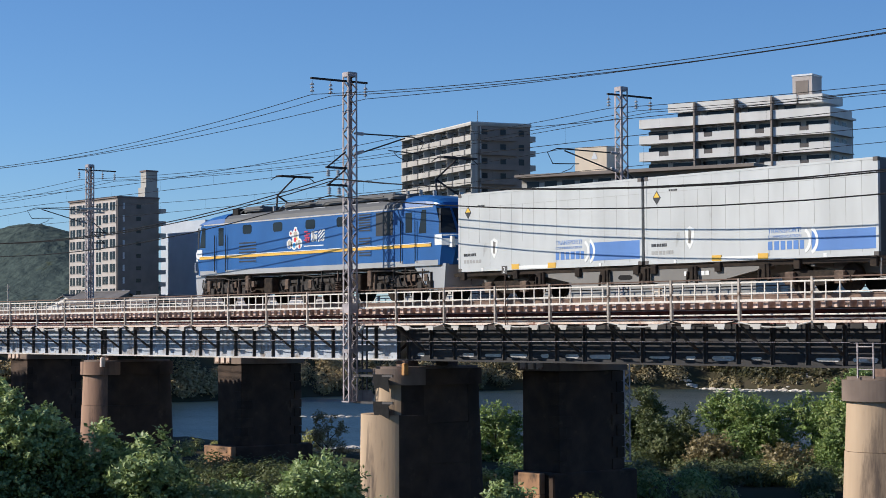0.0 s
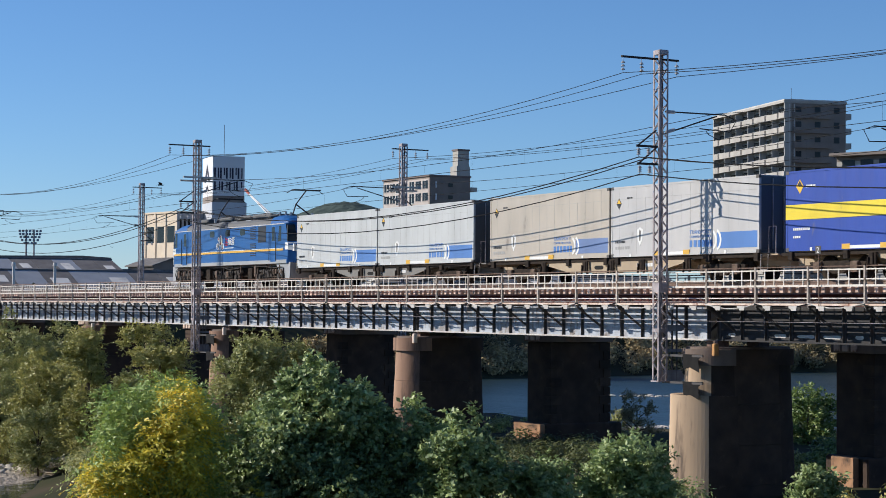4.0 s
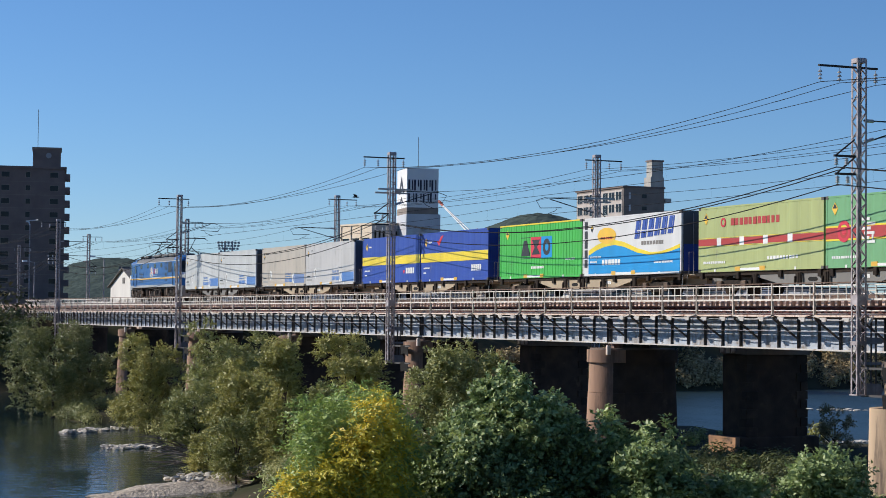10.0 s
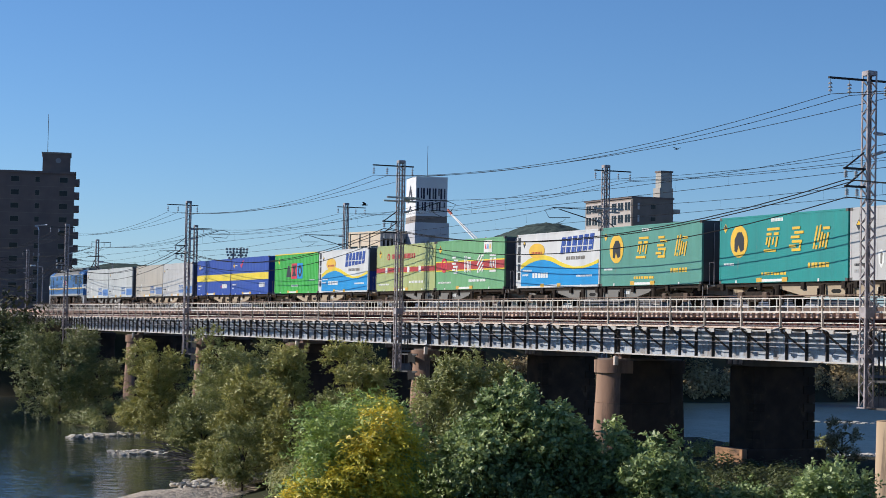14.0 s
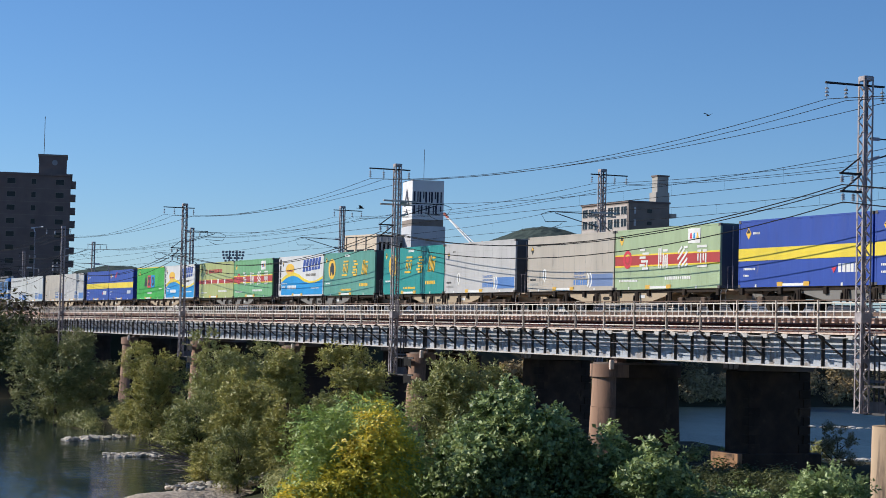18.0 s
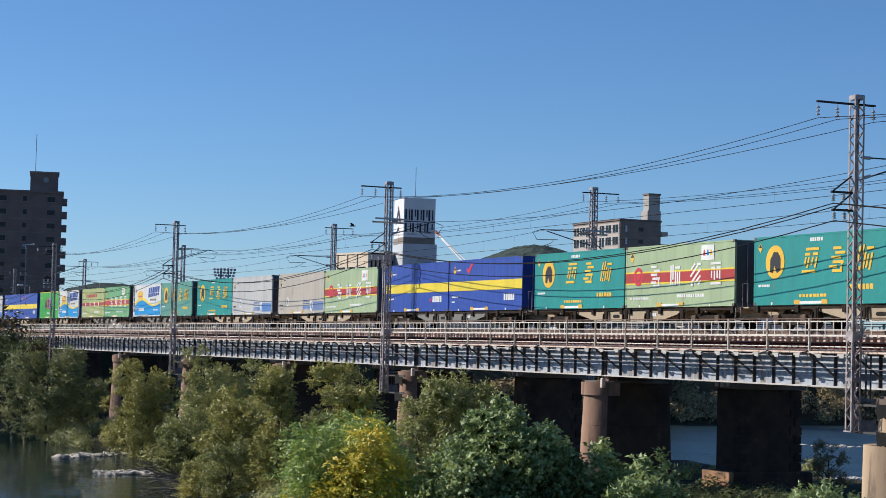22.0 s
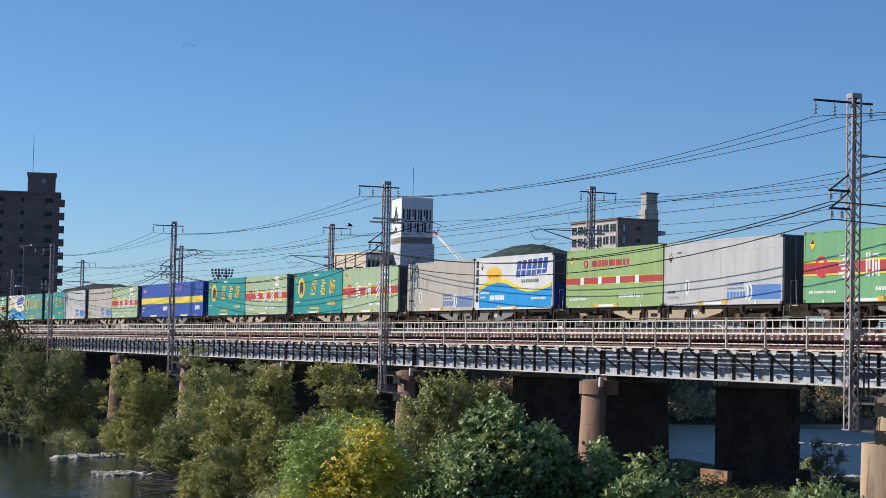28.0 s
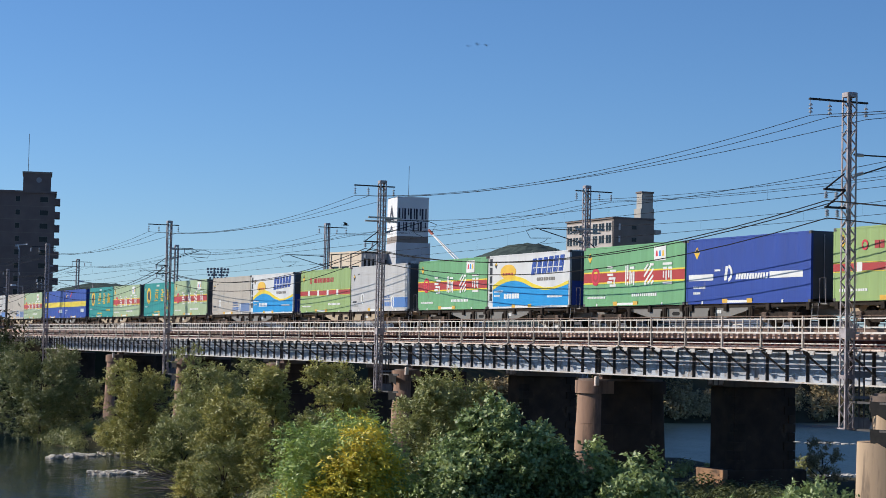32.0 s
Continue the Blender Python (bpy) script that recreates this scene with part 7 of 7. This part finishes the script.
def tree(name, label, x, y, base, height, spread, mat, seed, leaves, size, slender=0.35, low=0.02, lobes=24, category="tree", mix=None, rise=0.6, droop=0.25, shoot=None):
    """Tapered trunk, forking limbs, and a crown of leafy shoots gathered in uneven clumps."""
    r = random.Random(seed)
    t = thing(name, label, category, "", (x, y, base))
    lean = (r.uniform(-0.06, 0.06) * height, r.uniform(-0.06, 0.06) * height)
    top = Vector((lean[0], lean[1], height * 0.72))
    part("trunk", Geo().tube([(0, 0, -0.5), (lean[0] * 0.2, lean[1] * 0.3, height * 0.25), tuple(top)], 0.02 * height, 7, 0.03), BARK, t)
    blobs = []
    for k in range(lobes):
        u = (k + 0.5) / lobes
        zc = low + (0.90 - low) * u ** 0.9 + r.uniform(-0.05, 0.05)
        ring = float(np.interp((zc - low) / (1 - low), [0, 0.15, 0.4, 0.7, 0.9, 1.0], [0.7, 0.9, 1.0, 0.92, 0.68, 0.35]))
        ang = k * 2.4 + r.uniform(-0.9, 0.9)
        rr = spread * ring * r.uniform(0.35, 0.95) ** 0.6 * 0.74
        br = spread * r.uniform(0.17, 0.33)
        blobs.append((lean[0] * zc + rr * math.cos(ang), lean[1] * zc + rr * math.sin(ang), zc * height * r.uniform(0.9, 1.0), br, br * r.uniform(0.75, 1.2)))
    blobs.append((lean[0] * 0.45, lean[1] * 0.45, height * 0.45, spread * 0.45, height * 0.33))
    for bx, by, bz, br, bh in blobs[:: max(1, lobes // 5)]:
        z0 = max(0.1 * height, bz * 0.5)
        p0 = Vector((lean[0] * z0 / height, lean[1] * z0 / height, z0))
        mid = p0.lerp(Vector((bx, by, bz)), 0.55) + Vector((r.uniform(-0.15, 0.15), r.uniform(-0.15, 0.15), 0.1))
        part("limb", Geo().tube([p0, mid, (bx, by, bz)], 0.03 + 0.005 * height, 5, 0.012), BARK, t)
    per = 14
    shoot = shoot or 3.4 * size
    green = [b for b in blobs if not (mix and len(mix) > 4 and b in mix[0](blobs))]
    part("crown", spray_mesh("crown", green, int(leaves * 1.6 / per), per, shoot, size, slender, seed, rise, droop), mat, t)
    if mix:
        part("turning_leaves", spray_mesh("turning_leaves", mix[0](blobs), int(mix[1] / per), per, shoot, size, slender, seed + 7, rise, droop), mix[2], t, mix[3])
    return t


def lower(frac):
    return lambda blobs: [b for b in sorted(blobs, key=lambda q: q[2])][: max(3, int(len(blobs) * frac))]


def golden(blobs):
    """Clumps of turned leaves on the side towards the water, half-way up."""
    return [(1.3, 0.6, 4.1, 0.50, 0.5), (1.6, 0.2, 3.5, 0.55, 0.55), (1.6, 1.0, 3.4, 0.5, 0.55), (1.1, 1.0, 4.5, 0.4, 0.4), (1.2, -0.9, 2.6, 0.6, 0.5), (1.7, 0.5, 2.8, 0.55, 0.5), (1.4, -1.5, 2.2, 0.5, 0.5)]


def outer(n, seed):
    return lambda blobs: random.Random(seed).sample(blobs, n)


WIL = "shrubby riverside willow with grey-green leaves"
tree("willow_tree", WIL, -147.0, 31.0, 0.5, 7.4, 4.4, L_DUSKY, 11, 26000, 0.18, low=0.04)
tree("willow_tree", WIL, -150.0, 34.0, 0.6, 5.4, 3.2, L_DUSKY, 12, 12000, 0.18)
tree("willow_tree", WIL, -126.6, 33.2, 0.3, 6.4, 3.2, L_OLIVE, 13, 21000, 0.17, low=0.02)
tree("willow_tree", WIL, -105.0, 31.9, 0.7, 6.9, 3.3, L_WILLOW, 14, 26000, 0.17)
tree("willow_tree", WIL, -101.3, 29.2, 0.3, 3.7, 1.9, L_WILLOW, 41, 9000, 0.16, category="bush")
tree("willow_tree", WIL, -90.6, 28.8, 0.6, 5.3, 2.0, L_OLIVE, 15, 16000, 0.16)
tree("willow_tree", WIL, -97.0, 31.5, 0.8, 4.6, 1.9, L_OLIVE, 42, 10000, 0.16)
tree("willow_tree", WIL, -89.5, 32.6, 0.8, 4.4, 2.0, L_WILLOW, 43, 10000, 0.17)
tree("riverside_bush", "greyish olive bush of dry twigs by the water", -86.2, 26.8, 0.3, 3.1, 1.5, L_WILLOW, 44, 9000, 0.13, category="bush")
tree("riverside_bush", "greyish olive bush of dry twigs by the water", -89.6, 26.6, 0.2, 2.3, 1.2, L_OLIVE, 45, 6000, 0.13, category="bush")
tree("poplar_sapling", "slim upright young tree with olive leaves", -83.6, 28.3, 0.8, 7.0, 1.1, L_OLIVE, 16, 13000, 0.15)
tree("willow_tree", WIL, -82.9, 31.2, 0.9, 6.2, 2.1, L_OLIVE, 17, 17000, 0.17)
tree("willow_tree", WIL, -77.0, 34.0, 0.9, 6.0, 3.0, L_WILLOW, 18, 26000, 0.17)
tree("turning_tree", "young tree of feathery green and golden leaves", -54.8, 20.3, 0.6, 4.9, 2.3, L_LIME, 20, 30000, 0.15, 0.34, rise=0.35, droop=0.6, shoot=0.75, mix=(golden, 12800, L_GOLD, "golden autumn leaves"))
tree("turning_tree", "young tree of feathery bright green leaves", -58.8, 23.0, 0.7, 5.3, 2.0, L_LIME, 21, 26000, 0.15, 0.34, rise=0.35, droop=0.6, shoot=0.75, mix=(outer(4, 2), 2500, L_GOLD, "golden autumn leaves"))
tree("broadleaf_tree", "dense dark green broadleaf tree with glossy leaves", -51.9, 25.0, 0.7, 5.6, 2.75, L_DARK, 22, 50000, 0.14, 0.7, mix=(lower(0.35), 900, L_GOLD, "few yellow leaves"))
tree("broadleaf_tree", "dense dark green broadleaf tree with glossy leaves", -55.6, 25.6, 0.7, 4.6, 2.2, L_DARK, 29, 25000, 0.14, 0.7)
tree("broadleaf_tree", "dense dark green broadleaf tree with glossy leaves", -50.4, 27.3, 0.7, 4.4, 2.0, L_DARK, 23, 25000, 0.14, 0.7)
BUSH = "low bush of large pale green leaves"
tree("bush", "low dark green bush on the island", -47.9, 27.2, 0.7, 4.3, 1.5, L_DARK, 24, 11000, 0.16, 0.6, low=0.05, category="bush")
tree("bush", BUSH, -48.6, 30.4, 0.8, 2.7, 1.15, L_PALE, 25, 9000, 0.16, 0.5, low=0.05, category="bush")
tree("bush", BUSH, -48.15, 33.2, 0.8, 3.5, 1.5, L_PALE, 26, 15000, 0.16, 0.5, low=0.05, category="bush")
tree("bush", BUSH, -51.7, 43.6, 0.6, 1.75, 0.7, L_PALE, 27, 6000, 0.16, 0.5, low=0.05, category="bush")
TANGLE = "tangled green bush behind the bridge piers"
# Bridge shade on the left bushes is put into darker leaves.
for x, y, h, s, m, n in ((-72.6, 67.6, 2.9, 1.7, L_SHADE, 8000), (-70.4, 68.6, 3.9, 1.8, L_SHADE, 10000), (-68.0, 68.2, 3.4, 1.9, L_SHADE, 10000), (-65.4, 70.2, 4.0, 1.9, L_GREEN, 10000), (-62.9, 69.5, 4.2, 1.9, L_GREEN, 9000),
                         (-60.4, 71.1, 4.9, 1.9, L_GREEN, 11000), (-57.6, 70.2, 5.6, 1.9, L_GREEN, 12000), (-56.0, 68.0, 3.8, 1.9, L_GREEN, 9000), (-63.8, 66.9, 2.3, 1.2, L_BROWN, 5000), (-59.2, 67.0, 2.0, 1.4, L_BROWN, 5000), (-54.5, 69.5, 4.4, 1.7, L_SHADE, 8000)):
    tree("bush", TANGLE, x, y, 0.6, h, s, m, int(-x * 10), n, 0.17, 0.45, low=0.05, category="bush", lobes=16)
tree("bush", TANGLE, -76.6, 64.0, 0.6, 3.2, 1.7, L_GREEN, 33, 7000, 0.18, 0.45, low=0.05, category="bush")
tree("bush", "bare brownish bush by the water", -86.0, 60.0, 0.6, 2.6, 1.5, L_BROWN, 34, 3500, 0.13, low=0.05, category="bush")
for k, (x, y, h, s) in enumerate(((-197, 38.6, 3.2, 2.6), (-205, 37.5, 5.0, 3.4), (-190, 36, 2.6, 2.2), (-201, 33, 3.6, 3.2), (-210, 30, 4.6, 4.2), (-236, 34, 5.5, 4.5), (-244, 37, 6, 4.5), (-229, 29, 5, 4), (-255, 30, 6.5, 5), (-240, 24, 5, 5), (-222, 36, 4, 3))):
    tree("bank_tree", "leafy tree on the far river bank", x, y, 3.5, h, s, L_SHADE, 50 + k, 9000, 0.26, 0.5)

# undergrowth and far woods
r = np.random.RandomState(5)


def scrub(name, label, pts, count, size, mat, seed):
    lobes = []
    for x, y, s in pts:
        z = float(land_height(np.array(x), np.array(y)))
        lobes.append((x, y, max(z, 0) + s * 0.4, s, s * 0.8))
    return tagged(part(name, leaf_mesh(name, lobes, count, size, 0.45, seed, shell=0.3), mat), label, "undergrowth", kind="stuff")


scrub("undergrowth", "tangled weeds and saplings on the island", [(r.uniform(-74, -38), r.uniform(24, 40), r.uniform(0.5, 1.1)) for _ in range(60)], 26000, 0.16, L_DARK, 71)
scrub("undergrowth", "olive weeds along the island's edge", [(x, float(np.interp(x, [-150, -104, -92, -84, -74], [34, 32.5, 30.2, 28, 25.5])) + r.uniform(-0.5, 3.5), r.uniform(0.4, 0.9)) for x in np.concatenate([r.uniform(-148, -140, 12), r.uniform(-106, -74, 60)])], 42000, 0.14, L_WILLOW, 72)
scrub("undergrowth", "weeds under the bridge", [(r.uniform(-110, -40), r.uniform(40, 66), r.uniform(0.4, 0.9)) for _ in range(60)], 20000, 0.2, L_OLIVE, 73)
scrub("undergrowth", "low dark scrub along the island's edge", [(x, float(np.interp(x, [-150, -138, -133, -108], [31, 32, 35, 35])) + r.uniform(-0.4, 2.0), r.uniform(0.5, 1.1)) for x in r.uniform(-150, -106, 46)], 26000, 0.16, L_WILLOW, 76)
west = [(float(np.interp(y, [50, 109, 160, 180], [-198, -186, -192, -176])) + r.uniform(-4.5, 0.6), y, r.uniform(0.7, 1.9)) for y in r.uniform(60, 182, 200)]
scrub("undergrowth", "tangled weeds behind the bridge piers", [(x, y, s) for x, y, s in zip(r.uniform(-74, -50, 60), r.uniform(61, 68, 60), r.uniform(0.4, 1.0, 60))], 24000, 0.18, L_SHADE, 77)
scrub("undergrowth", "dark weeds beside the pier footings", [(r.uniform(-84, -68), r.uniform(41, 50), r.uniform(0.5, 1.0)) for _ in range(46)], 22000, 0.18, L_SHADE, 78)
scrub("undergrowth", "green weeds between the bridges", [(r.uniform(-68, -57), r.uniform(53, 61), r.uniform(0.6, 1.3)) for _ in range(34)], 18000, 0.18, L_GREEN, 79)
scrub("undergrowth", "olive weeds at the foot of the willows", [(r.uniform(-130.5, -122.5), r.uniform(33.0, 36.0), r.uniform(0.6, 1.3)) for _ in range(26)], 16000, 0.15, L_OLIVE, 80)
far = []
for y in np.arange(60, 196, 2.6):
    xb = float(np.interp(y, [0, 30, 50, 109, 160, 180, 900], [-205, -192, -198, -186, -192, -176, -176]))
    far += [(xb - r.uniform(8, 24), y + r.uniform(-2, 2), r.uniform(1.2, 2.8)) for _ in range(6)]
for x in np.arange(-176, 20, 3.0):
    yb = 182 + (x + 176) * 0.12
    far += [(x + r.uniform(-2, 2), yb + r.uniform(0.8, 14) , r.uniform(1.0, 3.2)) for _ in range(8)]
reeds = [(x, 182 + (x + 176) * 0.12 + r.uniform(-1.0, 1.2), r.uniform(0.4, 1.0)) for x in r.uniform(-178, 20, 220)]
# Unseen western belt, added so the backwater reflects dark leaves.
far += [(x, y, s) for x, y, s in zip(r.uniform(-250, -200, 110), r.uniform(-60, 40, 110), r.uniform(2.0, 4.6, 110))]
scrub("far_woods", "dark bushes and reeds along the far bank", far, 130000, 0.62, L_FAR, 74)
# Two reed colours paint the bank's shaded and sunlit stretches.
scrub("reeds", "tan dry reeds along the far waterline", reeds + [q for q in west if q[1] > 138], 40000, 0.42, L_BROWN, 75)
scrub("reeds", "pale dry reeds on the near side of the far bank", [q for q in west if q[1] <= 138], 30000, 0.42, L_REED, 81)

# stones along the water
def stone_mesh(seed):
    rr = random.Random(seed)
    bm = bmesh.new()
    bmesh.ops.create_icosphere(bm, subdivisions=1, radius=0.5)
    for v in bm.verts:
        v.co *= rr.uniform(0.75, 1.15)
        v.co.z *= 0.6
    me = bpy.data.meshes.new("stone")
    bm.to_mesh(me)
    bm.free()
    me.materials.append(M_STONE)
    return me


stones = [stone_mesh(k) for k in range(5)]
rr = random.Random(9)


def stone_bar(label, line, count, width, size, lift=0.0):
    t = thing("stone_bar", label, "stones")
    for _ in range(count):
        u = rr.random() * (len(line) - 1)
        k = min(int(u), len(line) - 2)
        a, b = line[k], line[k + 1]
        x, y = a[0] + (b[0] - a[0]) * (u - k), a[1] + (b[1] - a[1]) * (u - k)
        ob = part("stone", stones[rr.randrange(5)], M_STONE, t)
        s = size * rr.uniform(0.5, 1.5)
        px, py = x + rr.uniform(-width, width), y + rr.uniform(-width, width) * 0.6
        ob.matrix_basis = Matrix.LocRotScale((px, py, max(0.0, float(land_height(np.array(px), np.array(py)))) + lift + rr.uniform(-0.04, 0.10)), Euler((rr.uniform(-0.4, 0.4), rr.uniform(-0.4, 0.4), rr.uniform(0, 6))), (s, s * rr.uniform(0.7, 1), s * 0.7))
    return t


stone_bar("line of pale stones in the shallow water", [(-127.0, 27.8), (-129.2, 30.0), (-130.2, 33.2)], 130, 0.7, 0.55)
stone_bar("line of pale stones in the shallow water", [(-112.0, 26.8), (-112.6, 29.3), (-110.6, 33.0)], 190, 0.9, 0.5)
stone_bar("pale gravel bank at the island's edge", [(-86.5, 24.0), (-88.2, 25.8), (-88.0, 28.8)], 150, 1.2, 0.42, 0.3)


def far_stones(label, line, count, width, size):
    """A distant bar of stones, too small to pick apart."""
    g = Geo()
    ico = [(v.co[:]) for v in stones[0].vertices]
    tri = [tuple(p.vertices) for p in stones[0].polygons]
    for _ in range(count):
        u = rr.random() * (len(line) - 1)
        k = min(int(u), len(line) - 2)
        a, b = line[k], line[k + 1]
        x, y = a[0] + (b[0] - a[0]) * (u - k) + rr.uniform(-width, width), a[1] + (b[1] - a[1]) * (u - k) + rr.uniform(-width, width) * 0.6
        sc, q = size * rr.uniform(0.4, 1.5), rr.uniform(0, 6)
        z = max(0.0, float(land_height(np.array(x), np.array(y)))) + rr.uniform(-0.05, 0.08)
        g.add([(x + sc * (c[0] * math.cos(q) - c[1] * math.sin(q)), y + sc * (c[0] * math.sin(q) + c[1] * math.cos(q)), z + 0.6 * sc * c[2]) for c in ico], tri)
    tagged(part("far_stones", g, M_STONE), label, "stones", kind="stuff")


far_stones("pale gravel at the island's far edge", [(-102.5, 69.5), (-105.0, 73.0), (-105.6, 77.5)], 60, 0.6, 0.45)
far_stones("pale stones breaking the river's surface", [(-144.5, 97), (-141.5, 103.5)], 40, 0.6, 0.6)
far_stones("pale stones breaking the river's surface", [(-165, 173), (-160.5, 187)], 60, 0.6, 0.7)
far_stones("rock bank on the far shore", [(-178, 180.0), (-168, 181.4), (-150, 183.6), (-136, 185.3)], 260, 0.9, 0.8)

# driftwood
DRY = surface("bleached_branch", (0.22, 0.185, 0.15), (0.14, 0.115, 0.09), rough=0.95, scale=5, fine=30)
r = random.Random(21)
for k, (x, y) in enumerate(((-95.5, 27.6), (-98.0, 27.9), (-101.5, 28.4), (-105.8, 29.6), (-92.5, 26.9))):
    t = thing("driftwood", "bare grey driftwood branches at the water's edge", "driftwood", "driftwood", (x, y, 0.2))
    for j in range(9):
        p = Vector((r.uniform(-0.3, 0.3), 0.4, 0.05 * j))
        q = Vector((r.uniform(-2.0, 2.0), r.uniform(-2.8, -0.4), r.uniform(0.05, 1.1)))
        m = p.lerp(q, 0.5) + Vector((r.uniform(-0.2, 0.2), r.uniform(-0.2, 0.2), 0.2))
        w = m + Vector((r.uniform(-0.6, 0.6), r.uniform(-0.9, -0.2), r.uniform(0.0, 0.5)))
        part("branch", Geo().tube([p, m, q], 0.05, 5, 0.012).tube([m, w], 0.022, 4, 0.008), DRY, t)

# gravel spit, long and low
n = 30
v, f = [], []
ax = Vector((-7.0, 8.6)).normalized()
for j in range(n):
    for i in range(n):
        a, b = (i / (n - 1) - 0.5) * 2, (j / (n - 1) - 0.5) * 2
        x, y = -86.2 + ax.x * 8.5 * a - ax.y * 3.6 * b, 24.6 + ax.y * 8.5 * a + ax.x * 3.6 * b
        v.append((x, y, -0.30 + 0.62 * math.exp(-(a * a * 1.2 + b * b * 2.2)) + 0.09 * noise.noise((x * 0.7, y * 0.7, 1)) + 0.04 * noise.noise((x * 2.5, y * 2.5, 1))))
for j in range(n - 1):
    for i in range(n - 1):
        f.append((j * n + i, j * n + i + 1, (j + 1) * n + i + 1, (j + 1) * n + i))
setting(part("gravel_spit", Geo().add(v, f), M_GRAVEL), "pale gravel spit at the island's edge")


# ---- birds ----
def bird(label, k=1.0):
    t = thing("bird", label, "bird", "birds in the sky")
    part("body", Geo().tube([(-0.22, 0, 0), (-0.08, 0, 0.02), (0.12, 0, 0), (0.26, 0, 0.01)], 0.07, 8, 0.03), M_BLACK, t)
    for s in (-1, 1):
        part("wing", Geo().add([(0.12, s * 0.04, 0.03), (-0.1, s * 0.04, 0.03), (-0.16, s * 0.5, 0.2), (0.02, s * 0.48, 0.2), (0.1, s * 0.04, 0.06), (-0.1, s * 0.04, 0.06), (-0.15, s * 0.5, 0.22), (0.02, s * 0.48, 0.22)],
                              [(0, 1, 2, 3), (7, 6, 5, 4), (0, 4, 5, 1), (1, 5, 6, 2), (2, 6, 7, 3), (3, 7, 4, 0)]), M_BLACK, t)
    part("tail", Geo().prism([(-0.22, -0.03), (-0.42, -0.09), (-0.42, 0.09), (-0.22, 0.03)], -0.005, 0.015, "z"), M_BLACK, t)
    for ob in t.children:
        ob.matrix_basis = Matrix.Diagonal((k, k, k, 1))
    return t


crow = bird("small black bird flying over the train", 0.7)
flock = [bird("tiny dark bird high in the sky", 0.32) for _ in range(3)]
perched = bird("black bird perched on a mast's crossarm")
perched.matrix_basis = pose(REAR_MASTS[3], REAR_MAST_Y + 1.7, RAIL + 9.12, 0, 0, 60)


# ---- what moves ----
TRAIN_X = [(0, -53.8), (3, -84.0), (6, -113.6), (9, -143.9), (12, -174.1), (15, -203.7), (19, -242.7), (23, -281.7), (28, -329.6), (32, -368.2)]
CROW = [(0, -430, 150, 20), (10, -185, 74, 16.5), (12, -150.7, 70, 18.7), (12.5, -142.6, 70, 19.9), (13.5, -127.1, 70, 20.2), (14.5, -118.4, 70, 22.4), (16.5, -117.5, 70, 24.5),
        (17.5, -117.5, 70, 24.4), (18.5, -113.3, 70, 21.8), (19.5, -103, 70, 19.6), (20.5, -92.2, 70, 17.8), (26, -35, 72, 15), (32, 40, 80, 15)]
FLOCK = [(0, -655, 50, 38), (27, -195.8, 50, 37.5), (28, -178.8, 50, 36.4), (32, -110.8, 50, 27.1)]


def motions():
    for ob, dx, y, z in TRAIN:
        walk(ob, [(t, pose(x + dx, y, z)) for t, x in TRAIN_X])
    walk(crow, [(t, pose(x, y, z)) for t, x, y, z in CROW])
    for k, ob in enumerate(flock):
        walk(ob, [(t, pose(x + 0.5 * k, y + 0.4 * k, z + 0.1 * (k % 2))) for t, x, y, z in FLOCK])


motions()
